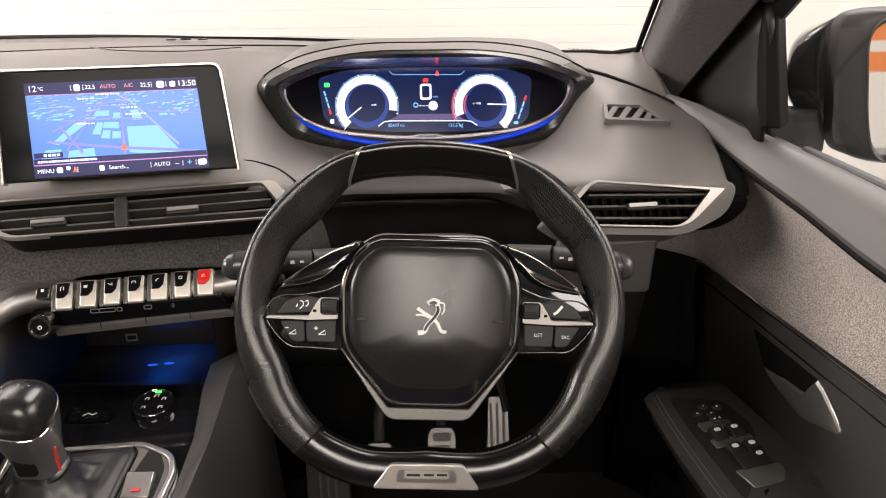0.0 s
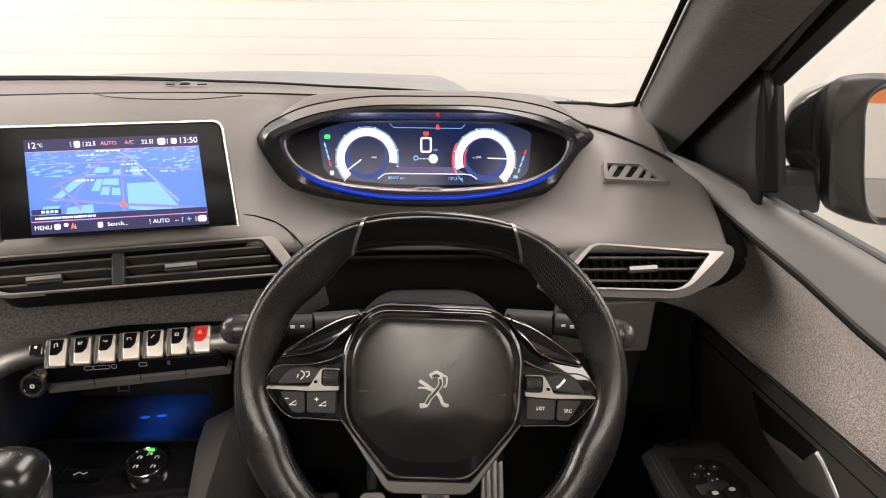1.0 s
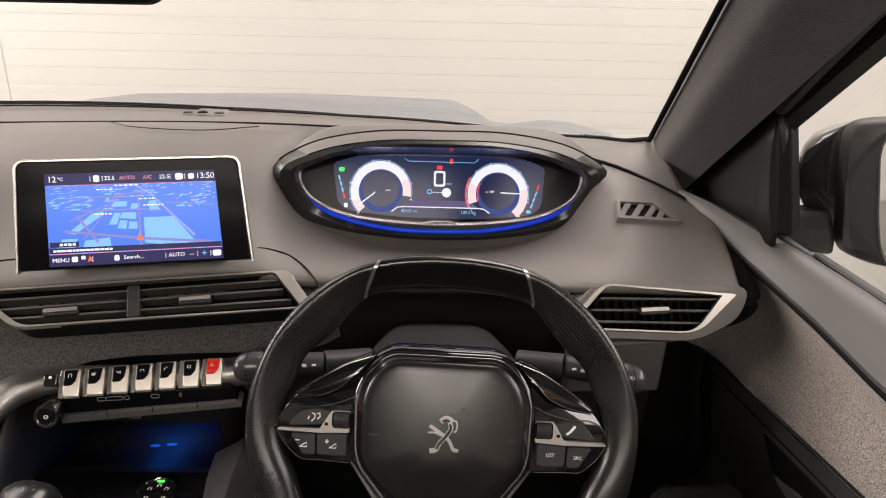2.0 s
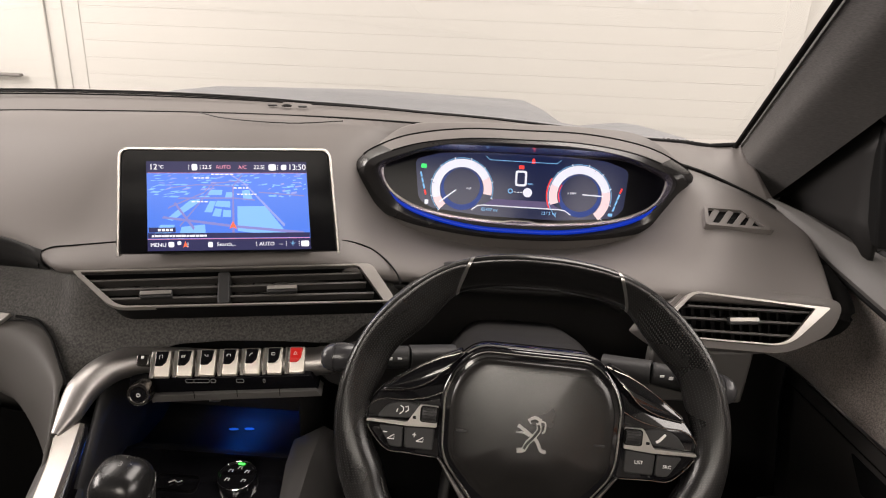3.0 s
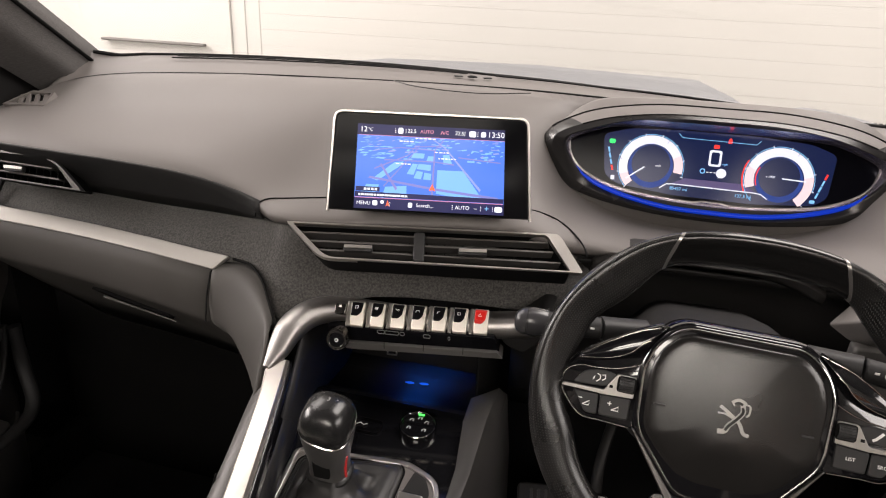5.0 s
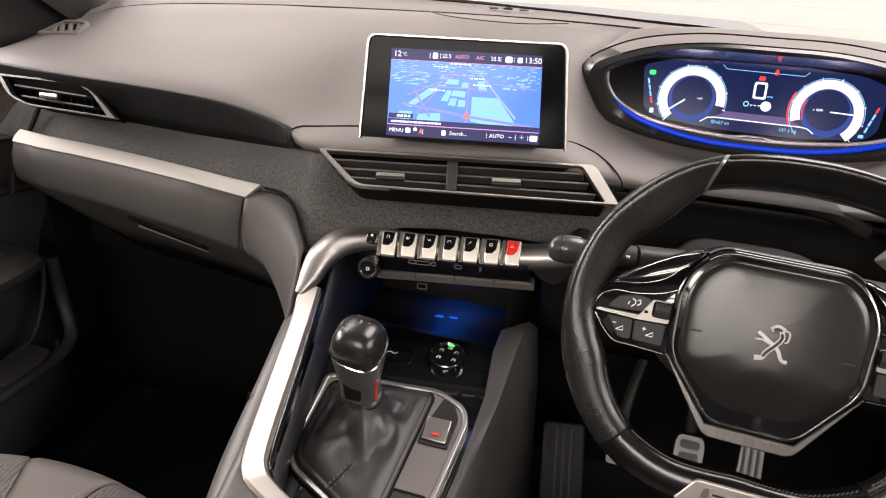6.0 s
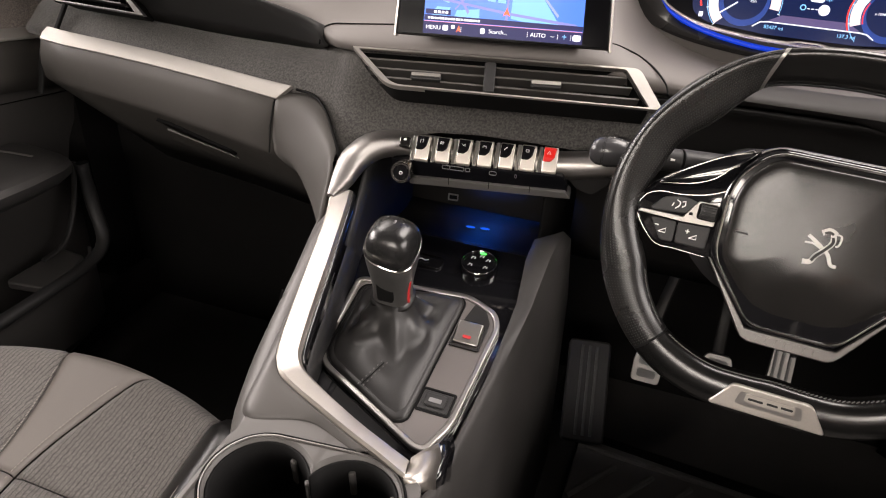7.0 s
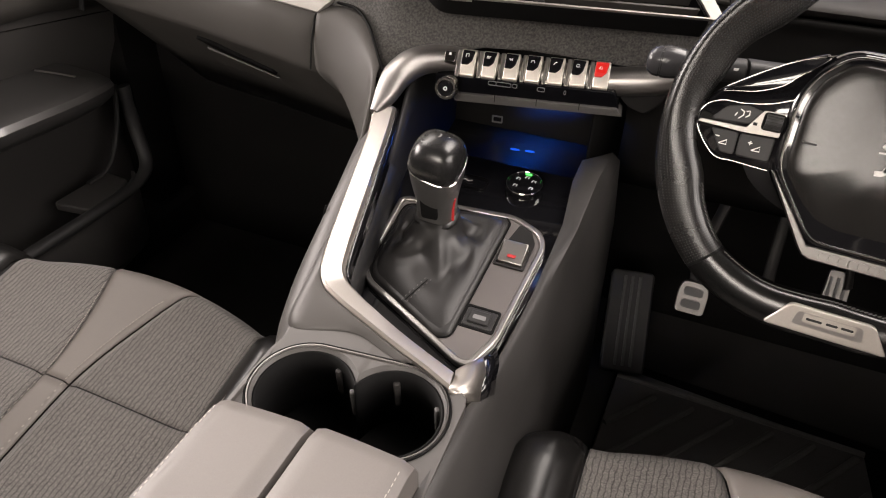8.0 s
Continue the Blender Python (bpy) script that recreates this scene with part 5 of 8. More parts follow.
show("lower_glow", prism([(-0.052, -0.0212), (0.052, -0.0222), (0.036, -0.013), (-0.036, -0.0125)], 0.0005, 0.0007, CL), glowing("display_violet", (0.2, 0.15, 0.36), 0.45))
lettering("odometer", "85437 mi", 0.0058, at(CL, -0.042, -0.0275, 0.001, -1), CYAN, display)
lettering("odometer", "137.3 mi", 0.0058, at(CL, 0.037, -0.0285, 0.001), CYAN, display)
lettering("unit", "mph", 0.004, at(CL, 0.0105, 0.010, 0.001), CYAN, display)
lettering("unit", "mph", 0.004, at(CL, -0.071, 0.0, 0.0015), WHITE, display)
lettering("unit", "x 1000", 0.004, at(CL, 0.066, 0.0, 0.0015), WHITE, display)

# ---- touchscreen ----
tablet = thing("touchscreen", (-0.335, 0.80, 1.08), "free-standing touchscreen with a lit navigation map", "screen")
SC = axes((-0.448, 0.766, 1.082), (0.23, 0.0485, 0), (0.0, 0.030, 0.109))
SW, SH = 0.2365, 0.1145
outer = round_poly([(0, 0), (SW, 0), (SW - 0.009, SH), (0.006, SH)], [0.002, 0.002, 0.010, 0.010], 5)
part("back_case", prism(outer, -0.014, -0.002, SC), DARK, tablet, bevel=0.002)
part("front_glass", prism(inset(outer, 0.0022), -0.002, 0.0, SC), SCREENGLASS, tablet, "gloss black screen border")
rim = round_poly([(SW + 0.001, -0.002), (SW - 0.008, SH + 0.001), (0.005, SH + 0.001), (-0.001, -0.002)], [0.0, 0.011, 0.011, 0.0], 6)
part("chrome_rim", stroke(rim[6:-6], 0.0032, -0.010, 0.0008, SC), SATIN, tablet, "chrome rim round the top", bevel=0.0007)
part("neck", prism([(0.03, 0.002), (0.21, 0.002), (0.20, 0.03), (0.04, 0.03)], -0.09, -0.015, SC), DARK, tablet, "grey foot of the screen", bevel=0.006)
DU0, DU1, DV0, DV1 = 0.0305, 0.2065, 0.0035, 0.1015
MAPBLUE = glowing("map_blue", (0.075, 0.19, 0.70), 1.25, 0.15)
MAPLIGHT = glowing("map_light", (0.21, 0.46, 0.90), 1.25)
MAPROAD = glowing("map_road", (0.22, 0.22, 0.55), 1.2)
MAPPALE = glowing("map_pale", (0.27, 0.33, 0.70), 1.2)
BAR = glowing("map_bar", (0.02, 0.02, 0.09), 1.0)
TXT = glowing("screen_text", (0.95, 0.95, 1.0), 1.1)
PINKTXT = glowing("screen_pink", (0.85, 0.3, 0.45), 1.0)
lit = part("lit_map", prism([(DU0, DV0), (DU1, DV0), (DU1 - 0.004, DV1), (DU0 + 0.002, DV1)], 0.0, 0.0004, SC), MAPBLUE, tablet, "blue lit navigation map")
MU, MV0, MV1 = (DU0 + DU1) / 2 + 0.005, DV0 + 0.013, DV1 - 0.0125


def ground_to_map(x, z):
    """Flat map ground seen at a slant: x across, z away from 0 to 1."""
    k = 1 / (1 + 2.6 * z)
    return (MU + x * 0.16 * k, MV0 + (MV1 - MV0 + 0.012) * (1 - k) / (1 - 1 / 3.6))


def inside(p):
    return DU0 + 0.001 < p[0] < DU1 - 0.004 and MV0 - 0.0005 < p[1] < MV1


def patch(name, pts, mat, lift):
    q = [ground_to_map(*p) for p in pts]
    if all(inside(p) for p in q):
        part(name, prism(q, 0.0004, 0.0004 + lift, SC), mat, lit, smooth=False)


rnd = random.Random(5)


def far_blocks(name, mat, seed, share, lift):
    """Rows of house blocks and lanes in the distance of the map, one sheet."""
    r, bm = random.Random(seed), bmesh.new()
    for i in range(-22, 23):
        for j in range(26):
            z = 0.25 + 0.022 * j + 0.0012 * j * j
            x = i * (0.085 + 0.05 * j / 26) + 0.04 * math.sin(j * 2.3 + i)
            w, h, a = 0.03 + 0.08 * r.random(), 0.008 + 0.016 * r.random(), 0.03 * r.random() - 0.01
            if r.random() > share or (j < 5 and abs(x) < 0.35):
                continue
            q = [ground_to_map(*p) for p in ((x, z), (x + w, z + a), (x + w + 0.012, z + h + a), (x + 0.01, z + h))]
            if all(inside(p) for p in q):
                bm.faces.new([bm.verts.new(SC @ Vector((u, v, 0.0004 + lift))) for u, v in q])
    part(name, bm, mat, lit, smooth=False)


far_blocks("far_map_layer", MAPLIGHT, 3, 0.42, 0.0001)
far_blocks("far_lane_layer", MAPPALE, 8, 0.2, 0.00015)
for pts in ([(0.02, 0.03), (0.38, 0.0), (0.3, 0.17), (0.03, 0.17)], [(-0.27, 0.13), (-0.20, 0.127), (-0.19, 0.21), (-0.25, 0.215)], [(-0.19, 0.105), (-0.12, 0.10), (-0.115, 0.15), (-0.18, 0.155)], [(-0.19, 0.17), (-0.04, 0.16), (-0.04, 0.21), (-0.18, 0.215)], [(-0.10, 0.10), (-0.03, 0.098), (-0.03, 0.14), (-0.10, 0.145)], [(-0.56, 0.09), (-0.5, 0.08), (-0.36, 0.2), (-0.36, 0.23), (-0.46, 0.22)], [(-0.38, 0.0), (-0.2, 0.01), (-0.23, 0.06), (-0.4, 0.05)], [(-0.56, 0.02), (-0.44, 0.0), (-0.46, 0.06), (-0.57, 0.06)], [(-0.3, 0.27), (-0.14, 0.27), (-0.14, 0.33), (-0.29, 0.33)], [(0.1, 0.22), (0.2, 0.22), (0.19, 0.33), (0.1, 0.32)], [(-0.1, 0.24), (0.0, 0.24), (0.0, 0.3), (-0.09, 0.3)]):
    patch("map_block", pts, MAPLIGHT, 0.0002)


def road(pts, w):
    for (x0, z0), (x1, z1) in zip(pts, pts[1:]):
        steps = 8
        for i in range(steps):
            a, b = i / steps, (i + 1) / steps
            pa = (x0 + (x1 - x0) * a, z0 + (z1 - z0) * a)
            pb = (x0 + (x1 - x0) * b, z0 + (z1 - z0) * b)
            d = Vector((pb[0] - pa[0], pb[1] - pa[1])).normalized() * (w / 2)
            patch("map_road", [(pa[0] + d.y, pa[1] - d.x), (pb[0] + d.y, pb[1] - d.x), (pb[0] - d.y, pb[1] + d.x), (pa[0] - d.y, pa[1] + d.x)], MAPROAD if w < 0.02 else MAPPALE, 0.0003)


for pts, w in (([(-0.01, 0.0), (-0.01, 0.38)], 0.018), ([(-0.62, 0.16), (-0.35, 0.3), (-0.3, 0.42), (0.1, 0.46)], 0.016), ([(0.3, 0.3), (0.8, 0.26)], 0.014), ([(-0.3, 0.04), (-0.6, 0.2)], 0.012), ([(-0.6, 0.1), (0.0, 0.05), (0.5, 0.02)], 0.012), ([(0.42, 0.0), (0.15, 0.42), (-0.3, 0.8)], 0.022), ([(-0.6, 0.24), (-0.01, 0.24), (0.22, 0.22)], 0.012), ([(-0.44, 0.0), (-0.25, 0.42)], 0.012), ([(-0.01, 0.38), (-0.5, 0.4), (-0.8, 0.36)], 0.014), ([(-0.01, 0.38), (0.4, 0.9)], 0.015)):
    road(pts, w)
part("top_bar", prism([(DU0 + 0.0015, MV1), (DU1 - 0.0035, MV1), (DU1 - 0.004, DV1), (DU0 + 0.002, DV1)], 0.0004, 0.0009, SC), BAR, lit, "dark status bar")
part("bottom_bar", prism([(DU0, DV0), (DU1, DV0), (DU1 - 0.0005, MV0), (DU0 + 0.0003, MV0)], 0.0004, 0.0009, SC), BAR, lit, "dark menu bar")
part("bar_line", box((0, 0, 0), (DU1 - DU0 - 0.002, 0.0007, 0.0003), at(SC, (DU0 + DU1) / 2, MV0, 0.001)), PINKTXT, lit, smooth=False)
part("bar_line", box((0, 0, 0), (DU1 - DU0 - 0.007, 0.0004, 0.0003), at(SC, (DU0 + DU1) / 2, MV1, 0.001)), PINKTXT, lit, smooth=False)
ty, by = (MV1 + DV1) / 2, (MV0 + DV0) / 2
for txt, u, size, mt in (("12", 0.0395, 0.0105, TXT), ("\u00b0C", 0.0475, 0.006, TXT), ("22.5", 0.0955, 0.0072, TXT), ("AUTO", 0.113, 0.0068, PINKTXT), ("A/C", 0.1335, 0.0068, PINKTXT), ("22.5", 0.1505, 0.0072, TXT), ("13:50", 0.1925, 0.0105, TXT)):
    lettering("status_text", txt, size * 0.84, at(SC, u, ty, 0.0011), mt, lit, 0.0002)
for txt, u, size, mt in (("MENU", 0.042, 0.0072, TXT), ("Search...", 0.114, 0.0072, TXT), ("AUTO", 0.158, 0.0072, TXT), ("\u2013", 0.1735, 0.009, TXT), ("+", 0.1865, 0.012, CYAN)):
    lettering("menu_text", txt, size * 0.84, at(SC, u, by, 0.0011), mt, lit, 0.0002)
for u, v, w, h, mt in ((0.0825, ty, 0.006, 0.007, TXT), (0.1655, ty, 0.008, 0.007, TXT), (0.178, ty, 0.006, 0.006, TXT), (0.0555, by + 0.0005, 0.006, 0.006, TXT), (0.064, by + 0.002, 0.004, 0.004, TXT), (0.097, by, 0.005, 0.006, TXT), (0.2, by, 0.009, 0.0065, TXT)):
    part("status_icon", prism(round_rect(w, h, min(w, h) * 0.3), 0.0009, 0.0013, at(SC, u, v)), mt, lit, smooth=False)
for u in (0.0765, 0.0885, 0.1565, 0.1715, 0.073, 0.1465, 0.1795, 0.1935):
    v = ty if u in (0.0765, 0.0885, 0.1565, 0.1715) else by
    for k in (-0.002, 0, 0.002):
        part("divider_dot", box((0, 0, 0), (0.0009, 0.0009, 0.0003), at(SC, u, v + k, 0.0011)), TXT, lit, smooth=False)
ORNG = glowing("map_arrow", (1.0, 0.16, 0.06), 1.2)
au, av = ground_to_map(-0.012, 0.055)
part("position_arrow", prism([(au - 0.004, av - 0.004), (au, av - 0.002), (au + 0.004, av - 0.004), (au, av + 0.005)], 0.0009, 0.0014, SC), ORNG, lit, "orange position arrow", smooth=False)
part("position_arrow", prism([(0.068, by - 0.003), (0.0705, by - 0.0015), (0.073, by - 0.003), (0.0705, by + 0.004)], 0.0009, 0.0013, SC), ORNG, lit, smooth=False)
for u, v, w in ((0.112, 0.0875, 0.025), (0.09, 0.0835, 0.018), (0.132, 0.0725, 0.018), (0.138, 0.0655, 0.022), (0.087, 0.0575, 0.018)):
    x = u - w / 2
    while x < u + w / 2 - 0.003:
        q = 0.002 + 0.003 * rnd.random()
        part("street_label", box((0, 0, 0), (q * 0.8, 0.0013, 0.0003), at(SC, x + q / 2, v, 0.0012)), TXT, lit, smooth=False)
        x += q + 0.0007
part("street_bar", prism([(DU0 + 0.001, MV0 + 0.0008), (DU1 - 0.001, MV0 + 0.0008), (DU1 - 0.001, MV0 + 0.0060), (DU0 + 0.001, MV0 + 0.0068)], 0.0007, 0.001, SC), BAR, lit, smooth=False)
part("street_bar", prism([(DU0 + 0.002, MV0 + 0.0074), (DU0 + 0.03, MV0 + 0.0074), (DU0 + 0.03, MV0 + 0.0128), (DU0 + 0.002, MV0 + 0.0128)], 0.0007, 0.001, SC), BAR, lit, smooth=False)
x = DU0 + 0.005
while x < DU0 + 0.062:
    q = 0.0018 + 0.0035 * rnd.random()
    part("street_label", box((0, 0, 0), (q, 0.0022, 0.0003), at(SC, x + q / 2, MV0 + 0.0035, 0.0012)), TXT, lit, smooth=False)
    x += q + 0.0007
for i in range(4):
    part("street_label", box((0, 0, 0), (0.0030, 0.0026, 0.0003), at(SC, DU0 + 0.013 + 0.0042 * i, MV0 + 0.0101, 0.0012)), TXT, lit, smooth=False)

# ---- air vents ----


def vent(name, m, outline, rad, chrome_w, slats, tabs, label, divider=None, wide=None, metal=VENTMETAL):
    """outline: counter-clockwise corners in the vent's plane; slats: (u0, v0, u1, v1); tabs: (u, v, w)."""
    t = thing("air_vent", m.translation, label, "air vent", group="dashboard vents")
    o = round_poly(outline, rad, 5)
    i = round_poly(inset(outline, chrome_w) if not wide else wide, [max(0.002, r - chrome_w) for r in rad], 5)
    part("chrome_frame", ring_prism(o, i, -0.006, 0.003, m), metal, t, "satin chrome vent frame", bevel=0.0008)
    part("duct", prism(inset(i, -0.001), -0.036, -0.034, m), BLACK, t)
    part("duct_wall", ring_prism(inset(i, -0.002), i, -0.035, -0.001, m), BLACK, t)
    for u0, v0, u1, v1 in slats:
        part("slat", loft([[m @ Vector((u, v + dv, w)) for dv, w in ((0.0012, -0.003), (-0.0014, -0.0025), (-0.001, -0.02), (0.0016, -0.02))] for u, v in ((u0, v0), (u1, v1))], True, True), SKIN, t, bevel=0.0004)
    for u, v, w in tabs:
        tab = part("slider", prism(round_rect(w, 0.0085, 0.002), -0.004, 0.003, at(m, u, v)), HARD, t, bevel=0.001)
        part("chrome_tip", prism(round_rect(w * 0.96, 0.0040, 0.001), 0.003, 0.0042, at(m, u, v + 0.0012)), VENTMETAL, tab)
    if divider:
        u0, v0, u1, v1 = divider
        part("divider", prism(round_rect(u1 - u0, v1 - v0, 0.003, cx=(u0 + u1) / 2, cy=(v0 + v1) / 2), -0.02, 0.004, m), HARD, t, bevel=0.0015)
    for k in range(12):
        us = [p[0] for p in i]
        u = min(us) + (max(us) - min(us)) * (0.16 + 0.72 * k / 11)
        vs = [p[1] for p in i if abs(p[0] - u) < 0.08] or [p[1] for p in i]
        part("vane", box((0, 0, 0), (0.0016, max(vs) - min(vs) - 0.004, 0.012), at(m, u, (max(vs) + min(vs)) / 2, -0.026)), BLACK, t)
    return t


VC = axes((-0.5, 0.758, 1.062), (0.968, 0.251, 0), (-0.179, 0.689, 0.702))
vent("centre", VC, [(0.002, 0.0), (0.046, -0.0455), (0.354, -0.052), (0.328, -0.003)], [0.002, 0.014, 0.003, 0.008], 0.003,
     [(0.013, -0.0105, 0.315, -0.0125), (0.022, -0.0215, 0.321, -0.0245), (0.034, -0.0325, 0.329, -0.0380)], [(0.09, -0.031, 0.034), (0.225, -0.0305, 0.034)],
     "wide centre air vent with satin chrome frame", (0.155, -0.046, 0.168, -0.008), [(0.010, -0.0022), (0.053, -0.0436), (0.339, -0.0500), (0.313, -0.0050)])
yaw, vt = radians(8), radians(30)
VR = axes((0.152, 0.79, 1.065), (math.cos(yaw), math.sin(yaw), 0), (-math.sin(yaw) * math.sin(vt), math.cos(yaw) * math.sin(vt), math.cos(vt)))
vent("side", VR, [(-0.012, -0.032), (0.01, -0.048), (0.13, -0.058), (0.183, -0.016), (0.025, 0.003)], [0.004, 0.008, 0.02, 0.003, 0.012], 0.003,
     [(0.022, -0.013, 0.162, -0.0205), (0.010, -0.0255, 0.154, -0.033), (0.008, -0.038, 0.140, -0.0465)], [(0.082, -0.0300, 0.034)],
     "driver's side air vent with satin chrome frame", None, [(-0.005, -0.0315), (0.0125, -0.0462), (0.127, -0.0560), (0.165, -0.0165), (0.029, 0.0005)])
pod_out = round_poly([(-0.022, -0.036), (0.004, -0.0555), (0.13, -0.066), (0.186, -0.044), (0.206, -0.008), (0.12, 0.004), (0.02, 0.006)], [0.004, 0.012, 0.02, 0.03, 0.02, 0.01, 0.01], 5)
pod_in = round_poly([(-0.011, -0.0315), (0.011, -0.0475), (0.129, -0.0575), (0.162, -0.032), (0.181, -0.0165), (0.10, -0.006), (0.025, 0.0025)], [0.004, 0.008, 0.018, 0.004, 0.003, 0.004, 0.012], 5)
part("vent_pod", ring_prism(pod_out, pod_in, -0.07, -0.0045, VR), SOFT, dash, "grey pod around the side vent", bevel=0.009, seg=4)
VL = axes((-1.025, 0.800, 1.094), (0.998, 0.05, 0), (-0.02, 0.45, 0.89))
vent("side", VL, [(0.0, 0.0), (0.03, -0.03), (0.06, -0.04), (0.207, -0.045), (0.165, -0.012), (0.14, -0.002)], [0.002, 0.01, 0.02, 0.002, 0.008, 0.01], 0.003,
     [(0.03, -0.013, 0.15, -0.018), (0.045, -0.027, 0.165, -0.032)], [(0.095, -0.024, 0.03)],
     "passenger's side air vent with satin chrome frame", None, [(0.012, -0.0032), (0.034, -0.0285), (0.062, -0.038), (0.193, -0.0425), (0.161, -0.013), (0.139, -0.0045)], VENTSHADED)

# ---- glovebox ----
glove = thing("glovebox", (-0.8, 0.76, 0.9), "closed dark grey glovebox under a satin trim strip", "glovebox")
GX = [-0.985, -0.94, -0.87, -0.8, -0.7, -0.61]


def gz(x):
    return 0.986 + max(0, -0.6 - x) * 0.062


def gy(x):
    return 0.757 + 0.012 * math.sin(math.pi * min(1, (-0.6 - x) / 0.44)) + max(0, -0.95 - x) * 0.15


def crease(x):
    return -0.076 + 0.0575 * max(0.0, -0.618 - x)


part("lid", loft([[(x, gy(x) + a, gz(x) + b) for a, b in ((0.012, 0.004), (0.0, -0.003), (-0.006, -0.02), (-0.0085, 0.6 * crease(x)), (-0.0075, crease(x) + 0.006), (-0.006, crease(x)), (-0.001, crease(x) - 0.005), (0.045, crease(x) - 0.049), (0.09, crease(x) - 0.092), (0.2, crease(x) - 0.2))] for x in GX]), GLOVE, glove, "dark grey glovebox lid", thick=0.006, sharp=50)
LM = axes((-0.77, 0.799, 0.8925), (1, 0, -0.13), (0, -0.707, 0.707))
# Black patch slightly proud of the lid, standing in for shade in the recess
part("latch", prism(round_poly([(-0.055, 0.022), (-0.030, 0.020), (0.0, 0.006), (0.052, -0.016), (0.055, -0.028), (0.0, -0.012), (-0.030, -0.004)], 0.003), -0.01, 0.004, LM), BLACK, glove, "flat black patch for the shaded glovebox latch recess")
part("latch_edge", sweep([LM @ Vector((u, v, 0.0045)) for u, v in ((-0.046, -0.001), (-0.032, -0.005), (-0.018, -0.011), (0.01, -0.020), (0.056, -0.034))], oval(0.0030, 0.0022, 8), scale=lambda t: 1.3 - 0.9 * t), SKIN, glove, "pale edge of the latch")
CHEEK = [
    [(-0.606, 0.772, 0.988), (-0.606, 0.757, 0.983), (-0.606, 0.746, 0.955), (-0.606, 0.744, 0.930), (-0.604, 0.749, 0.909), (-0.60, 0.80, 0.86)],
    [(-0.575, 0.775, 0.990), (-0.575, 0.756, 0.984), (-0.575, 0.742, 0.955), (-0.575, 0.733, 0.923), (-0.565, 0.735, 0.897), (-0.555, 0.79, 0.84)],
    [(-0.545, 0.765, 0.985), (-0.543, 0.745, 0.975), (-0.54, 0.728, 0.945), (-0.535, 0.712, 0.905), (-0.525, 0.70, 0.86), (-0.52, 0.74, 0.80)],
    [(-0.52, 0.745, 0.968), (-0.518, 0.725, 0.957), (-0.512, 0.705, 0.93), (-0.508, 0.685, 0.895), (-0.502, 0.66, 0.84), (-0.50, 0.68, 0.76)],
    [(-0.503, 0.722, 0.948), (-0.50, 0.70, 0.938), (-0.496, 0.675, 0.915), (-0.494, 0.645, 0.88), (-0.488, 0.60, 0.82), (-0.485, 0.6, 0.74)]]
columns = [smooth_path([row[i] for row in CHEEK], 5) for i in range(6)]
part("side_cheek", loft([smooth_path([c[j] for c in columns], 4) for j in range(len(columns[0]))]), GLOVE, glove, "dark grey console cheek", thick=0.006, sharp=70)
part("gap", sweep([(-0.608, 0.768, 0.987), (-0.608, 0.7555, 0.98), (-0.608, 0.7435, 0.955), (-0.608, 0.7355, 0.92)], oval(0.0011, 0.0011, 6), up=(1, 0, 0)), BLACK, glove)
part("gap", sweep(smooth_path([(-0.588, 0.778, 0.993), (-0.56, 0.773, 0.991), (-0.535, 0.756, 0.980), (-0.515, 0.735, 0.962), (-0.498, 0.717, 0.944)], 4), oval(0.0018, 0.0018, 6)), BLACK, glove)
rows = []
TRX = [-0.985, -0.94, -0.88, -0.8, -0.7, -0.64, -0.605]
for i, x in enumerate(TRX):
    rows.append([(x + d, gy(x) + a, gz(x) + b) for a, b, d in ((0.020, 0.008, 0.014 if i == 6 else 0), (0.016, 0.0125, 0.014 if i == 6 else 0), (0.004, 0.0062, 0.008 if i == 6 else 0), (-0.0018, -0.001, 0), (0.004, -0.005, 0))])
part("trim_strip", loft(rows, True, True), STRIP, glove, "brushed aluminium trim strip", bevel=0.001)
part("end_gap", sweep([(-0.990, 0.828, 1.045), (-0.990, 0.80, 1.012), (-0.990, 0.768, 0.99), (-0.988, 0.748, 0.935)], oval(0.003, 0.004, 8), up=(1, 0, 0)), BLACK, glove)
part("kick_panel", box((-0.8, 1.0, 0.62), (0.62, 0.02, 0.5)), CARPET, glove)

# ---- steering wheel ----
wheel = thing("steering_wheel", (0, 0.62, 1.0), "small flat-bottomed black leather steering wheel with chrome details", "steering wheel")
WM = axes((-0.003, 0.6165, 0.994), (1, 0, 0), (0, 0.371, 0.929)) @ Matrix.Rotation(radians(-2.4), 4, "Z")


RIM_OUT = ((-90, 0.155), (-71, 0.1635), (-57, 0.170), (-46, 0.1728), (-33, 0.1739), (-20, 0.175), (-8, 0.1752), (12, 0.176), (25, 0.1745), (38, 0.1725), (51, 0.1695), (66, 0.165), (78, 0.1605), (90, 0.1585))
RIM_IN = ((-90, 0.117), (-77, 0.122), (-66, 0.1296), (-54, 0.1347), (-46, 0.1384), (-36, 0.1380), (-27, 0.1372), (-19, 0.1345), (-10, 0.1405), (-1, 0.1455), (8, 0.1440), (15, 0.1395), (22, 0.1412), (29, 0.1396), (37, 0.1326), (45.5, 0.1334), (52, 0.1365), (57.5, 0.1405), (66, 0.1350), (78, 0.1290), (90, 0.1275))
# section of the rim: (across, from -1 inside to 1 outside; depth)
RIM_FLAT = ((1.0, 0.0), (0.985, 0.42), (0.92, 0.76), (0.80, 0.95), (0.64, 1.0), (0.42, 0.93), (0.15, 0.80), (-0.15, 0.67), (-0.45, 0.55), (-0.72, 0.43), (-0.90, 0.28), (-0.985, 0.1))


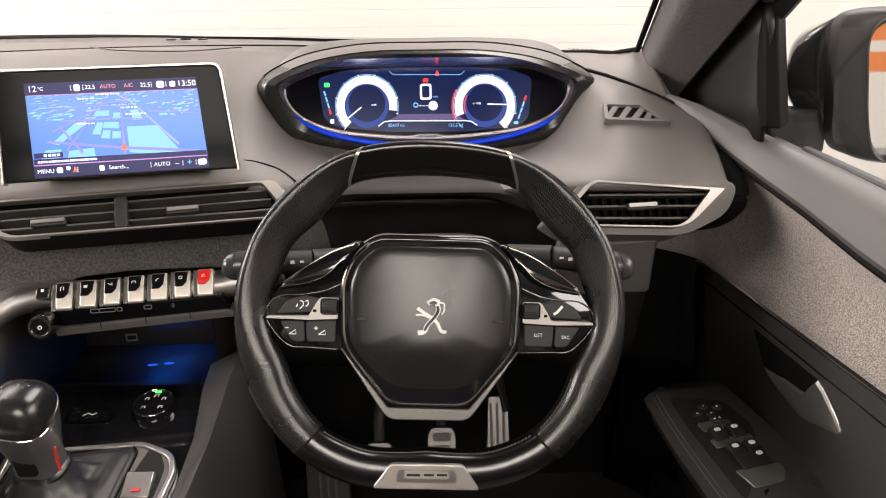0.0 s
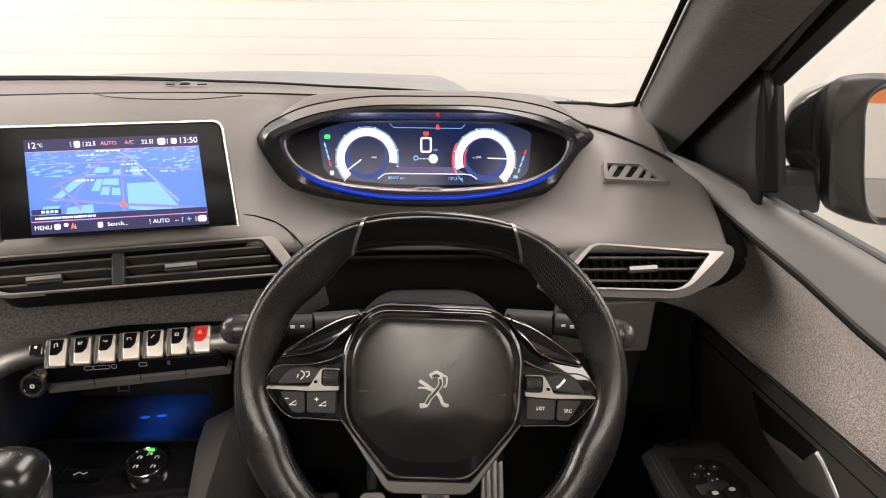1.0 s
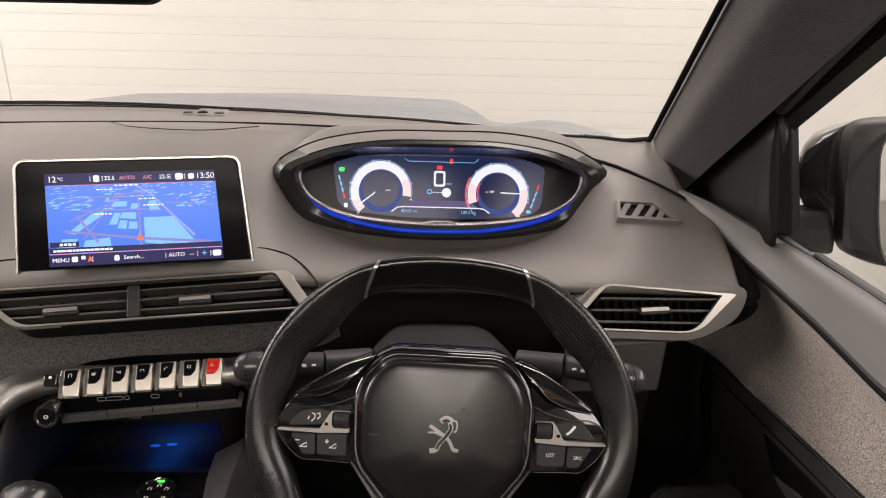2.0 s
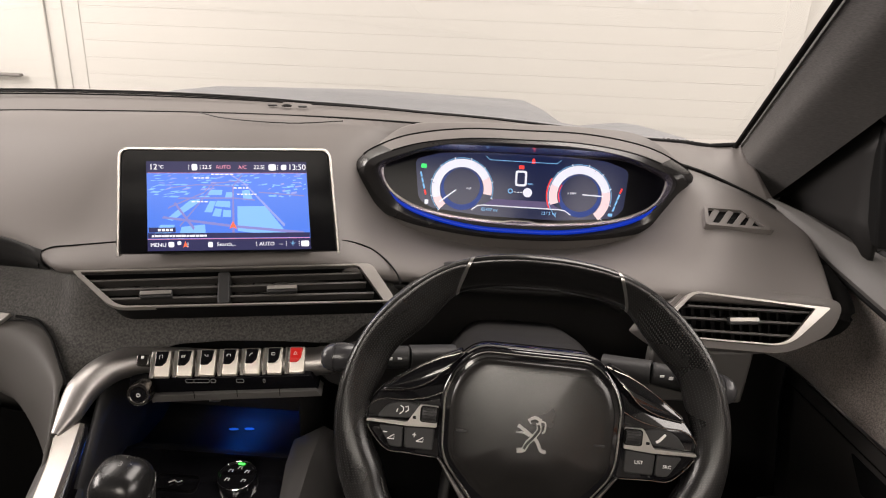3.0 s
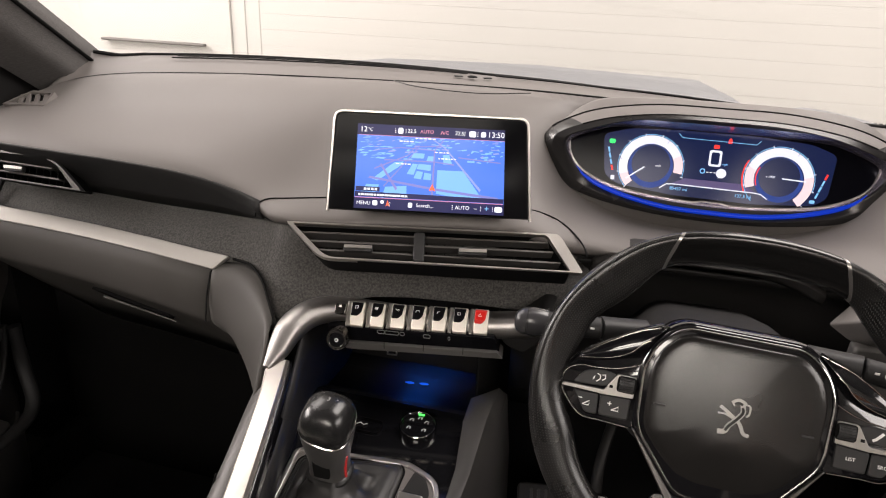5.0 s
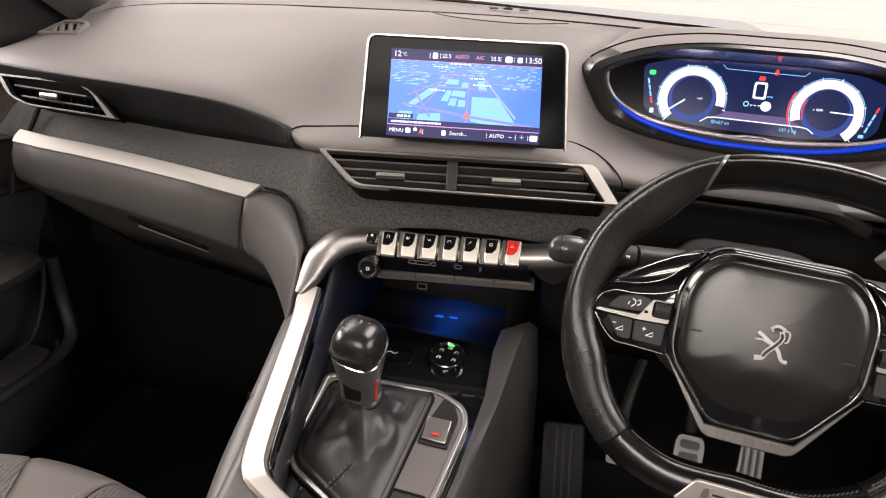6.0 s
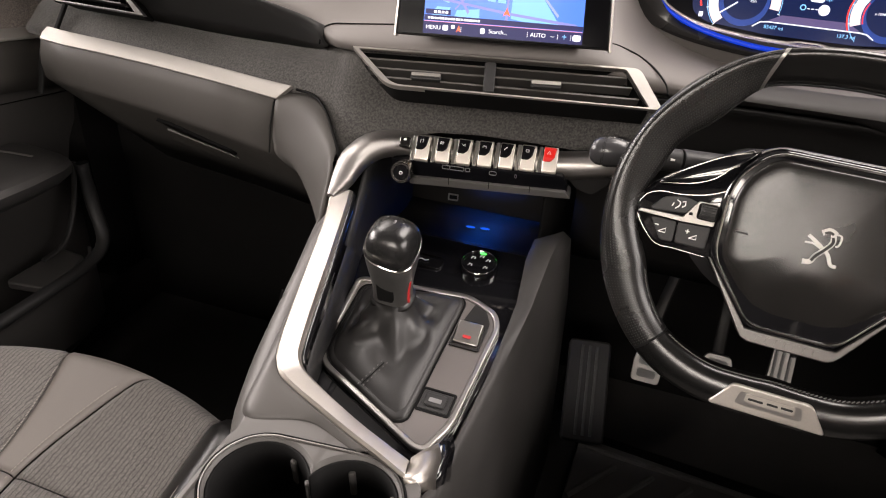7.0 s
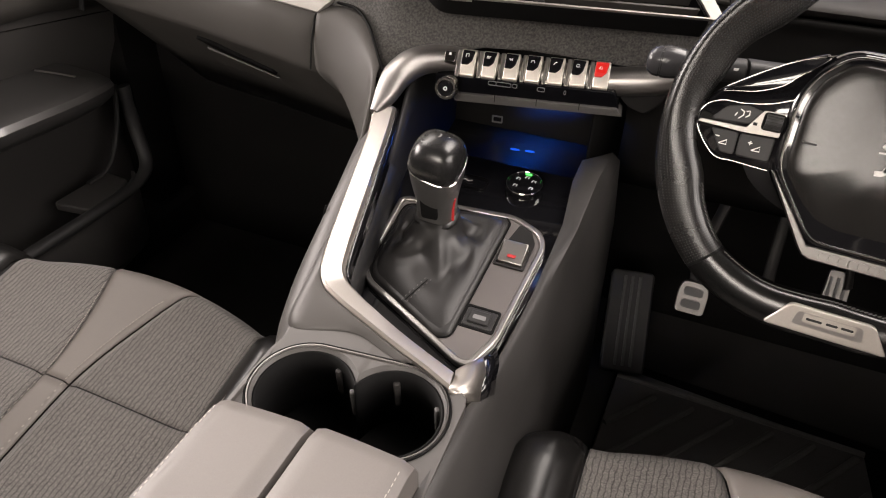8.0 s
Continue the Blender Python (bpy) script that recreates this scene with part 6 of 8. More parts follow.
def rim_section(k):
    """Half flat-faced, half round: k from 0 (round) to 1 (flat-faced grip)."""
    out = []
    for i in range(24):
        q = 2 * math.pi * i / 24
        c, sn = math.cos(q), math.sin(q)
        rx, ry = math.copysign(abs(c) ** 0.85, c), math.copysign(abs(sn) ** 0.85, sn)
        fx, fy = RIM_FLAT[i] if i < 12 else (rx, ry)
        out.append((rx + (fx - rx) * k, ry + (fy - ry) * k))
    return out


def rim_radii(a):
    """Outer and inner radius at a degrees; 90 is the top, both halves alike."""
    b = (a + 90) % 360 - 90
    b = 180 - b if b > 90 else b
    return float(np.interp(b, *zip(*RIM_OUT))), float(np.interp(b, *zip(*RIM_IN)))


def rim_smooth(a):
    """Radii averaged over a few degrees, so that the outline has no corners."""
    ws = (1, 2, 3, 2, 1)
    rs = [rim_radii(a + d) for d in (-5, -2.5, 0, 2.5, 5)]
    return [sum(w * r[i] for w, r in zip(ws, rs)) / 9 for i in (0, 1)]


def rim_point(a, x, y):
    """A point of the rim: x across from -1 to 1, y depth from -1 to 1."""
    ro, ri = rim_smooth(a)
    r = ri + (ro - ri) * (x + 1) / 2
    return Vector((r * math.cos(radians(a)), r * math.sin(radians(a)), 0.0158 * y))


def rim_piece(name, a0, a1, mat, label="", grow=1.0, n=None, s0=0.0, s1=0.0):
    n = n or max(4, int(abs(a1 - a0) / 2))
    rows = []
    for i in range(n + 1):
        a = a0 + (a1 - a0) * i / n
        flat = max(0.0, min(1.0, (math.sin(radians(a)) + 0.25) / 0.6))
        sec = rim_section(flat)
        rows.append([WM @ rim_point(a + (s0 + (s1 - s0) * i / n) * x, x * grow, y * grow) for x, y in sec])
    girth = [0.0]
    for k in range(24):
        girth.append(girth[-1] + (rows[0][(k + 1) % 24] - rows[0][k]).length)
    bm = loft(rows, True, True)
    uv = bm.loops.layers.uv.new("UVMap")
    bm.verts.index_update()
    for f in bm.faces:
        ks = [v.index % 24 for v in f.verts]
        wrap = max(ks) - min(ks) > 12 and len(ks) == 4
        for lp in f.loops:
            k = lp.vert.index % 24
            row_a = a0 + (a1 - a0) * (lp.vert.index // 24) / n
            lp[uv].uv = (row_a * 0.0027, girth[24 if wrap and k == 0 else k])
    return part(name, bm, mat, wheel, label, sharp=50)


rim_piece("rim_top", 62.6, 117.4, TOPRIM, "smooth black leather top of the rim", s0=5, s1=-5)
rim_piece("rim_grip", 118.6, 226, PERF, "perforated black leather grip", s0=-5)
rim_piece("rim_grip", -46, 61.4, PERF, "perforated black leather grip", s1=5)
rim_piece("rim_bottom", 226.8, 313.2, TOPRIM, "smooth black leather lower rim")
for a, s in ((62.0, 5), (118.0, -5)):
    rim_piece("chrome_insert", a - 0.62, a + 0.62, SATIN, "satin chrome insert", 1.012, 3, s, s)
for a in (226.4, 313.6):
    rim_piece("rim_joint", a - 0.4, a + 0.4, BLACK, "", 0.994, 2)
# stitching on the inner edge
rnd = random.Random(3)
for a0, a1 in ((228, 312), (-44, -22), (202, 224)):
    n = int(abs(a1 - a0) / 1.5)
    for i in range(n):
        a = a0 + (a1 - a0) * (i + 0.5) / n
        c = rim_point(a, -0.93, 0.52)
        M = WM @ Matrix.Translation(c) @ Matrix.Rotation(radians(a + 90) + 0.35, 4, "Z")
        part("stitch", box((0, 0, 0), (0.0030, 0.0008, 0.0008), M), LEDGE, wheel, smooth=False)

# lower silver plate with its badge
PL = WM @ Matrix.Translation((0, -0.139, 0.0158)) @ Matrix.Rotation(radians(6), 4, "X")
plate_poly = round_poly([(-0.048, -0.0115), (0.048, -0.0115), (0.032, 0.0115), (-0.032, 0.0115)], 0.004)
part("rim_plate", prism(plate_poly, -0.018, 0.0012, PL), BRUSHED, wheel, "brushed silver plate at the foot of the rim", bevel=0.0025, seg=3)
part("plate_recess", prism(round_poly([(-0.027, -0.005), (0.027, -0.005), (0.025, 0.007), (-0.025, 0.007)], 0.003), 0.0012, 0.0016, PL), SATIN, wheel)
badge = part("plate_badge", prism(round_rect(0.04, 0.0075, 0.002, cy=0.0025), 0.0016, 0.0022, PL), BRUSHED, wheel, "satin badge with dark bars")
for u, w in ((-0.0115, 0.0135), (0.002, 0.010), (0.0135, 0.0105)):
    part("badge_bar", prism(round_rect(w * 0.9, 0.0020, 0.0009, cx=u, cy=0.0025 + 0.02 * u), 0.0022, 0.0027, PL), HARD, badge)

# hub: airbag cover in a chrome-edged octagon
def mirror_poly(half):
    return half + [(-u, v) for u, v in half[::-1]]


pad_out = mirror_poly([(0.0365, -0.0795), (0.079, -0.026), (0.081, 0.030), (0.073, 0.052), (0.052, 0.072)])
pad_out = round_poly(pad_out, 0.014, 5)


def ring_rows(poly_w):
    return [[WM @ Vector((u, v, w)) for u, v in poly] for poly, w in poly_w]


part("hub_shell", loft(ring_rows([(inset(pad_out, -0.003), -0.03), (inset(pad_out, -0.003), 0.006), (inset(pad_out, 0.001), 0.011), (inset(pad_out, 0.004), 0.012)]), True, True), PIANO, wheel, "gloss black hub surround", sharp=60)
part("chrome_ring", sweep([WM @ Vector((u, v, 0.0125)) for u, v in inset(pad_out, 0.0035)], oval(0.0012, 0.001, 8), closed=True, up=WM.to_3x3() @ Vector((0, 0, 1))), BRIGHT, wheel, "thin chrome hub ring")
i1 = inset(pad_out, 0.0065)


def pad_rise(u, v):
    """Height of the cover over the wheel's plane: a dome above, a facet that falls away below."""
    h = 0.0200 - 0.0060 * (u / 0.075) ** 2 - 0.0018 * (max(0.0, v + 0.005) / 0.07) ** 2
    q = max(0.0, -0.026 - v)
    return h - 0.20 * q - 0.5 * q * q * (1 if q < 0.02 else 0.6)


rows = [[WM @ Vector((u, v, w)) for u, v in poly] for poly, w in ((i1, 0.006),)]
for k, drop in ((0.992, 0.0045), (0.975, 0.0022), (0.95, 0.0007), (0.9, 0.0), (0.82, 0.0), (0.72, 0.0), (0.6, 0.0), (0.48, 0.0), (0.36, 0.0), (0.24, 0.0), (0.12, 0.0), (0.02, 0.0)):
    rows.append([WM @ Vector((u * k, v * k, pad_rise(u * k, v * k) - drop)) for u, v in i1])
part("airbag_cover", loft(rows, True, True), PADMAT, wheel, "grained black airbag cover", sharp=60)
for sx in (-1, 1):
    part("cover_mark", prism(round_rect(0.010, 0.0016, 0.0007, cx=sx * 0.060, cy=-0.001), 0.0150, 0.0170, WM), HARD, wheel)
part("cover_mark", prism(round_rect(0.024, 0.004, 0.001, cy=-0.062), 0.0085, 0.0118, WM), DARK, wheel)
# bright lower lip with a row of raised bars
part("hub_lip", prism([(-0.0795, -0.028), (-0.0765, -0.0285), (-0.0360, -0.0790), (0.0360, -0.0790), (0.0765, -0.0285), (0.0795, -0.028), (0.0415, -0.0830), (0.037, -0.0880), (0.031, -0.0905), (-0.031, -0.0905), (-0.037, -0.0880), (-0.0415, -0.0830)], 0.004, 0.0125, WM), LIPMETAL, wheel, "satin lower lip of the hub", bevel=0.0015)
for i in range(7):
    part("raised_bar", prism(round_rect(0.0050, 0.0052, 0.001, cx=-0.0225 + 0.0075 * i, cy=-0.0850), 0.0125, 0.0134, WM), LIPMETAL, wheel)
# emblem: plain bright shapes
EM = at(WM, 0.001, 0.001, 0.0196)
emblem = part("emblem", stroke([(p.x, p.y) for p in smooth_path([(0.0048, 0.0135, 0), (0.0056, 0.0065, 0), (0.0015, 0.0, 0), (-0.0035, -0.006, 0), (-0.0062, -0.0115, 0), (-0.0118, -0.0128, 0)], 4)], 0.0040, 0, 0.0012, EM), SILVER, wheel, "bright silver emblem", smooth=False)
for pts, w in (([(0.0048, 0.0110), (0.0056, 0.0065), (0.0015, 0.0), (-0.0035, -0.006), (-0.0060, -0.0108)], 0.0022), ([(-0.0020, 0.0130), (0.0015, 0.0145), (0.0045, 0.0132)], 0.0020)):
    part("emblem_core", stroke([(p.x, p.y) for p in smooth_path([(u, v, 0) for u, v in pts], 4)], w, 0.0012, 0.0017, EM), DARK, emblem, "dark core of the emblem", smooth=False)
for pts, w in (([(-0.0125, 0.0088), (-0.004, 0.0035), (0.0045, -0.003), (0.0085, -0.0105), (0.0132, -0.0118)], 0.0028), ([(-0.0035, 0.0128), (0.0015, 0.0158), (0.0068, 0.0138)], 0.0042), ([(0.007, 0.0140), (0.0108, 0.0128), (0.0106, 0.006), (0.0085, 0.004)], 0.0013), ([(-0.0138, 0.0028), (-0.008, 0.003), (-0.002, 0.0005)], 0.0013)):
    part("emblem_stroke", stroke([(p.x, p.y) for p in smooth_path([(u, v, 0) for u, v in pts], 4)], w, 0, 0.0013, EM), SILVER, emblem, smooth=False)

# spokes with their switches
for sx in (-1, 1):
    S = WM @ Matrix.Diagonal((sx, 1, 1, 1))
    spoke = round_poly([(0.07, -0.030), (0.127, -0.0285), (0.1475, -0.006), (0.1465, 0.011), (0.134, 0.028), (0.0875, 0.0580), (0.066, 0.068)], [0.002, 0.012, 0.008, 0.008, 0.015, 0.02, 0.002], 5)
    rows = [[S @ Vector((u, v, w + 0.004 * (1 if u < 0.1 else 0))) for u, v in poly] for poly, w in ((inset(spoke, -0.001), -0.012), (spoke, 0.003), (inset(spoke, 0.0025), 0.0052))]
    bm = loft(rows, True, True)
    sp = part("spoke", bm, PIANO, wheel, "gloss black spoke", sharp=50)
    # chrome edge under the upper slope
    part("spoke_edge", sweep([S @ Vector((u, v, w)) for u, v, w in smooth_path([(0.078, 0.030, 0.0095), (0.095, 0.0225, 0.0085), (0.115, 0.0185, 0.0075), (0.132, 0.0175, 0.006), (0.1440, 0.010, 0.0052), (0.1458, -0.005, 0.0052), (0.127, -0.0265, 0.005), (0.108, -0.0285, 0.005), (0.082, -0.0295, 0.006)], 4)], oval(0.0006, 0.0006, 6), up=WM.to_3x3() @ Vector((0, 0, 1))), DARKCHROME, sp)
    upper_edge = smooth_path([(0.062, 0.0668, 0.007), (0.070, 0.0640, 0.0085), (0.0875, 0.0576, 0.0095), (0.1097, 0.0445, 0.0090), (0.1317, 0.0290, 0.0065)], 4)
    lower_edge = smooth_path([(0.0760, 0.0520, 0.0125), (0.0822, 0.0477, 0.0128), (0.0920, 0.0374, 0.0120), (0.1093, 0.0295, 0.0105), (0.1341, 0.0249, 0.0072)], 4)
    blade = []
    for a, b in zip(upper_edge, lower_edge):
        blade.append([S @ (a + Vector((0, 0, -0.006)))] + [S @ (a.lerp(b, q) + Vector((0, 0, 0.0016 * math.sin(math.pi * q)))) for q in (0, 0.25, 0.5, 0.75, 1)] + [S @ (b + Vector((0, -0.002, -0.006)))])
    part("spoke_blade", loft(blade), PIANO, sp, "gloss black blade of the spoke", thick=0.001)
    for line in (upper_edge, lower_edge):
        part("blade_edge", sweep([S @ (q + Vector((0, 0, 0.0004))) for q in line], oval(0.0006, 0.0006, 6), up=WM.to_3x3() @ Vector((0, 0, 1))), DARKCHROME, sp)
    # button panel
    up_btn = round_poly([(0.137, 0.001), (0.106, 0.003), (0.097, 0.015), (0.112, 0.018), (0.127, 0.014)], 0.004)
    part("button", prism(up_btn, 0.004, 0.0095, S), HARD, sp, bevel=0.0012)
    lo1 = round_poly([(0.134, -0.005), (0.112, -0.0045), (0.111, -0.0235), (0.122, -0.0235)], 0.003)
    lo2 = round_poly([(0.1105, -0.0045), (0.0835, -0.003), (0.0835, -0.0235), (0.1095, -0.0235)], 0.003)
    part("button", prism(lo1, 0.004, 0.0092, S), HARD, sp, bevel=0.0012)
    part("button", prism(lo2, 0.004, 0.0095, S), HARD, sp, bevel=0.0012)
    bar = round_poly([(0.146, -0.003), (0.144, 0.0), (0.108, 0.0005), (0.1005, 0.013), (0.098, 0.0165), (0.082, 0.0165), (0.082, -0.0025), (0.108, -0.004)], 0.0015)
    part("silver_bar", prism(bar, 0.006, 0.0108, S), BARMETAL, sp, "brushed silver switch bar", bevel=0.001)
    part("roller_well", prism(round_rect(0.0165, 0.0145, 0.003, cx=0.0895, cy=0.0085), 0.0108, 0.0112, S), BLACK, sp)
    part("roller", loft([[S @ Vector((u, 0.0085 + 0.0062 * math.cos(math.pi * q / 8), 0.0105 + 0.0045 * math.sin(math.pi * q / 8))) for q in range(9)] for u in (0.0832, 0.0958)]), HARD, sp, thick=0.001)
    for q in range(1, 8):
        y, z = 0.0085 + 0.0064 * math.cos(math.pi * q / 8), 0.0106 + 0.0047 * math.sin(math.pi * q / 8)
        part("roller_rib", box((0.0895, y, z), (0.012, 0.0006, 0.0006), S), DARK, sp, smooth=False)
    part("indicator", box((0.1025, 0.0045, 0.0112), (0.003, 0.0025, 0.0006), S), BLACK, sp, smooth=False)
B = WM
spL = [o for o in wheel.children if o.name.startswith("spoke")][0]
spR = [o for o in wheel.children if o.name.startswith("spoke")][1]
for pts in ([(-0.116, 0.006), (-0.113, 0.009), (-0.113, 0.012), (-0.116, 0.0135)], [(-0.1115, 0.0125), (-0.109, 0.0135), (-0.1085, 0.010), (-0.111, 0.008)], [(-0.119, 0.0075), (-0.118, 0.0105)]):
    part("icon", stroke(pts, 0.0009, 0.0095, 0.0099, B), ICON, spL, smooth=False)
for u0 in (-0.125, -0.099):
    part("icon", stroke([(u0, -0.0165), (u0 + 0.006, -0.0165), (u0 + 0.006, -0.0125), (u0, -0.0165)], 0.0008, 0.0095, 0.0099, B), ICON, spL, smooth=False)
    part("icon", stroke([(u0 - 0.004, -0.011), (u0 - 0.0005, -0.011)], 0.0008, 0.0095, 0.0099, B), ICON, spL, smooth=False)
part("icon", stroke([(-0.1012, -0.0128), (-0.1012, -0.0092)], 0.0008, 0.0095, 0.0099, B), ICON, spL, smooth=False)
part("icon", stroke([(0.110, 0.006), (0.1125, 0.0075), (0.116, 0.0115), (0.1175, 0.0135)], 0.0022, 0.0095, 0.0099, B), ICON, spR, smooth=False)
lettering("button_text", "LIST", 0.0042, at(B, 0.0965, -0.013, 0.0096), ICON, spR)
lettering("button_text", "SRC", 0.0042, at(B, 0.121, -0.0145, 0.0093), ICON, spR)

# ---- column and stalks ----
column = thing("steering_column", (0, 0.72, 0.97), "black steering column shroud", "steering column")
CM = axes((-0.003, 0.6165, 0.994), (1, 0, 0), (0, 0.371, 0.929))
rows = []
for w, hw, top, bot in ((-0.03, 0.07, 0.052, -0.05), (-0.05, 0.082, 0.062, -0.06), (-0.09, 0.09, 0.072, -0.068), (-0.15, 0.092, 0.078, -0.07), (-0.22, 0.09, 0.08, -0.07), (-0.30, 0.088, 0.08, -0.07)):
    rows.append([CM @ Vector((u, v, w)) for u, v in round_poly([(-hw, bot * 0.6), (-hw * 0.6, bot), (hw * 0.6, bot), (hw, bot * 0.6), (hw, top * 0.5), (hw * 0.62, top), (-hw * 0.62, top), (-hw, top * 0.5)], 0.02, 4)])
part("shroud", loft(rows, True, True), DARK, column, "dark grey column shroud", sharp=60)
part("shroud_gap", sweep([CM @ Vector((u, -0.002, -0.06)) for u in (-0.09, 0.09)], oval(0.001, 0.001, 6)), BLACK, column)


def stalk(sx, x1, label):
    st = thing("column_stalk", (sx * 0.12, 0.68, 1.01), label, "stalk", group="column stalks")
    A = Vector((sx * 0.075, 0.715, 1.012))
    Bp = Vector((sx * 0.12, 0.70, 1.016))
    C = Vector((sx * x1, 0.688, 1.017 if sx < 0 else 1.008))
    d = (C - Bp).normalized()
    part("arm", sweep([A, A.lerp(Bp, 0.5), Bp], oval(0.012, 0.011, 14, 3)), HARD, st)
    part("barrel", sweep([Bp, C - d * 0.024], oval(0.0125, 0.012, 18), scale=lambda t: 0.92 + 0.08 * t), HARD, st, bevel=0.002)
    prof = ((-0.006, 0.88), (0.0, 0.98), (0.008, 1.04), (0.0125, 1.02), (0.013, 0.95), (0.0142, 0.95), (0.0146, 1.0), (0.020, 0.93), (0.0245, 0.74), (0.027, 0.46), (0.0278, 0.08))
    rows = [[C - d * 0.024 + d * h + Vector((0, 0.0135 * k * math.cos(2 * math.pi * i / 20), 0.0145 * k * math.sin(2 * math.pi * i / 20))) for i in range(20)] for h, k in prof]
    part("end_cap", loft(rows, True, True), material("stalk_grey", (0.035, 0.035, 0.037), 0.26, vary=0.1), st, "grey rounded stalk end")
    for i in range(5):
        p = Bp.lerp(C, 0.10 + 0.11 * i) + Vector((0, -0.0122, 0.005))
        part("icon", box((0, 0, 0), (0.004, 0.0006, 0.002 + 0.0012 * (i % 2)), Matrix.Translation(p)), ICON, st, smooth=False)
    return st


stalk(-1, 0.203, "black wiper stalk with a rounded grey end")
stalk(1, 0.196, "black light stalk with printed ring")

# ---- switch bar with toggles ----
bar = thing("switch_bar", (-0.34, 0.77, 0.95), "satin chrome switch bar with piano-key toggles", "switch panel")
KD = Vector((0.168, 0.022, 0.0)).normalized()
K0 = Vector((-0.4298, 0.7482, 0.9375))
KU = Vector((-0.03, 0.25, 0.29)).normalized()
KM = axes(K0, KD, KU)
# satin tube: from the far right end, behind the keys, round the bend into the console rail
tube_pts = [(-0.178, 0.806, 0.961), (-0.200, 0.801, 0.956), (-0.225, 0.797, 0.952), (-0.26, 0.793, 0.948), (-0.34, 0.786, 0.944), (-0.40, 0.780, 0.946), (-0.435, 0.771, 0.950), (-0.457, 0.755, 0.952), (-0.470, 0.735, 0.950), (-0.478, 0.713, 0.942), (-0.4815, 0.690, 0.9270), (-0.4838, 0.665, 0.9172)]
tp = smooth_path(tube_pts, 5)
part("tube", sweep(tp, oval(0.0182, 0.0152, 20, 2.4), scale=lambda t: float(np.interp(11 * t, (0, 1.3, 8, 9, 10, 11), (0.92, 1.0, 1.0, 0.94, 0.72, 0.24)))), material("tube_satin", (0.36, 0.345, 0.33), 0.42, metal=1.0, vary=0.06, coarse=20, grain=400), bar, "satin chrome tube", sharp=60)
part("end_cheek", prism(round_poly([(-0.252, 0.944), (-0.226, 0.920), (-0.207, 0.9145), (-0.190, 0.931), (-0.176, 0.970), (-0.190, 0.975), (-0.215, 0.955)], 0.006), -0.87, -0.798, axes((0, 0, 0), (1, 0, 0), (0, 0, 1))), DARK, bar, "black end bracket of the switch bar", bevel=0.003)
pitch = 0.02507
for i in range(7):
    M = KM @ Matrix.Translation((pitch * i + 0.0236, -0.003 + 0.0008 * i, 0.0))
    key = part("toggle_key", loft([[M @ Vector((u, v, w)) for v, w in ((0.003, -0.010), (0.0035, 0.0080), (0.0055, 0.0100), (0.016, 0.0112), (0.0335, 0.0118), (0.0350, 0.0105), (0.0352, -0.01))] for u in (-0.0083, 0.0083)], True, True), ALU, bar, "brushed toggle key", bevel=0.0009)
    part("key_cap", prism(round_poly([(-0.0080, 0.0165), (0.0, 0.0165), (0.0046, 0.0215), (0.0064, 0.0335), (-0.0080, 0.0335)], 0.0016), 0.0095, 0.0124 if i < 6 else 0.0127, M), RED if i == 6 else PIANO, key, "red hazard key cap" if i == 6 else "gloss black key cap", bevel=0.0005)
    part("key_side", box((-0.0118, 0.0195, 0.0015), (0.0052, 0.032, 0.012), M), SATIN, bar, bevel=0.0012)
    shapes = (([(-0.002, -0.003), (-0.002, 0.003), (0.0025, 0.0035), (0.0025, -0.002)],), ([(-0.003, -0.002), (-0.003, 0.002), (-0.001, 0.002), (-0.001, -0.002)], [(0.001, -0.002), (0.001, 0.002), (0.003, 0.002)]), ([(-0.003, 0.002), (0.0, -0.001), (0.003, 0.002), (0.003, -0.002)],), ([(-0.003, -0.002), (-0.0025, 0.0015), (0.0025, 0.0015), (0.003, -0.002)],), ([(-0.0025, -0.0025), (-0.0015, 0.0), (0.0005, 0.002), (0.0025, 0.0025)],), ([(-0.0025, -0.002), (-0.0025, 0.002), (0.0025, 0.002), (0.0025, -0.002), (-0.0025, -0.002)],), ([(-0.003, -0.002), (0.0, 0.003), (0.003, -0.002), (-0.003, -0.002)],))[i]
    for sh in shapes:
        part("icon", stroke([(x * 0.68 - 0.002, y * 0.68 + 0.0268) for x, y in sh], 0.0006, 0.0124, 0.0131, M), ICON, key, smooth=False)
part("hazard_glow", prism(round_rect(0.011, 0.010, 0.002, cx=pitch * 6 + 0.0224, cy=0.0280), 0.0127, 0.0129, KM), glowing("hazard_red", (1.0, 0.03, 0.02), 0.45), bar, "lit red hazard symbol")
lock = part("lock_key", prism(round_rect(0.0135, 0.0125, 0.002, cx=0.0015, cy=0.0205), -0.006, 0.0125, KM), DARKCHROME, bar, bevel=0.001)
part("icon", prism(round_rect(0.003, 0.003, 0.0005, cx=0.0015, cy=0.0235), 0.0125, 0.0129, KM), ICON, lock, smooth=False)

climate = thing("climate_panel", (-0.33, 0.77, 0.92), "gloss black climate strip with a rotary knob", "control panel")
CP = axes((-0.43, 0.745, 0.919), KD, (0.0, -0.05, 1))
part("panel", prism(round_poly([(-0.012, 0.0), (0.20, 0.006), (0.192, 0.0275), (-0.012, 0.0225)], 0.003), -0.03, 0.0, CP), SCREENGLASS, climate, "gloss black strip", bevel=0.001)
part("lower_strip", prism(round_poly([(0.012, -0.005), (0.204, 0.003), (0.197, 0.0105), (0.012, 0.004)], 0.0015), -0.02, 0.006, CP), LEDGE, climate, "grey touch bar under the strip", bevel=0.0015)
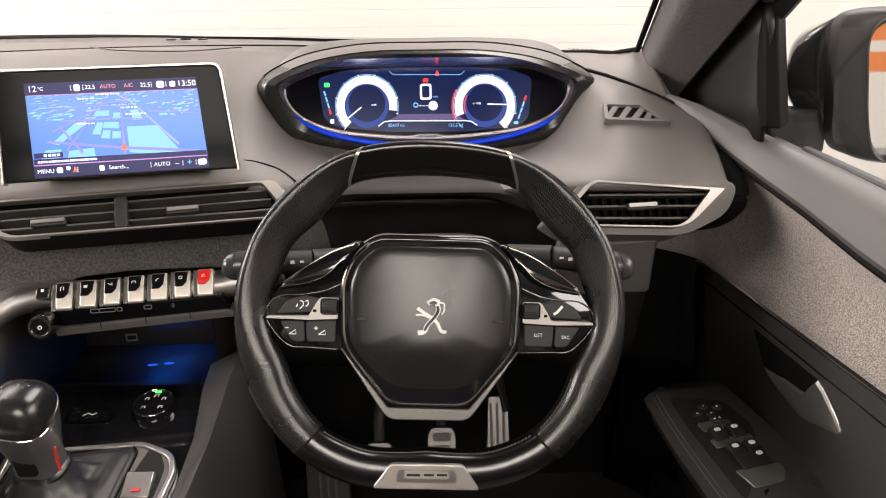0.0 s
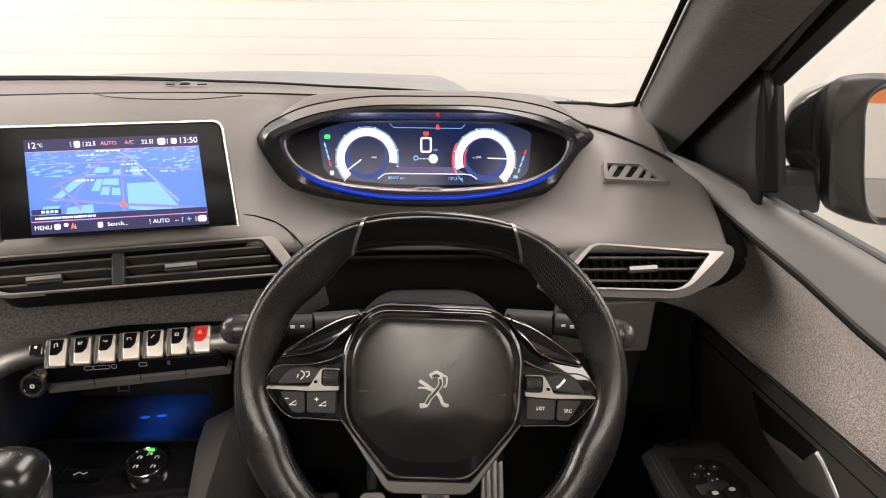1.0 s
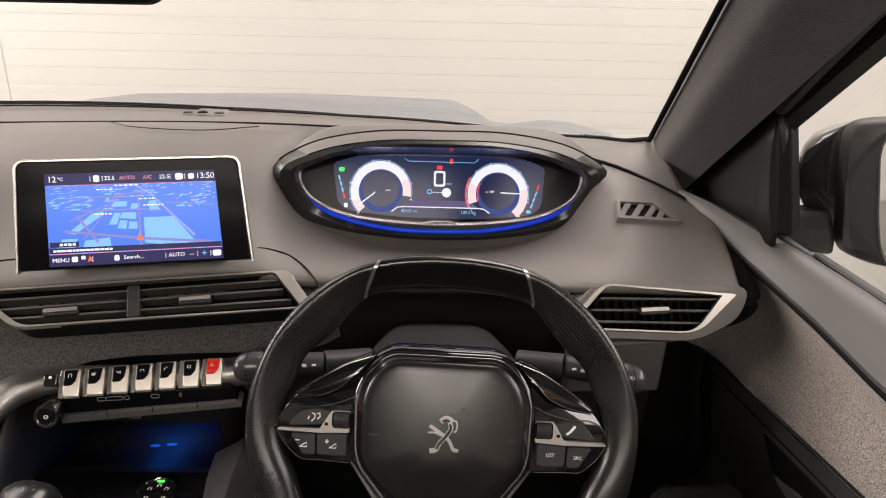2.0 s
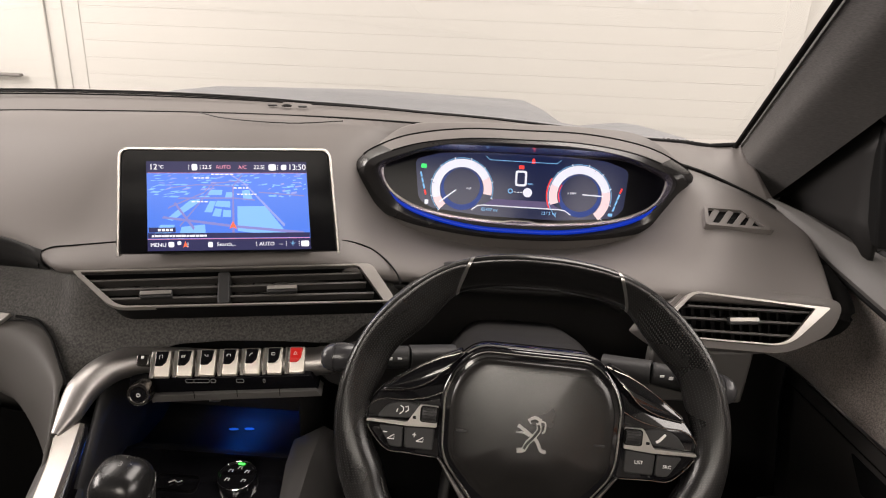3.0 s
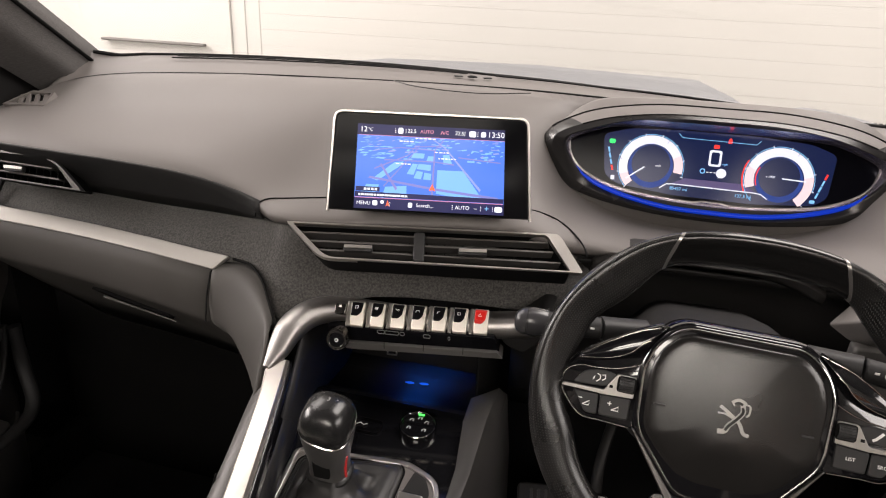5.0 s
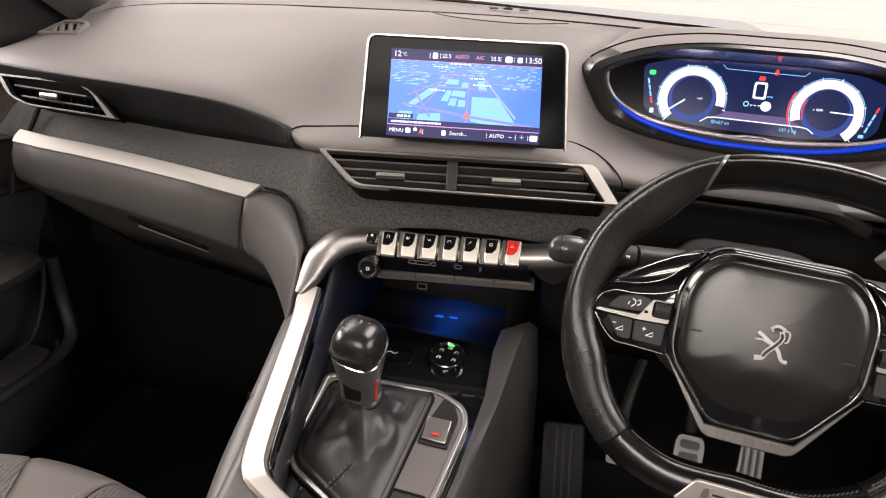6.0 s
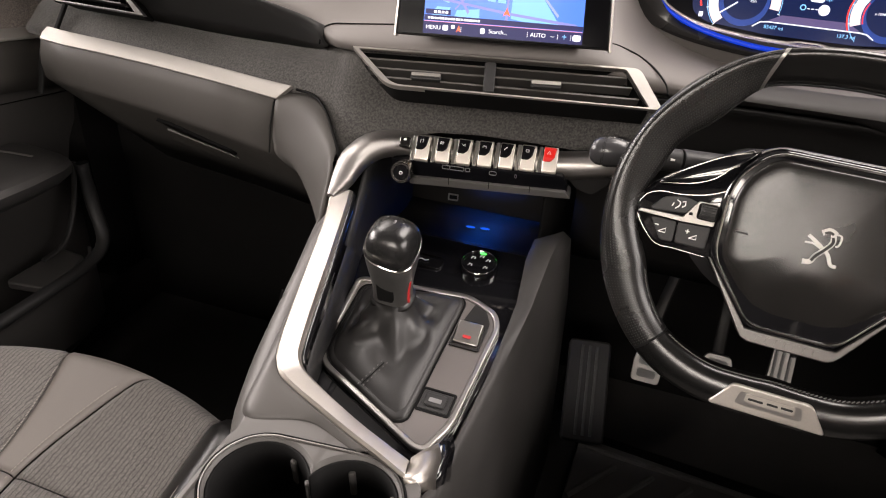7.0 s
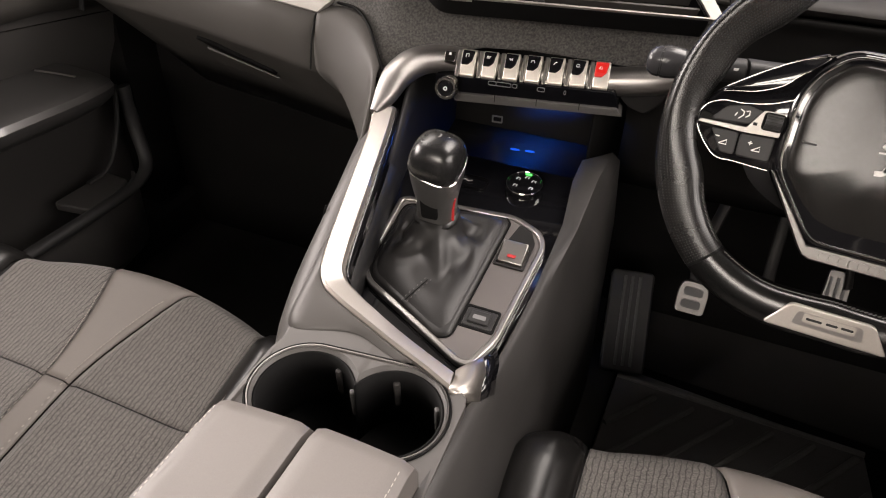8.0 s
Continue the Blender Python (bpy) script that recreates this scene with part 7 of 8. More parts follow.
for i in range(3):
    part("bar_gap", box((0.06 + 0.048 * i, 0.005 + 0.0018 * i, 0.0062), (0.0008, 0.009, 0.0006), CP), BLACK, climate, smooth=False)
for u, w, mt in ((0.055, 0.010, DULLICON), (0.068, 0.018, DULLICON), (0.081, 0.006, DULLICON), (0.111, 0.009, DULLICON), (0.138, 0.003, DULLICON)):
    part("icon", ring_prism(round_rect(w, 0.0055, 0.002, cx=u, cy=0.020), round_rect(w - 0.0016, 0.0037, 0.0013, cx=u, cy=0.020), 0.0, 0.0004, CP), mt, climate, smooth=False)
KN = axes((-0.4215, 0.728, 0.934), KD, (0.0, 0.22, 1))
knob = part("knob", lathe([(0.0125, -0.012), (0.0125, 0.006), (0.0118, 0.0085), (0.0095, 0.0085), (0.0085, 0.0075), (0.001, 0.0075)], KN, 32), DARKCHROME, climate, "knurled volume knob")
part("knob_face", prism(arc(0, 0, 0.0085, 0, 360, 28)[:-1], 0.0072, 0.0079, KN), PIANO, knob)
for i in range(24):
    a = 2 * math.pi * i / 24
    part("knurl", box((0.0126, 0, -0.001), (0.0012, 0.0012, 0.012), KN @ Matrix.Rotation(a, 4, "Z")), DARKCHROME, knob, smooth=False)
part("icon", ring_prism(arc(0, 0, 0.0022, 0, 360, 14)[:-1], arc(0, 0, 0.0014, 0, 360, 14)[:-1], 0.0079, 0.0083, KN), ICON, knob, smooth=False)

# ---- centre console ----
console = thing("centre_console", (-0.37, 0.5, 0.42), "raised centre console with a satin chrome rail and gloss black deck", "console")


def deck(y):
    return 0.797 + 0.16 * (y - 0.523)


DM = axes((0, 0.523, 0.797), (1, 0, 0), (0, 1, 0.16))  # u is x, v runs along the deck from y = 0.523


def dk(x, y):
    return (x, (y - 0.523) * math.sqrt(1 + 0.16 ** 2))


body_poly = round_poly([dk(-0.272, 0.447), dk(-0.25, 0.64), dk(-0.262, 0.765), dk(-0.47, 0.765), dk(-0.47, 0.55), dk(-0.43, 0.49)], 0.01)
part("deck", prism(body_poly, -0.05, -0.002, DM), PIANO, console, "gloss black deck", bevel=0.002)
# storage tray at the front
part("tray_floor", loft([[(x, y, z) for x in (-0.475, -0.26)] for y, z in ((0.765, 0.832), (0.80, 0.815), (0.86, 0.813), (0.885, 0.822))]), DARK, console, thick=0.006)
part("tray_back", loft([[(x, y, z) for x in (-0.48, -0.24)] for y, z in ((0.885, 0.80), (0.893, 0.86), (0.88, 0.93), (0.86, 0.98))]), DARK, console, thick=0.006)
part("tray_side", loft([[(x, y, 0.80 + q * (zt - 0.80)) for x, y, zt in ((-0.452, 0.62, 0.865), (-0.463, 0.68, 0.895), (-0.472, 0.73, 0.93), (-0.474, 0.80, 0.935), (-0.472, 0.89, 0.935))] for q in (1, 0.7, 0.35, 0)]), HARD, console, thick=0.004)
part("tray_side", loft([[(x, y, z) for x, y in ((-0.262, 0.79), (-0.25, 0.83), (-0.24, 0.90))] for z in (0.8, 0.86, 0.93)]), BLACK, console, thick=0.004)
usb_m = axes((-0.405, 0.880, 0.834), (1, 0.1, 0), (0, 0.1, 1))
usb = part("usb_socket", ring_prism(round_rect(0.015, 0.010, 0.0012), round_rect(0.0115, 0.0065, 0.0008), 0, 0.002, usb_m), SATIN, console, "small framed socket")
part("socket_hole", prism(round_rect(0.0112, 0.0062, 0.0008), 0, 0.0006, usb_m), BLACK, usb)
for dx in (-0.010, 0.010):
    part("tray_mark", prism(oval(0.0065, 0.0022, 16), 0.0, 0.0006, axes((-0.354 + dx, 0.838 + dx * 0.15, 0.8165), (1, 0.1, 0), (0, 1, 0.1))), glowing("tray_mark_glow", (0.02, 0.16, 0.8), 0.6), console, "blue lit mark")
tray_lamp = bpy.data.lights.new("tray_lamp", "AREA")
tray_lamp.shape, tray_lamp.size, tray_lamp.size_y, tray_lamp.energy, tray_lamp.color = "RECTANGLE", 0.12, 0.012, 0.13, (0.01, 0.16, 1.0)
new("tray_lamp", tray_lamp).matrix_world = look((-0.315, 0.882, 0.868), (-0.31, 0.86, 0.815))
# left wall and outer skins
LEFT_SKIN = [
    [(-0.490, 0.722, 0.932), (-0.497, 0.718, 0.925), (-0.503, 0.710, 0.89), (-0.510, 0.71, 0.7), (-0.52, 0.71, 0.42)],
    [(-0.482, 0.698, 0.915), (-0.4895, 0.694, 0.905), (-0.499, 0.685, 0.87), (-0.508, 0.70, 0.7), (-0.52, 0.70, 0.42)],
    [(-0.472, 0.672, 0.905), (-0.491, 0.664, 0.894), (-0.503, 0.65, 0.86), (-0.508, 0.65, 0.7), (-0.52, 0.65, 0.42)],
    [(-0.452, 0.58, 0.880), (-0.479, 0.575, 0.872), (-0.494, 0.57, 0.82), (-0.50, 0.57, 0.68), (-0.52, 0.57, 0.42)],
    [(-0.441, 0.51, 0.848), (-0.470, 0.495, 0.8370), (-0.489, 0.49, 0.79), (-0.50, 0.49, 0.67), (-0.52, 0.49, 0.42)],
    [(-0.432, 0.455, 0.824), (-0.456, 0.44, 0.8215), (-0.474, 0.435, 0.78), (-0.49, 0.43, 0.66), (-0.51, 0.43, 0.42)],
    [(-0.4375, 0.408, 0.8175), (-0.4425, 0.405, 0.8165), (-0.458, 0.40, 0.78), (-0.475, 0.40, 0.66), (-0.51, 0.40, 0.42)],
    [(-0.4385, 0.33, 0.811), (-0.4405, 0.33, 0.813), (-0.452, 0.33, 0.76), (-0.468, 0.33, 0.65), (-0.51, 0.33, 0.42)],
    [(-0.435, -0.1, 0.81), (-0.4405, -0.1, 0.80), (-0.452, -0.1, 0.75), (-0.468, -0.1, 0.65), (-0.51, -0.1, 0.42)]]
columns = [smooth_path([row[i] for row in LEFT_SKIN], 5) for i in range(5)]
part("left_skin", loft([smooth_path([c[j] for c in columns], 4) for j in range(len(columns[0]))]), SKIN, console, "dark grey grained outer side", thick=0.006, sharp=70)
part("skin_gap", sweep([(-0.4775, 0.545, 0.8645), (-0.4865, 0.545, 0.835), (-0.4935, 0.545, 0.8)], oval(0.0012, 0.0012, 6), up=(1, 0, 0)), BLACK, console)
part("right_skin", loft([
    [(-0.262, 0.765, 0.855), (-0.236, 0.79, 0.862), (-0.228, 0.80, 0.85), (-0.222, 0.82, 0.75), (-0.215, 0.85, 0.42)],
    [(-0.264, 0.735, 0.842), (-0.240, 0.745, 0.846), (-0.231, 0.745, 0.83), (-0.222, 0.75, 0.7), (-0.215, 0.76, 0.42)],
    [(-0.257, 0.67, 0.823), (-0.243, 0.67, 0.822), (-0.234, 0.67, 0.80), (-0.224, 0.67, 0.68), (-0.215, 0.67, 0.42)],
    [(-0.259, 0.57, 0.803), (-0.252, 0.57, 0.80), (-0.24, 0.57, 0.77), (-0.226, 0.57, 0.66), (-0.215, 0.57, 0.42)],
    [(-0.267, 0.46, 0.785), (-0.262, 0.455, 0.78), (-0.247, 0.45, 0.75), (-0.228, 0.45, 0.65), (-0.215, 0.45, 0.42)],
    [(-0.268, 0.40, 0.805), (-0.258, 0.40, 0.798), (-0.245, 0.40, 0.75), (-0.228, 0.40, 0.64), (-0.215, 0.40, 0.42)],
    [(-0.272, 0.30, 0.81), (-0.26, 0.30, 0.80), (-0.245, 0.30, 0.75), (-0.228, 0.30, 0.64), (-0.215, 0.30, 0.42)],
    [(-0.272, -0.1, 0.81), (-0.26, -0.1, 0.80), (-0.245, -0.1, 0.75), (-0.228, -0.1, 0.64), (-0.215, -0.1, 0.42)]]), material("side_panel_plastic", (0.034, 0.0325, 0.031), 0.5, grain=1600, bump=0.4, vary=0.2, spec=0.35), console, "dark grained right-hand side panel", thick=0.006, sharp=50)
# satin rail: flat bright band down the left and across the back
RO = [(-0.4842, 0.6623, 0.918), (-0.4720, 0.6244, 0.908), (-0.4530, 0.5410, 0.886), (-0.4420, 0.4790, 0.860), (-0.4320, 0.4580, 0.849), (-0.4150, 0.4480, 0.843), (-0.3724, 0.4335, 0.836), (-0.3393, 0.4220, 0.832), (-0.3086, 0.4125, 0.828), (-0.2815, 0.4030, 0.824)]
RI = [(-0.4700, 0.6950, 0.915), (-0.4600, 0.6560, 0.904), (-0.4405, 0.5730, 0.882), (-0.4265, 0.5000, 0.853), (-0.4190, 0.4790, 0.842), (-0.3985, 0.4655, 0.838), (-0.3664, 0.4515, 0.833), (-0.3391, 0.4415, 0.828), (-0.3139, 0.4335, 0.824), (-0.2860, 0.4250, 0.8205)]
ro, ri = smooth_path(RO, 5), smooth_path(RI, 5)
rows = []
for a, b in zip(ro, ri):
    rows.append([tuple(a + Vector((0, 0, -0.014))), tuple(a + Vector((0, 0, -0.003))), tuple(a.lerp(b, 0.10) + Vector((0, 0, 0.0008))), tuple(a.lerp(b, 0.5) + Vector((0, 0, 0.0012))), tuple(a.lerp(b, 0.86) + Vector((0, 0, 0.0006))), tuple(b + Vector((0, 0, -0.003))), tuple(b + Vector((0, 0, -0.02)))])
part("chrome_rail", loft(rows, True, True), BRUSHED, console, "wide satin chrome rail", sharp=22)
rows = []
for p in ro[12:39]:
    k = max(0.0, min(1.0, (-0.36 - p.x) / 0.09))
    y = p.y - (0.003 + 0.045 * k * k * (3 - 2 * k))
    a, b = p + Vector((-0.001, -0.001, -0.005)), Vector((p.x - 0.010, y, 0.8148 + 0.09 * (y - 0.36)))
    rows.append([tuple(p + Vector((0.004, 0.004, -0.006)))] + [tuple(a.lerp(b, q) + Vector((0, 0, 0.0008 * math.sin(math.pi * q)))) for q in (0, 0.2, 0.4, 0.6, 0.8, 1.0)])
part("rear_top", loft(rows), SKIN, console, "dark grey grained top between rail and cup holder", thick=0.004)
# wall and glossy step inside the rail


def inner_row(b, k):
    c = Vector((b.x + 0.004 + 0.008 * k, b.y + 0.004 + 0.012 * k, deck(b.y) - 0.003))
    a = b + Vector((0.0, 0.0, -0.003))
    return [tuple(a), tuple(a.lerp(c, 0.15) + Vector((0.001, 0.001, 0))), tuple(a.lerp(c, 0.6)), tuple(c)]


walls = [inner_row(b, 0.0) for b in ri[:21]]
edges = [[Vector(r[0]).lerp(Vector(r[3]), q) for r in walls] for q in (0.0, 0.3, 0.65, 1.0)]
part("inner_band", loft(edges[:2]), PIANO, console, "gloss black band inside the rail", thick=0.003)
part("inner_wall", loft(edges[1:]), HARD, console, "dark grey inner wall", thick=0.003)
part("wall_line", sweep([p + Vector((0.0014, 0.0, 0.0008)) for p in edges[1]], oval(0.0010, 0.0010, 6)), SATIN, console, "thin bright line inside the rail")
part("inner_step", loft([inner_row(b, min(1.0, i / 8)) for i, b in enumerate(ri[20:])]), KNOBCAP, console, "gloss black inner step", thick=0.003)
NOSE = [smooth_path(r, 3) for r in (
    [(-0.2865, 0.4300, 0.816), (-0.2830, 0.4150, 0.821), (-0.2812, 0.4025, 0.8245), (-0.2806, 0.4000, 0.816), (-0.2830, 0.4080, 0.795)],
    [(-0.2800, 0.4450, 0.814), (-0.2730, 0.4300, 0.817), (-0.2700, 0.4075, 0.820), (-0.2690, 0.4040, 0.810), (-0.2710, 0.4110, 0.789)],
    [(-0.2710, 0.4580, 0.812), (-0.2630, 0.4420, 0.813), (-0.2600, 0.4220, 0.812), (-0.2590, 0.4190, 0.800), (-0.2600, 0.4230, 0.785)],
    [(-0.2660, 0.4800, 0.806), (-0.2580, 0.4650, 0.804), (-0.2550, 0.4480, 0.801), (-0.2540, 0.4460, 0.790), (-0.2550, 0.4480, 0.780)])]
part("rail_nose", loft(NOSE[:3]), BRUSHED, console, "polished nose of the rail", thick=0.003, sharp=40)
part("nose_side", loft(NOSE[2:]), PIANO, console, "gloss black side of the nose", thick=0.003, sharp=40)

# gear plate: satin frame, grey insert, leather field
fr = [dk(-0.4462, 0.652), dk(-0.4365, 0.541), dk(-0.422, 0.522), dk(-0.298, 0.461), dk(-0.284, 0.461), dk(-0.270, 0.498), dk(-0.2635, 0.632), dk(-0.273, 0.653), dk(-0.310, 0.670), dk(-0.438, 0.659)]
fro = round_poly(fr, 0.012, 5)
fri = round_poly(inset(fr, 0.0065), 0.010, 5)
part("gear_frame", ring_prism(fro, fri, -0.002, 0.006, DM), SATIN, console, "satin chrome gear plate frame", bevel=0.0015)
part("gear_plate", prism(inset(fri, -0.001), -0.002, 0.0035, DM), material("warm_grey_insert", (0.11, 0.10, 0.095), 0.42, vary=0.06), console, "warm grey satin insert")
lea = round_poly([dk(-0.434, 0.646), dk(-0.428, 0.546), dk(-0.419, 0.531), dk(-0.328, 0.483), dk(-0.315, 0.488), dk(-0.3125, 0.655), dk(-0.32, 0.664)], 0.01, 4)
part("leather_field", loft([[DM @ Vector((u, v, w)) for u, v in poly] for poly, w in ((inset(lea, -0.001), 0.002), (lea, 0.0045), (inset(lea, 0.004), 0.006), (inset(lea, 0.012), 0.0055))], True, True), GAITER, console, "black leather around the gear lever", sharp=60)
part("field_groove", sweep([DM @ Vector((u, v, 0.004)) for u, v in inset(lea, -0.0015)], oval(0.001, 0.001, 6), closed=True), BLACK, console)
# parking brake switch in a dark triangular recess
rec = round_poly([dk(-0.309, 0.612), dk(-0.276, 0.616), dk(-0.276, 0.634), dk(-0.290, 0.660), dk(-0.300, 0.660)], 0.005)
part("switch_recess", prism(rec, 0.0036, 0.0040, DM), DARK, console)
pbm = DM @ Matrix.Translation((*dk(-0.2925, 0.608), 0.004))
pbs = part("parking_brake", loft([[pbm @ Vector((u, v, w)) for v, w in ((-0.0125, 0.0), (-0.0125, 0.004), (-0.002, 0.007), (0.012, 0.012), (0.0135, 0.0))] for u in (-0.0135, 0.0135)], True, True), SATIN, console, "silver parking brake switch", bevel=0.001)
part("switch_window", prism(round_rect(0.009, 0.005, 0.001, cy=-0.005), 0.0062, 0.0066, pbm), REDTRIM, pbs, "red parking brake symbol")
part("switch_frame", ring_prism(round_rect(0.033, 0.034, 0.002), round_rect(0.0285, 0.029, 0.001), -0.001, 0.0015, pbm), DARK, console)
swm = DM @ Matrix.Translation((*dk(-0.2955, 0.5175), 0.0035))
part("switch_frame", ring_prism(round_rect(0.036, 0.029, 0.003), round_rect(0.031, 0.024, 0.002), -0.001, 0.001, swm), BLACK, console)
ss = part("mode_switch", prism(round_rect(0.030, 0.023, 0.002), 0.0, 0.001, swm), HARD, console, "dark start-stop switch", bevel=0.0005)
part("switch_rocker", prism(round_rect(0.021, 0.015, 0.002), 0.001, 0.0035, swm), HARD, ss, bevel=0.001)
part("icon", prism(round_rect(0.013, 0.005, 0.001, cy=-0.001), 0.0035, 0.004, swm), DULLICON, ss)
# mode dial and side button on the deck
dial = thing("mode_dial", DM @ Vector((*dk(-0.317, 0.722), 0)), "gloss black rotary mode dial with a green lamp", "dial")
DD = DM @ Matrix.Translation((*dk(-0.3175, 0.724), -0.0105))
part("dial_base", lathe([(0.0265, 0.0), (0.0265, 0.003), (0.025, 0.0055), (0.0225, 0.006)], DD, 40), DARKCHROME, dial, "dark chrome dial base")
part("dial_body", lathe([(0.0225, 0.004), (0.0225, 0.016), (0.0215, 0.0185), (0.019, 0.0185), (0.0185, 0.0178), (0.001, 0.0178)], DD, 40), PIANO, dial, "gloss black dial body")
part("dial_ring", sweep([DD @ Vector((0.0213 * math.cos(2 * math.pi * i / 40), 0.0213 * math.sin(2 * math.pi * i / 40), 0.0182)) for i in range(40)], oval(0.0007, 0.0007, 6), closed=True), BRIGHT, dial)
part("dial_lamp", prism(round_rect(0.0075, 0.0028, 0.001, cy=0.0165), 0.0184, 0.0192, DD), glowing("dial_green", (0.08, 1.0, 0.1), 2.0), dial, "lit green lamp")
for a in (90, 35, 145, 215, 325):
    r = 0.0115
    c = (r * math.cos(radians(a)), r * math.sin(radians(a)))
    for pts in ([(-0.0022, -0.002), (-0.001, 0.002), (0.001, 0.0012)], [(0.0018, -0.002), (0.0022, 0.0018)]):
        part("icon", stroke([(c[0] + x, c[1] + y) for x, y in pts], 0.0008, 0.0178, 0.0181, DD), ICON, dial, smooth=False)
btnm = DM @ Matrix.Translation((*dk(-0.386, 0.715), 0))
part("side_button", ring_prism(round_rect(0.05, 0.022, 0.006), round_rect(0.048, 0.02, 0.005), -0.001, 0.0008, btnm), DARKCHROME, console)
part("icon", stroke([(-0.008, -0.002), (-0.003, 0.002), (0.002, -0.001), (0.006, 0.002)], 0.0012, 0.0, 0.0006, btnm), ICON, console, smooth=False)

# ---- gear lever ----
lever = thing("gear_lever", (-0.377, 0.60, 0.80), "gear lever with gloss black knob and black leather gaiter", "gear lever")
GB, GT = Vector((-0.383, 0.605, 0.806)), Vector((-0.375, 0.592, 0.94))
lea_w = [DM @ Vector((u, v, 0.0045)) for u, v in inset(lea, 0.003)]
GC = Vector((-0.381, 0.607, 0.0))


def field_reach(a):
    """Distance from the lever to the edge of the leather field in direction a."""
    d, best = Vector((math.cos(a), math.sin(a))), 0.2
    for i in range(len(lea_w)):
        p, e = lea_w[i] - GC, lea_w[(i + 1) % len(lea_w)] - lea_w[i]
        den = d.x * e.y - d.y * e.x
        if abs(den) > 1e-12:
            t = (p.x * e.y - p.y * e.x) / den
            k = (p.x * d.y - p.y * d.x) / den
            if t > 0 and -1e-6 <= k <= 1 + 1e-6:
                best = min(best, t)
    return best


rows = []
for j in range(15):
    q = j / 14
    row = []
    for i in range(72):
        a = 2 * math.pi * i / 72
        r0 = field_reach(a)
        fold = math.sin(math.pi * min(1, q * 1.1)) ** 2
        r = 0.0215 + (r0 - 0.0215) * (1 - q) ** 1.25
        r *= 1 + q * fold * (0.16 * math.sin(3 * a + 1.2 + 3 * q) + 0.11 * math.sin(7 * a - 5 * q))
        x, y = GC.x + r * math.cos(a), GC.y + r * math.sin(a)
        rise = 0.0045 + 0.006 * math.sin(math.pi * min(1, q / 0.45)) * (1 - q) + 0.031 * q ** 2.2 + q * fold * (0.0055 * math.sin(4 * a + 6 * q) + 0.003 * math.sin(9 * a - 9 * q))
        row.append(Vector((x, y, deck(y) * (1 - q * q) + 0.808 * q * q + rise)))
    rows.append(row)
part("gaiter", loft(rows, True, True), GAITER, lever, "creased black leather gaiter", sharp=80)
GM = axes((-0.381, 0.609, 0.842), (1, 0, -0.06), (0, 1, 0.14)) @ Matrix.Diagonal((0.9, 0.9, 0.83, 1))  # third axis runs up the lever
part("gaiter_collar", loft([[GM @ Vector((x * k, y * k, h)) for x, y in oval(0.0255, 0.0245, 28, 2.7)] for h, k in ((-0.006, 0.9), (-0.003, 1.04), (0.003, 1.04), (0.006, 0.92), (0.007, 0.8))], True, True), LEATHER, lever, "leather collar")


def knob_ring(h, rx, ry, p, tilt, lean, dy=0.0):
    return [GM @ Vector((x, y + dy, h + tilt * y + lean * x)) for x, y in oval(rx, ry, 48, p)]


neck = []
for h, rx, ry, p, k in ((0.0, 0.0235, 0.0225, 3.0, 0.0), (0.004, 0.0228, 0.0218, 3.0, 0.0), (0.012, 0.0220, 0.0210, 3.2, 0.05), (0.026, 0.0220, 0.0210, 3.3, 0.2), (0.040, 0.0236, 0.0228, 3.3, 0.4), (0.056, 0.0262, 0.0256, 3.2, 0.65), (0.072, 0.0284, 0.0280, 3.1, 0.85), (0.088, 0.0300, 0.0296, 3.0, 1.0)):
    neck.append(knob_ring(h, rx, ry, p, 0.34 * k, -0.16 * k, -0.002 * k))
part("knob_neck", loft(neck, True, True), material("satin_grey_knob", (0.22, 0.216, 0.21), 0.3, metal=0.85, vary=0.06), lever, "satin grey knob neck", sharp=60)
part("neck_window", prism(round_poly([(-0.0095, 0.0), (0.0080, 0.0), (0.0095, 0.030), (-0.0110, 0.031)], 0.003), -0.012, 0.0022, axes(GM @ Vector((0.001, -0.0212, 0.014)), (1, 0.03, 0), (0, -0.10, 1))), BLACK, lever, "black recess in the neck")
part("red_inlay", sweep([GM @ Vector(p) for p in ((0.0222, -0.006, 0.006), (0.0216, -0.006, 0.016), (0.0218, -0.006, 0.028), (0.0236, -0.007, 0.042))], oval(0.0022, 0.0016, 8)), REDTRIM, lever, "red inlay")
cap = []
for h, k, tilt, lean in ((0.0888, 1.0, 0.34, -0.16), (0.094, 1.01, 0.30, -0.13), (0.099, 0.985, 0.25, -0.10), (0.104, 0.935, 0.20, -0.07), (0.109, 0.855, 0.15, -0.05), (0.1135, 0.75, 0.10, -0.03), (0.117, 0.61, 0.06, -0.02), (0.1193, 0.45, 0.03, -0.01), (0.1208, 0.27, 0.01, 0.0), (0.1213, 0.08, 0.0, 0.0)):
    cap.append(knob_ring(h, 0.0297 * k, 0.0293 * k, 2.95 - 0.6 * (1 - k), tilt, lean, -0.002))
part("knob_cap", loft(cap, True, True), KNOBCAP, lever, "gloss black knob cap", sharp=60)
part("knob_ring", sweep(knob_ring(0.0884, 0.0300, 0.0296, 3.0, 0.34, -0.16, -0.002), oval(0.0010, 0.0010, 6), closed=True), BRIGHT, lever, "chrome ring under the knob cap")
for i, x in enumerate((-0.009, 0.0, 0.009)):
    lettering("shift_mark", "135"[i], 0.0085, GM @ Matrix.Translation((x, 0.003, 0.1212 - 0.0018 * abs(i - 1))) @ Matrix.Rotation(radians(4), 4, "X"), DULLICON, lever, 0.0006)
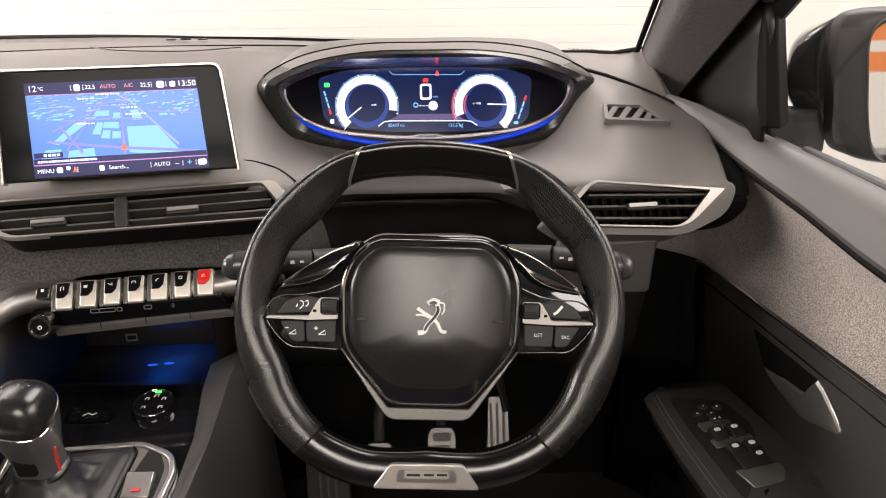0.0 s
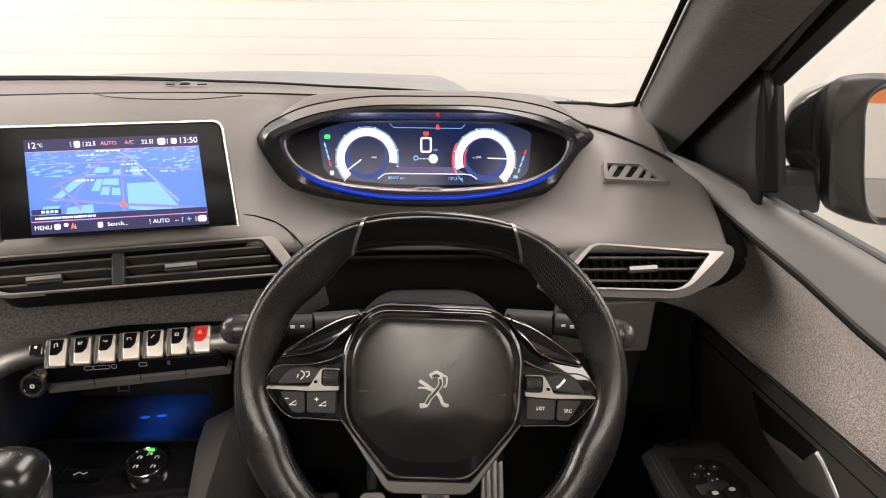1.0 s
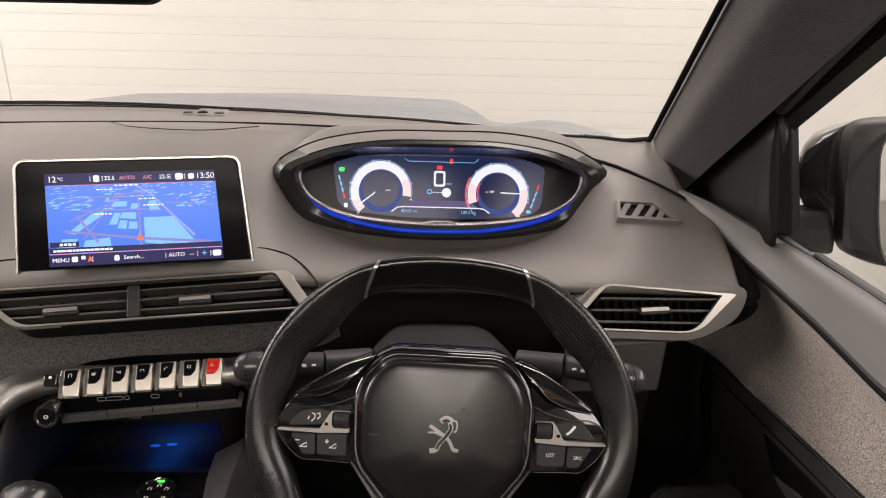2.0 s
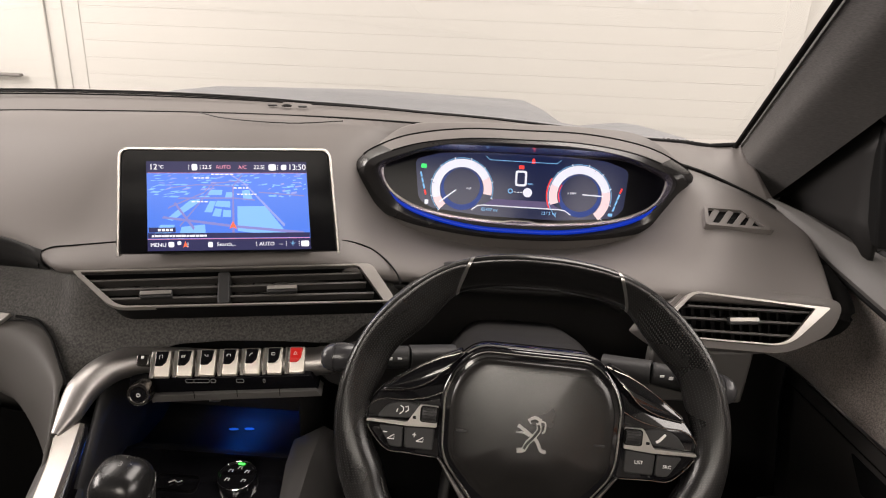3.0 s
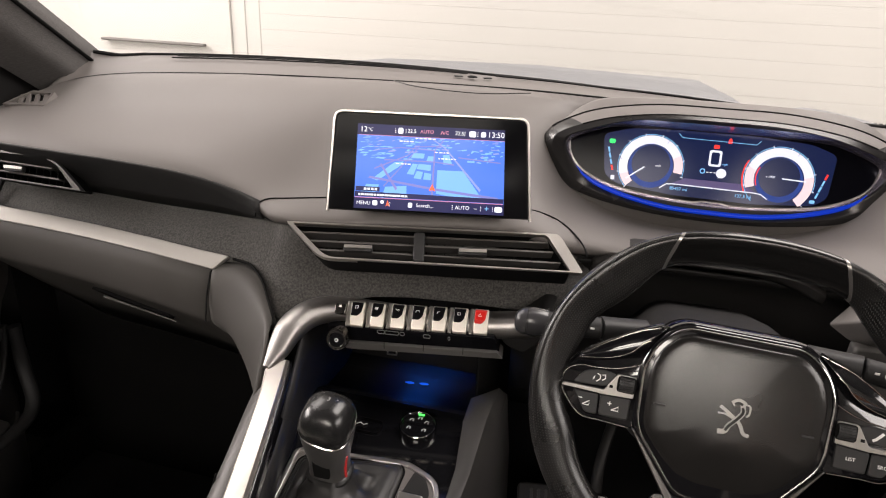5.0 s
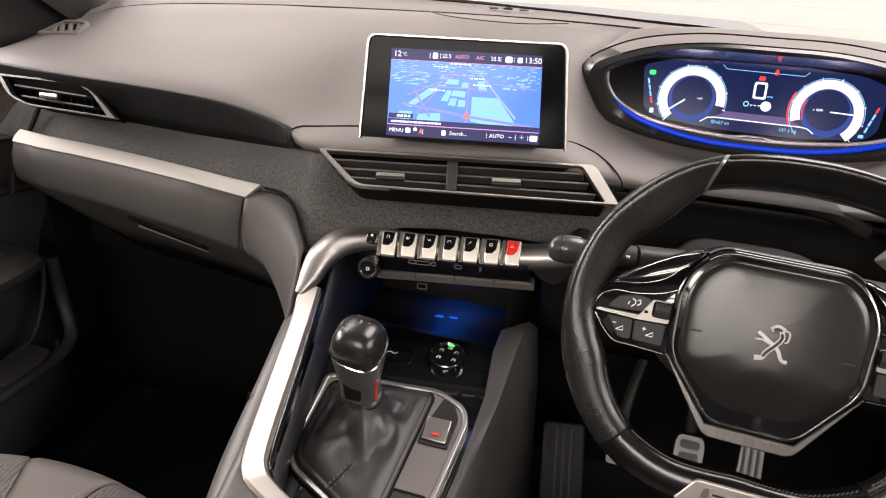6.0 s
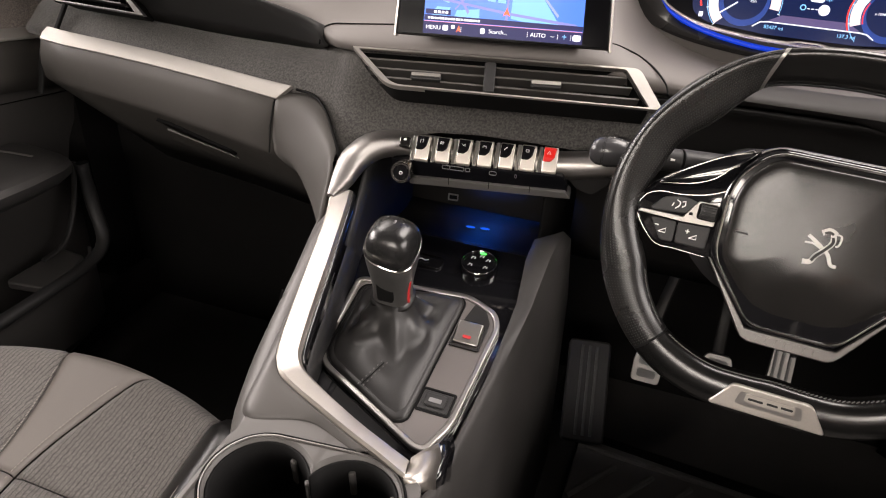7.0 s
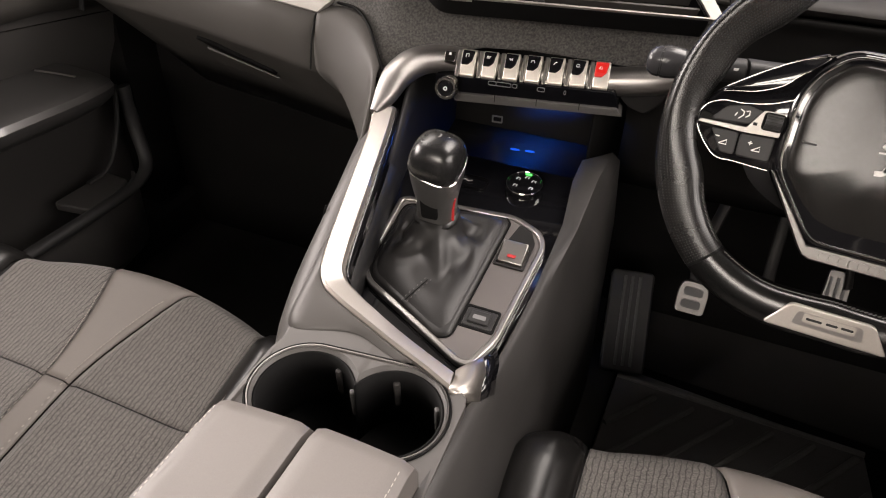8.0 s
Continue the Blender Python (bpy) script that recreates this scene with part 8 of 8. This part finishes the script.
part("seam", sweep([DM @ Vector((*dk(-0.360 - 0.012 * t, 0.540 - 0.030 * t), 0.0125 - 0.004 * t)) for t in (0, 0.3, 0.6, 1.0)], oval(0.0006, 0.0006, 6)), BLACK, lever)
for i in range(7):
    t = i / 6
    for off in (-0.003, 0.003):
        p = DM @ Vector((*dk(-0.360 - 0.012 * t + off, 0.540 - 0.030 * t), 0.0128 - 0.004 * t))
        part("stitch", box((0, 0, 0), (0.0007, 0.0024, 0.0006), Matrix.Translation(p)), LEDGE, lever, smooth=False)

# ---- cup holders and armrest ----
cups = thing("cup_holder", (-0.372, 0.39, 0.75), "double black cup holder in a chrome-lined surround", "cup holder")
CU = axes((0, 0.36, 0.8155), (1, 0, 0), (0, 1, 0.09))
CR, CA, CB = 0.0425, (-0.3935, 0.0), (-0.3175, 0.008)


def peanut(grow):
    half = math.degrees(math.acos(0.0382 / (CR + grow)))
    out = []
    for (cx, cy), a0, a1 in ((CA, 6 + half, 276), (CB, 276, 546 - half)):
        for i in range(29):
            a = radians(a0 + (a1 - a0) * i / 28)
            out.append((cx + (CR + grow) * math.cos(a), cy + (CR + grow) * math.sin(a)))
    return out


hole = peanut(0.0)
outer_v = round_poly([(-0.440, -0.12), (-0.262, -0.12), (-0.264, 0.044), (-0.30, 0.055), (-0.36, 0.070), (-0.42, 0.082), (-0.436, 0.075), (-0.440, 0.055)], 0.01, 4)
cxm, cym = -0.3555, 0.004


def reach(p):
    d = Vector((p[0] - cxm, p[1] - cym))
    best = None
    n = len(outer_v)
    for i in range(n):
        a, b = Vector(outer_v[i]), Vector(outer_v[(i + 1) % n])
        e = b - a
        den = d.x * e.y - d.y * e.x
        if abs(den) < 1e-12:
            continue
        w = a - Vector((cxm, cym))
        t = (w.x * e.y - w.y * e.x) / den
        q = (w.x * d.y - w.y * d.x) / den
        if t > 0 and -1e-6 <= q <= 1 + 1e-6 and (best is None or t < best):
            best = t
    return (cxm + d.x * (best or 1.2), cym + d.y * (best or 1.2))


far = [reach(p) for p in hole]
part("surround", loft([[CU @ Vector((u, v, -0.015)) for u, v in far], [CU @ Vector((u, v, 0.0)) for u, v in far], [CU @ Vector((u, v, 0.0)) for u, v in peanut(0.004)], [CU @ Vector((u, v, -0.004)) for u, v in hole]], True), SKIN, cups, "dark grey surround", sharp=40)
part("cup_wall", loft([[CU @ Vector((u, v, w)) for u, v in peanut(g)] for w, g in ((-0.003, 0.0), (-0.03, -0.001), (-0.07, -0.003))], True, False), BLACK, cups, "black cup walls", thick=0.002)
part("cup_floor", prism(peanut(-0.002), -0.074, -0.07, CU), BLACK, cups)


def stadium(grow):
    """One smooth outline round both cups."""
    left = arc(*CA, CR + grow, 96, 276, 28)
    return left + arc(*CB, CR + grow, -84, 96, 28)


part("lip", sweep([CU @ Vector((u, v, 0.0008)) for u, v in stadium(0.0036)], oval(0.0011, 0.0012, 6), closed=True), LIPMETAL, cups, "thin satin lip")
part("lip_gap", sweep([CU @ Vector((u, v, 0.0004)) for u, v in stadium(0.0058)], oval(0.0009, 0.0009, 6), closed=True), BLACK, cups)
# Grip tabs take a paler plastic to show the highlights inside the cups
for cx, cy, a in ((*CA, 75), (*CA, 35), (*CB, 110), (*CB, 40)):
    r = CR - 0.0035
    part("grip_tab", box((0, 0, 0), (0.005, 0.006, 0.03), CU @ Matrix.Translation((cx + r * math.cos(radians(a)), cy + r * math.sin(radians(a)), -0.03)) @ Matrix.Rotation(radians(a), 4, "Z")), LEDGE, cups, "ribbed grip tab, lightened for its highlight", bevel=0.0015)
armrest = thing("armrest", (-0.37, 0.1, 0.83), "split pale grey leather centre armrest lid with stitching", "armrest")
AM = axes((-0.3505, 0.305, 0.846), (1, 0.02, 0.0), (0, 1, 0.01))
for u0, u1, v_front in ((-0.0775, -0.0025, 0.004), (0.0025, 0.081, 0.006)):
    rows = []
    for v, z0, dz in ((v_front + 0.004, -0.03, -0.012), (v_front + 0.006, -0.012, -0.004), (v_front, 0.0, 0.0), (v_front - 0.012, 0.004, 0.0), (-0.1, 0.008, 0.0), (-0.25, 0.009, 0.0), (-0.42, 0.009, 0.0)):
        row = []
        n = 10
        for i in range(n + 1):
            q = i / n
            u = u0 + (u1 - u0) * q
            e = min(q, 1 - q)
            drop = -0.004 * max(0, 1 - e / 0.08) ** 2
            skew = -0.6 * u * u if v > -0.05 else 0
            row.append(AM @ Vector((u, v + skew, z0 + drop)))
        rows.append([AM @ Vector((u0, v - (0.6 * u0 * u0 if v > -0.05 else 0), -0.035))] + row + [AM @ Vector((u1, v - (0.6 * u1 * u1 if v > -0.05 else 0), -0.035))])
    part("lid", loft(rows, True, True), ARMLEATHER, armrest, "grey leather lid half", sharp=55)
for u in (-0.0725, 0.0755):
    for i in range(40):
        v = -0.012 - 0.005 * i
        part("stitch", box((0, 0, 0), (0.0006, 0.0026, 0.0006), AM @ Matrix.Translation((u, v, 0.0055 + (0.0025 if i > 3 else 0.0003 * i)))), STITCH, armrest, smooth=False)
part("storage_box", box((-0.352, 0.05, 0.62), (0.17, 0.46, 0.38)), HARD, armrest)

# ---- seats ----


def seat(x0, label):
    st = thing("front_seat", (x0, 0.28, 0.45), label, "seat", group="front seats")

    def z_at(u, y):
        b = 0.675 + 0.2 * (min(y, 0.51) - 0.45)
        if y > 0.49:
            b -= 0.055 * ((y - 0.49) / 0.05) ** 2.2
        a = abs(u)
        q = max(0.0, min(1.0, (a - 0.165) / 0.055))
        b += 0.030 * q * q * (3 - 2 * q)
        if a > 0.232:
            b -= 0.05 * ((a - 0.232) / 0.04) ** 2
        crown = 0.006 * math.cos(min(1, a / 0.17) * math.pi / 2)
        return b + crown

    def front(u):
        return 0.565 - 1.0 * u * u

    def sheet(u0, u1, ya, yb, lift, nu=14, ny=26):
        rows = []
        for j in range(ny + 1):
            row = []
            for i in range(nu + 1):
                q = i / nu
                t = j / ny
                a, b = (u0(t) if callable(u0) else u0), (u1(t) if callable(u1) else u1)
                u = a + (b - a) * q
                f = front(u)
                y1 = min(yb, f)
                y = ya + (y1 - ya) * t
                s = y + (0.54 - f) * max(0.0, min(1.0, (y - 0.34) / 0.12))
                edge = min(q, 1 - q) * (b - a)
                tuck = -0.004 * max(0, 1 - edge / 0.008) ** 2 if lift else 0
                row.append((x0 + u, y, z_at(u, min(0.54, s)) + lift + tuck))
            rows.append(row)
        return rows

    # front roll and skirt below the cushion
    base = sheet(-0.262, 0.262, -0.05, 0.6, -0.004, 30, 26)
    skirt = [[(p[0], p[1] + 0.008, p[2] - 0.03) for p in base[-1]], [(p[0], p[1] + 0.002, p[2] - 0.09) for p in base[-1]], [(p[0], p[1] - 0.06, 0.50) for p in base[-1]]]
    part("cushion_base", loft(base + skirt), LEATHER, st, "black leather cushion base", thick=0.02, sharp=70)
    for k in (-1, 1):
        def inner(t, k=k):
            return k * (0.019 + 0.062 * max(0, (t - 0.55) / 0.45) ** 1.6)
        for ya, yb, tb in ((-0.04, 0.3692, 0), (0.3708, 0.6, 1)):
            fn = (lambda t, k=k: k * 0.020) if not tb else (lambda t, k=k: k * (0.020 + 0.055 * t ** 1.5))
            a, b = (fn, k * 0.183)
            bm = loft(sheet(a, b, ya, yb, 0.004)) if k > 0 else loft(sheet(b, a, ya, yb, 0.004))
            part("cloth_panel", bm, SEATCLOTH, st, "grey striped cloth panel", thick=0.004, sharp=70)
        bm = loft(sheet(k * 0.186, k * 0.258, -0.04, 0.6, 0.004, 10)) if k > 0 else loft(sheet(k * 0.258, k * 0.186, -0.04, 0.6, 0.004, 10))
        part("bolster", bm, LEATHER, st, "black leather bolster", thick=0.004, sharp=70)
        for du in (0.209, 0.2145):
            pts = [(x0 + k * du, y, z_at(k * du, y) + 0.0055) for y in [0.02 + 0.43 * i / 20 for i in range(21)]]
            part("stitch_line", sweep(pts, oval(0.0005, 0.0004, 5)), STITCH, st)
    for ya, yb, tb in ((-0.04, 0.3692, 0), (0.3708, 0.6, 1)):
        a = (lambda t: -0.0185) if not tb else (lambda t: -(0.0185 + 0.055 * t ** 1.5))
        b = (lambda t: 0.0185) if not tb else (lambda t: 0.0185 + 0.055 * t ** 1.5)
        part("leather_strip", loft(sheet(a, b, ya, yb, 0.005)), GREYLEATHER, st, "grey leather centre strip", thick=0.004, sharp=70)
        for k in (-1, 1):
            n = 46
            for i in range(n):
                t = (i + 0.5) / n
                e = (0.0150 + (0.055 * t ** 1.5 if tb else 0)) * k
                f = front(e)
                y1 = min(yb, f)
                y = ya + (y1 - ya) * t
                if y > 0.5 or y < 0.1:
                    continue
                part("stitch", box((0, 0, 0), (0.0007, 0.0026, 0.0008), Matrix.Translation((x0 + e, y, z_at(e, y) + 0.0056)) @ Matrix.Rotation(-k * (0.35 * t if tb else 0), 4, "Z")), STITCH, st, smooth=False)
    part("seat_frame", box((x0, 0.2, 0.53), (0.46, 0.48, 0.2)), DARK, st, bevel=0.02)
    return st


seat(-0.737, "passenger seat cushion in grey striped cloth and black leather")
seat(0.017, "driver's seat cushion in grey striped cloth and black leather")

# ---- footwell ----
mat = thing("floor_mat", (0.0, 0.75, 0.41), "ribbed black rubber floor mat", "floor mat")
part("mat", prism(round_poly([(-0.18, 0.46), (0.26, 0.46), (0.26, 0.90), (-0.17, 0.93)], 0.03), 0.411, 0.420), CARPET, mat, bevel=0.003)
part("heel_pad", prism(round_poly([(-0.175, 0.62), (0.22, 0.62), (0.20, 0.875), (-0.165, 0.905)], 0.012), 0.420, 0.426), MATRUBBER, mat, "black ribbed heel pad", bevel=0.002)
for i in range(10):
    x = -0.31 + 0.058 * i
    a, b = Vector((x, 0.66, 0.4275)), Vector((x + 0.150, 0.858, 0.4275))
    if a.x < -0.165:
        a = a.lerp(b, (-0.165 - a.x) / 0.150)
    if b.x > 0.2:
        b = a.lerp(b, (0.2 - a.x) / (b.x - a.x))
    if (b - a).length > 0.02:
        part("rib", sweep([a, b], oval(0.0055, 0.005, 8)), MATRIB, mat)
part("rib", sweep([(-0.165, 0.884, 0.427), (0.2, 0.872, 0.427)], oval(0.005, 0.004, 8)), MATRIB, mat)
rest = thing("footrest", (-0.18, 0.95, 0.42), "grooved dark plastic footrest", "footrest")
FM = axes((-0.172, 0.94, 0.497), (0.985, 0.17, 0.0), (-0.2, 0.74, 0.66))
part("plate", prism(round_rect(0.07, 0.17, 0.008), -0.02, 0.0, FM), HARD, rest, bevel=0.004)
for u in (-0.012, 0.0, 0.012):
    part("rib", box((u, 0, 0.001), (0.005, 0.15, 0.004), FM), RUBBER, rest, bevel=0.001)
part("wedge", box((-0.185, 1.02, 0.44), (0.06, 0.10, 0.08)), CARPET, rest)


def pedal(c, w, h, arm_top, label, slots=2):
    p = thing("pedal", c, label, "pedal", group="pedals")
    M = axes(c, (1, 0, 0), (0, 0.45, 0.9))
    pad = part("pad", prism(round_poly([(-w / 2, -h / 2), (w / 2, -h / 2), (w / 2 * 1.05, h * 0.2), (w / 2 * 0.8, h / 2), (-w / 2 * 0.8, h / 2), (-w / 2 * 1.05, h * 0.2)], 0.007), -0.006, 0.002, M), PEDALMETAL, p, "brushed aluminium pedal pad", bevel=0.001)
    for i in range(slots):
        v = -h * 0.2 + h * 0.4 * i / max(1, slots - 1)
        part("rubber_insert", prism(round_rect(w * 0.66, h * 0.26, 0.004, cy=v), 0.002, 0.0045, M), RUBBER, pad)
    part("arm", sweep(smooth_path([Vector(c) + Vector((0, 0.012, 0.0)), Vector(c) + Vector((0, 0.06, 0.06)), arm_top], 5), oval(0.009, 0.005, 10)), DARK, p)
    return p


pedal((-0.088, 0.94, 0.575), 0.043, 0.050, (-0.05, 1.08, 0.80), "clutch pedal with aluminium and rubber pad")
pedal((0.010, 0.95, 0.595), 0.043, 0.048, (0.010, 1.08, 0.82), "brake pedal with aluminium and rubber pad")
acc = thing("pedal", (0.11, 0.97, 0.58), "accelerator pedal with aluminium and rubber strips", "pedal", group="pedals")
AMX = axes((0.100, 0.97, 0.60), (1, 0, 0), (-0.1, 0.5, 0.86))
apad = part("pad", prism(round_poly([(-0.019, -0.05), (0.019, -0.05), (0.018, 0.055), (-0.014, 0.055)], 0.006), -0.006, 0.002, AMX), PEDALMETAL, acc, "brushed aluminium pedal pad", bevel=0.001)
for u in (-0.01, 0.0, 0.01):
    part("rubber_insert", box((u, 0.002, 0.003), (0.004, 0.085, 0.003), AMX), RUBBER, apad)
part("arm", sweep(smooth_path([(0.115, 0.985, 0.63), (0.10, 1.0, 0.70), (0.09, 1.08, 0.80)], 5), oval(0.009, 0.005, 10)), DARK, acc)
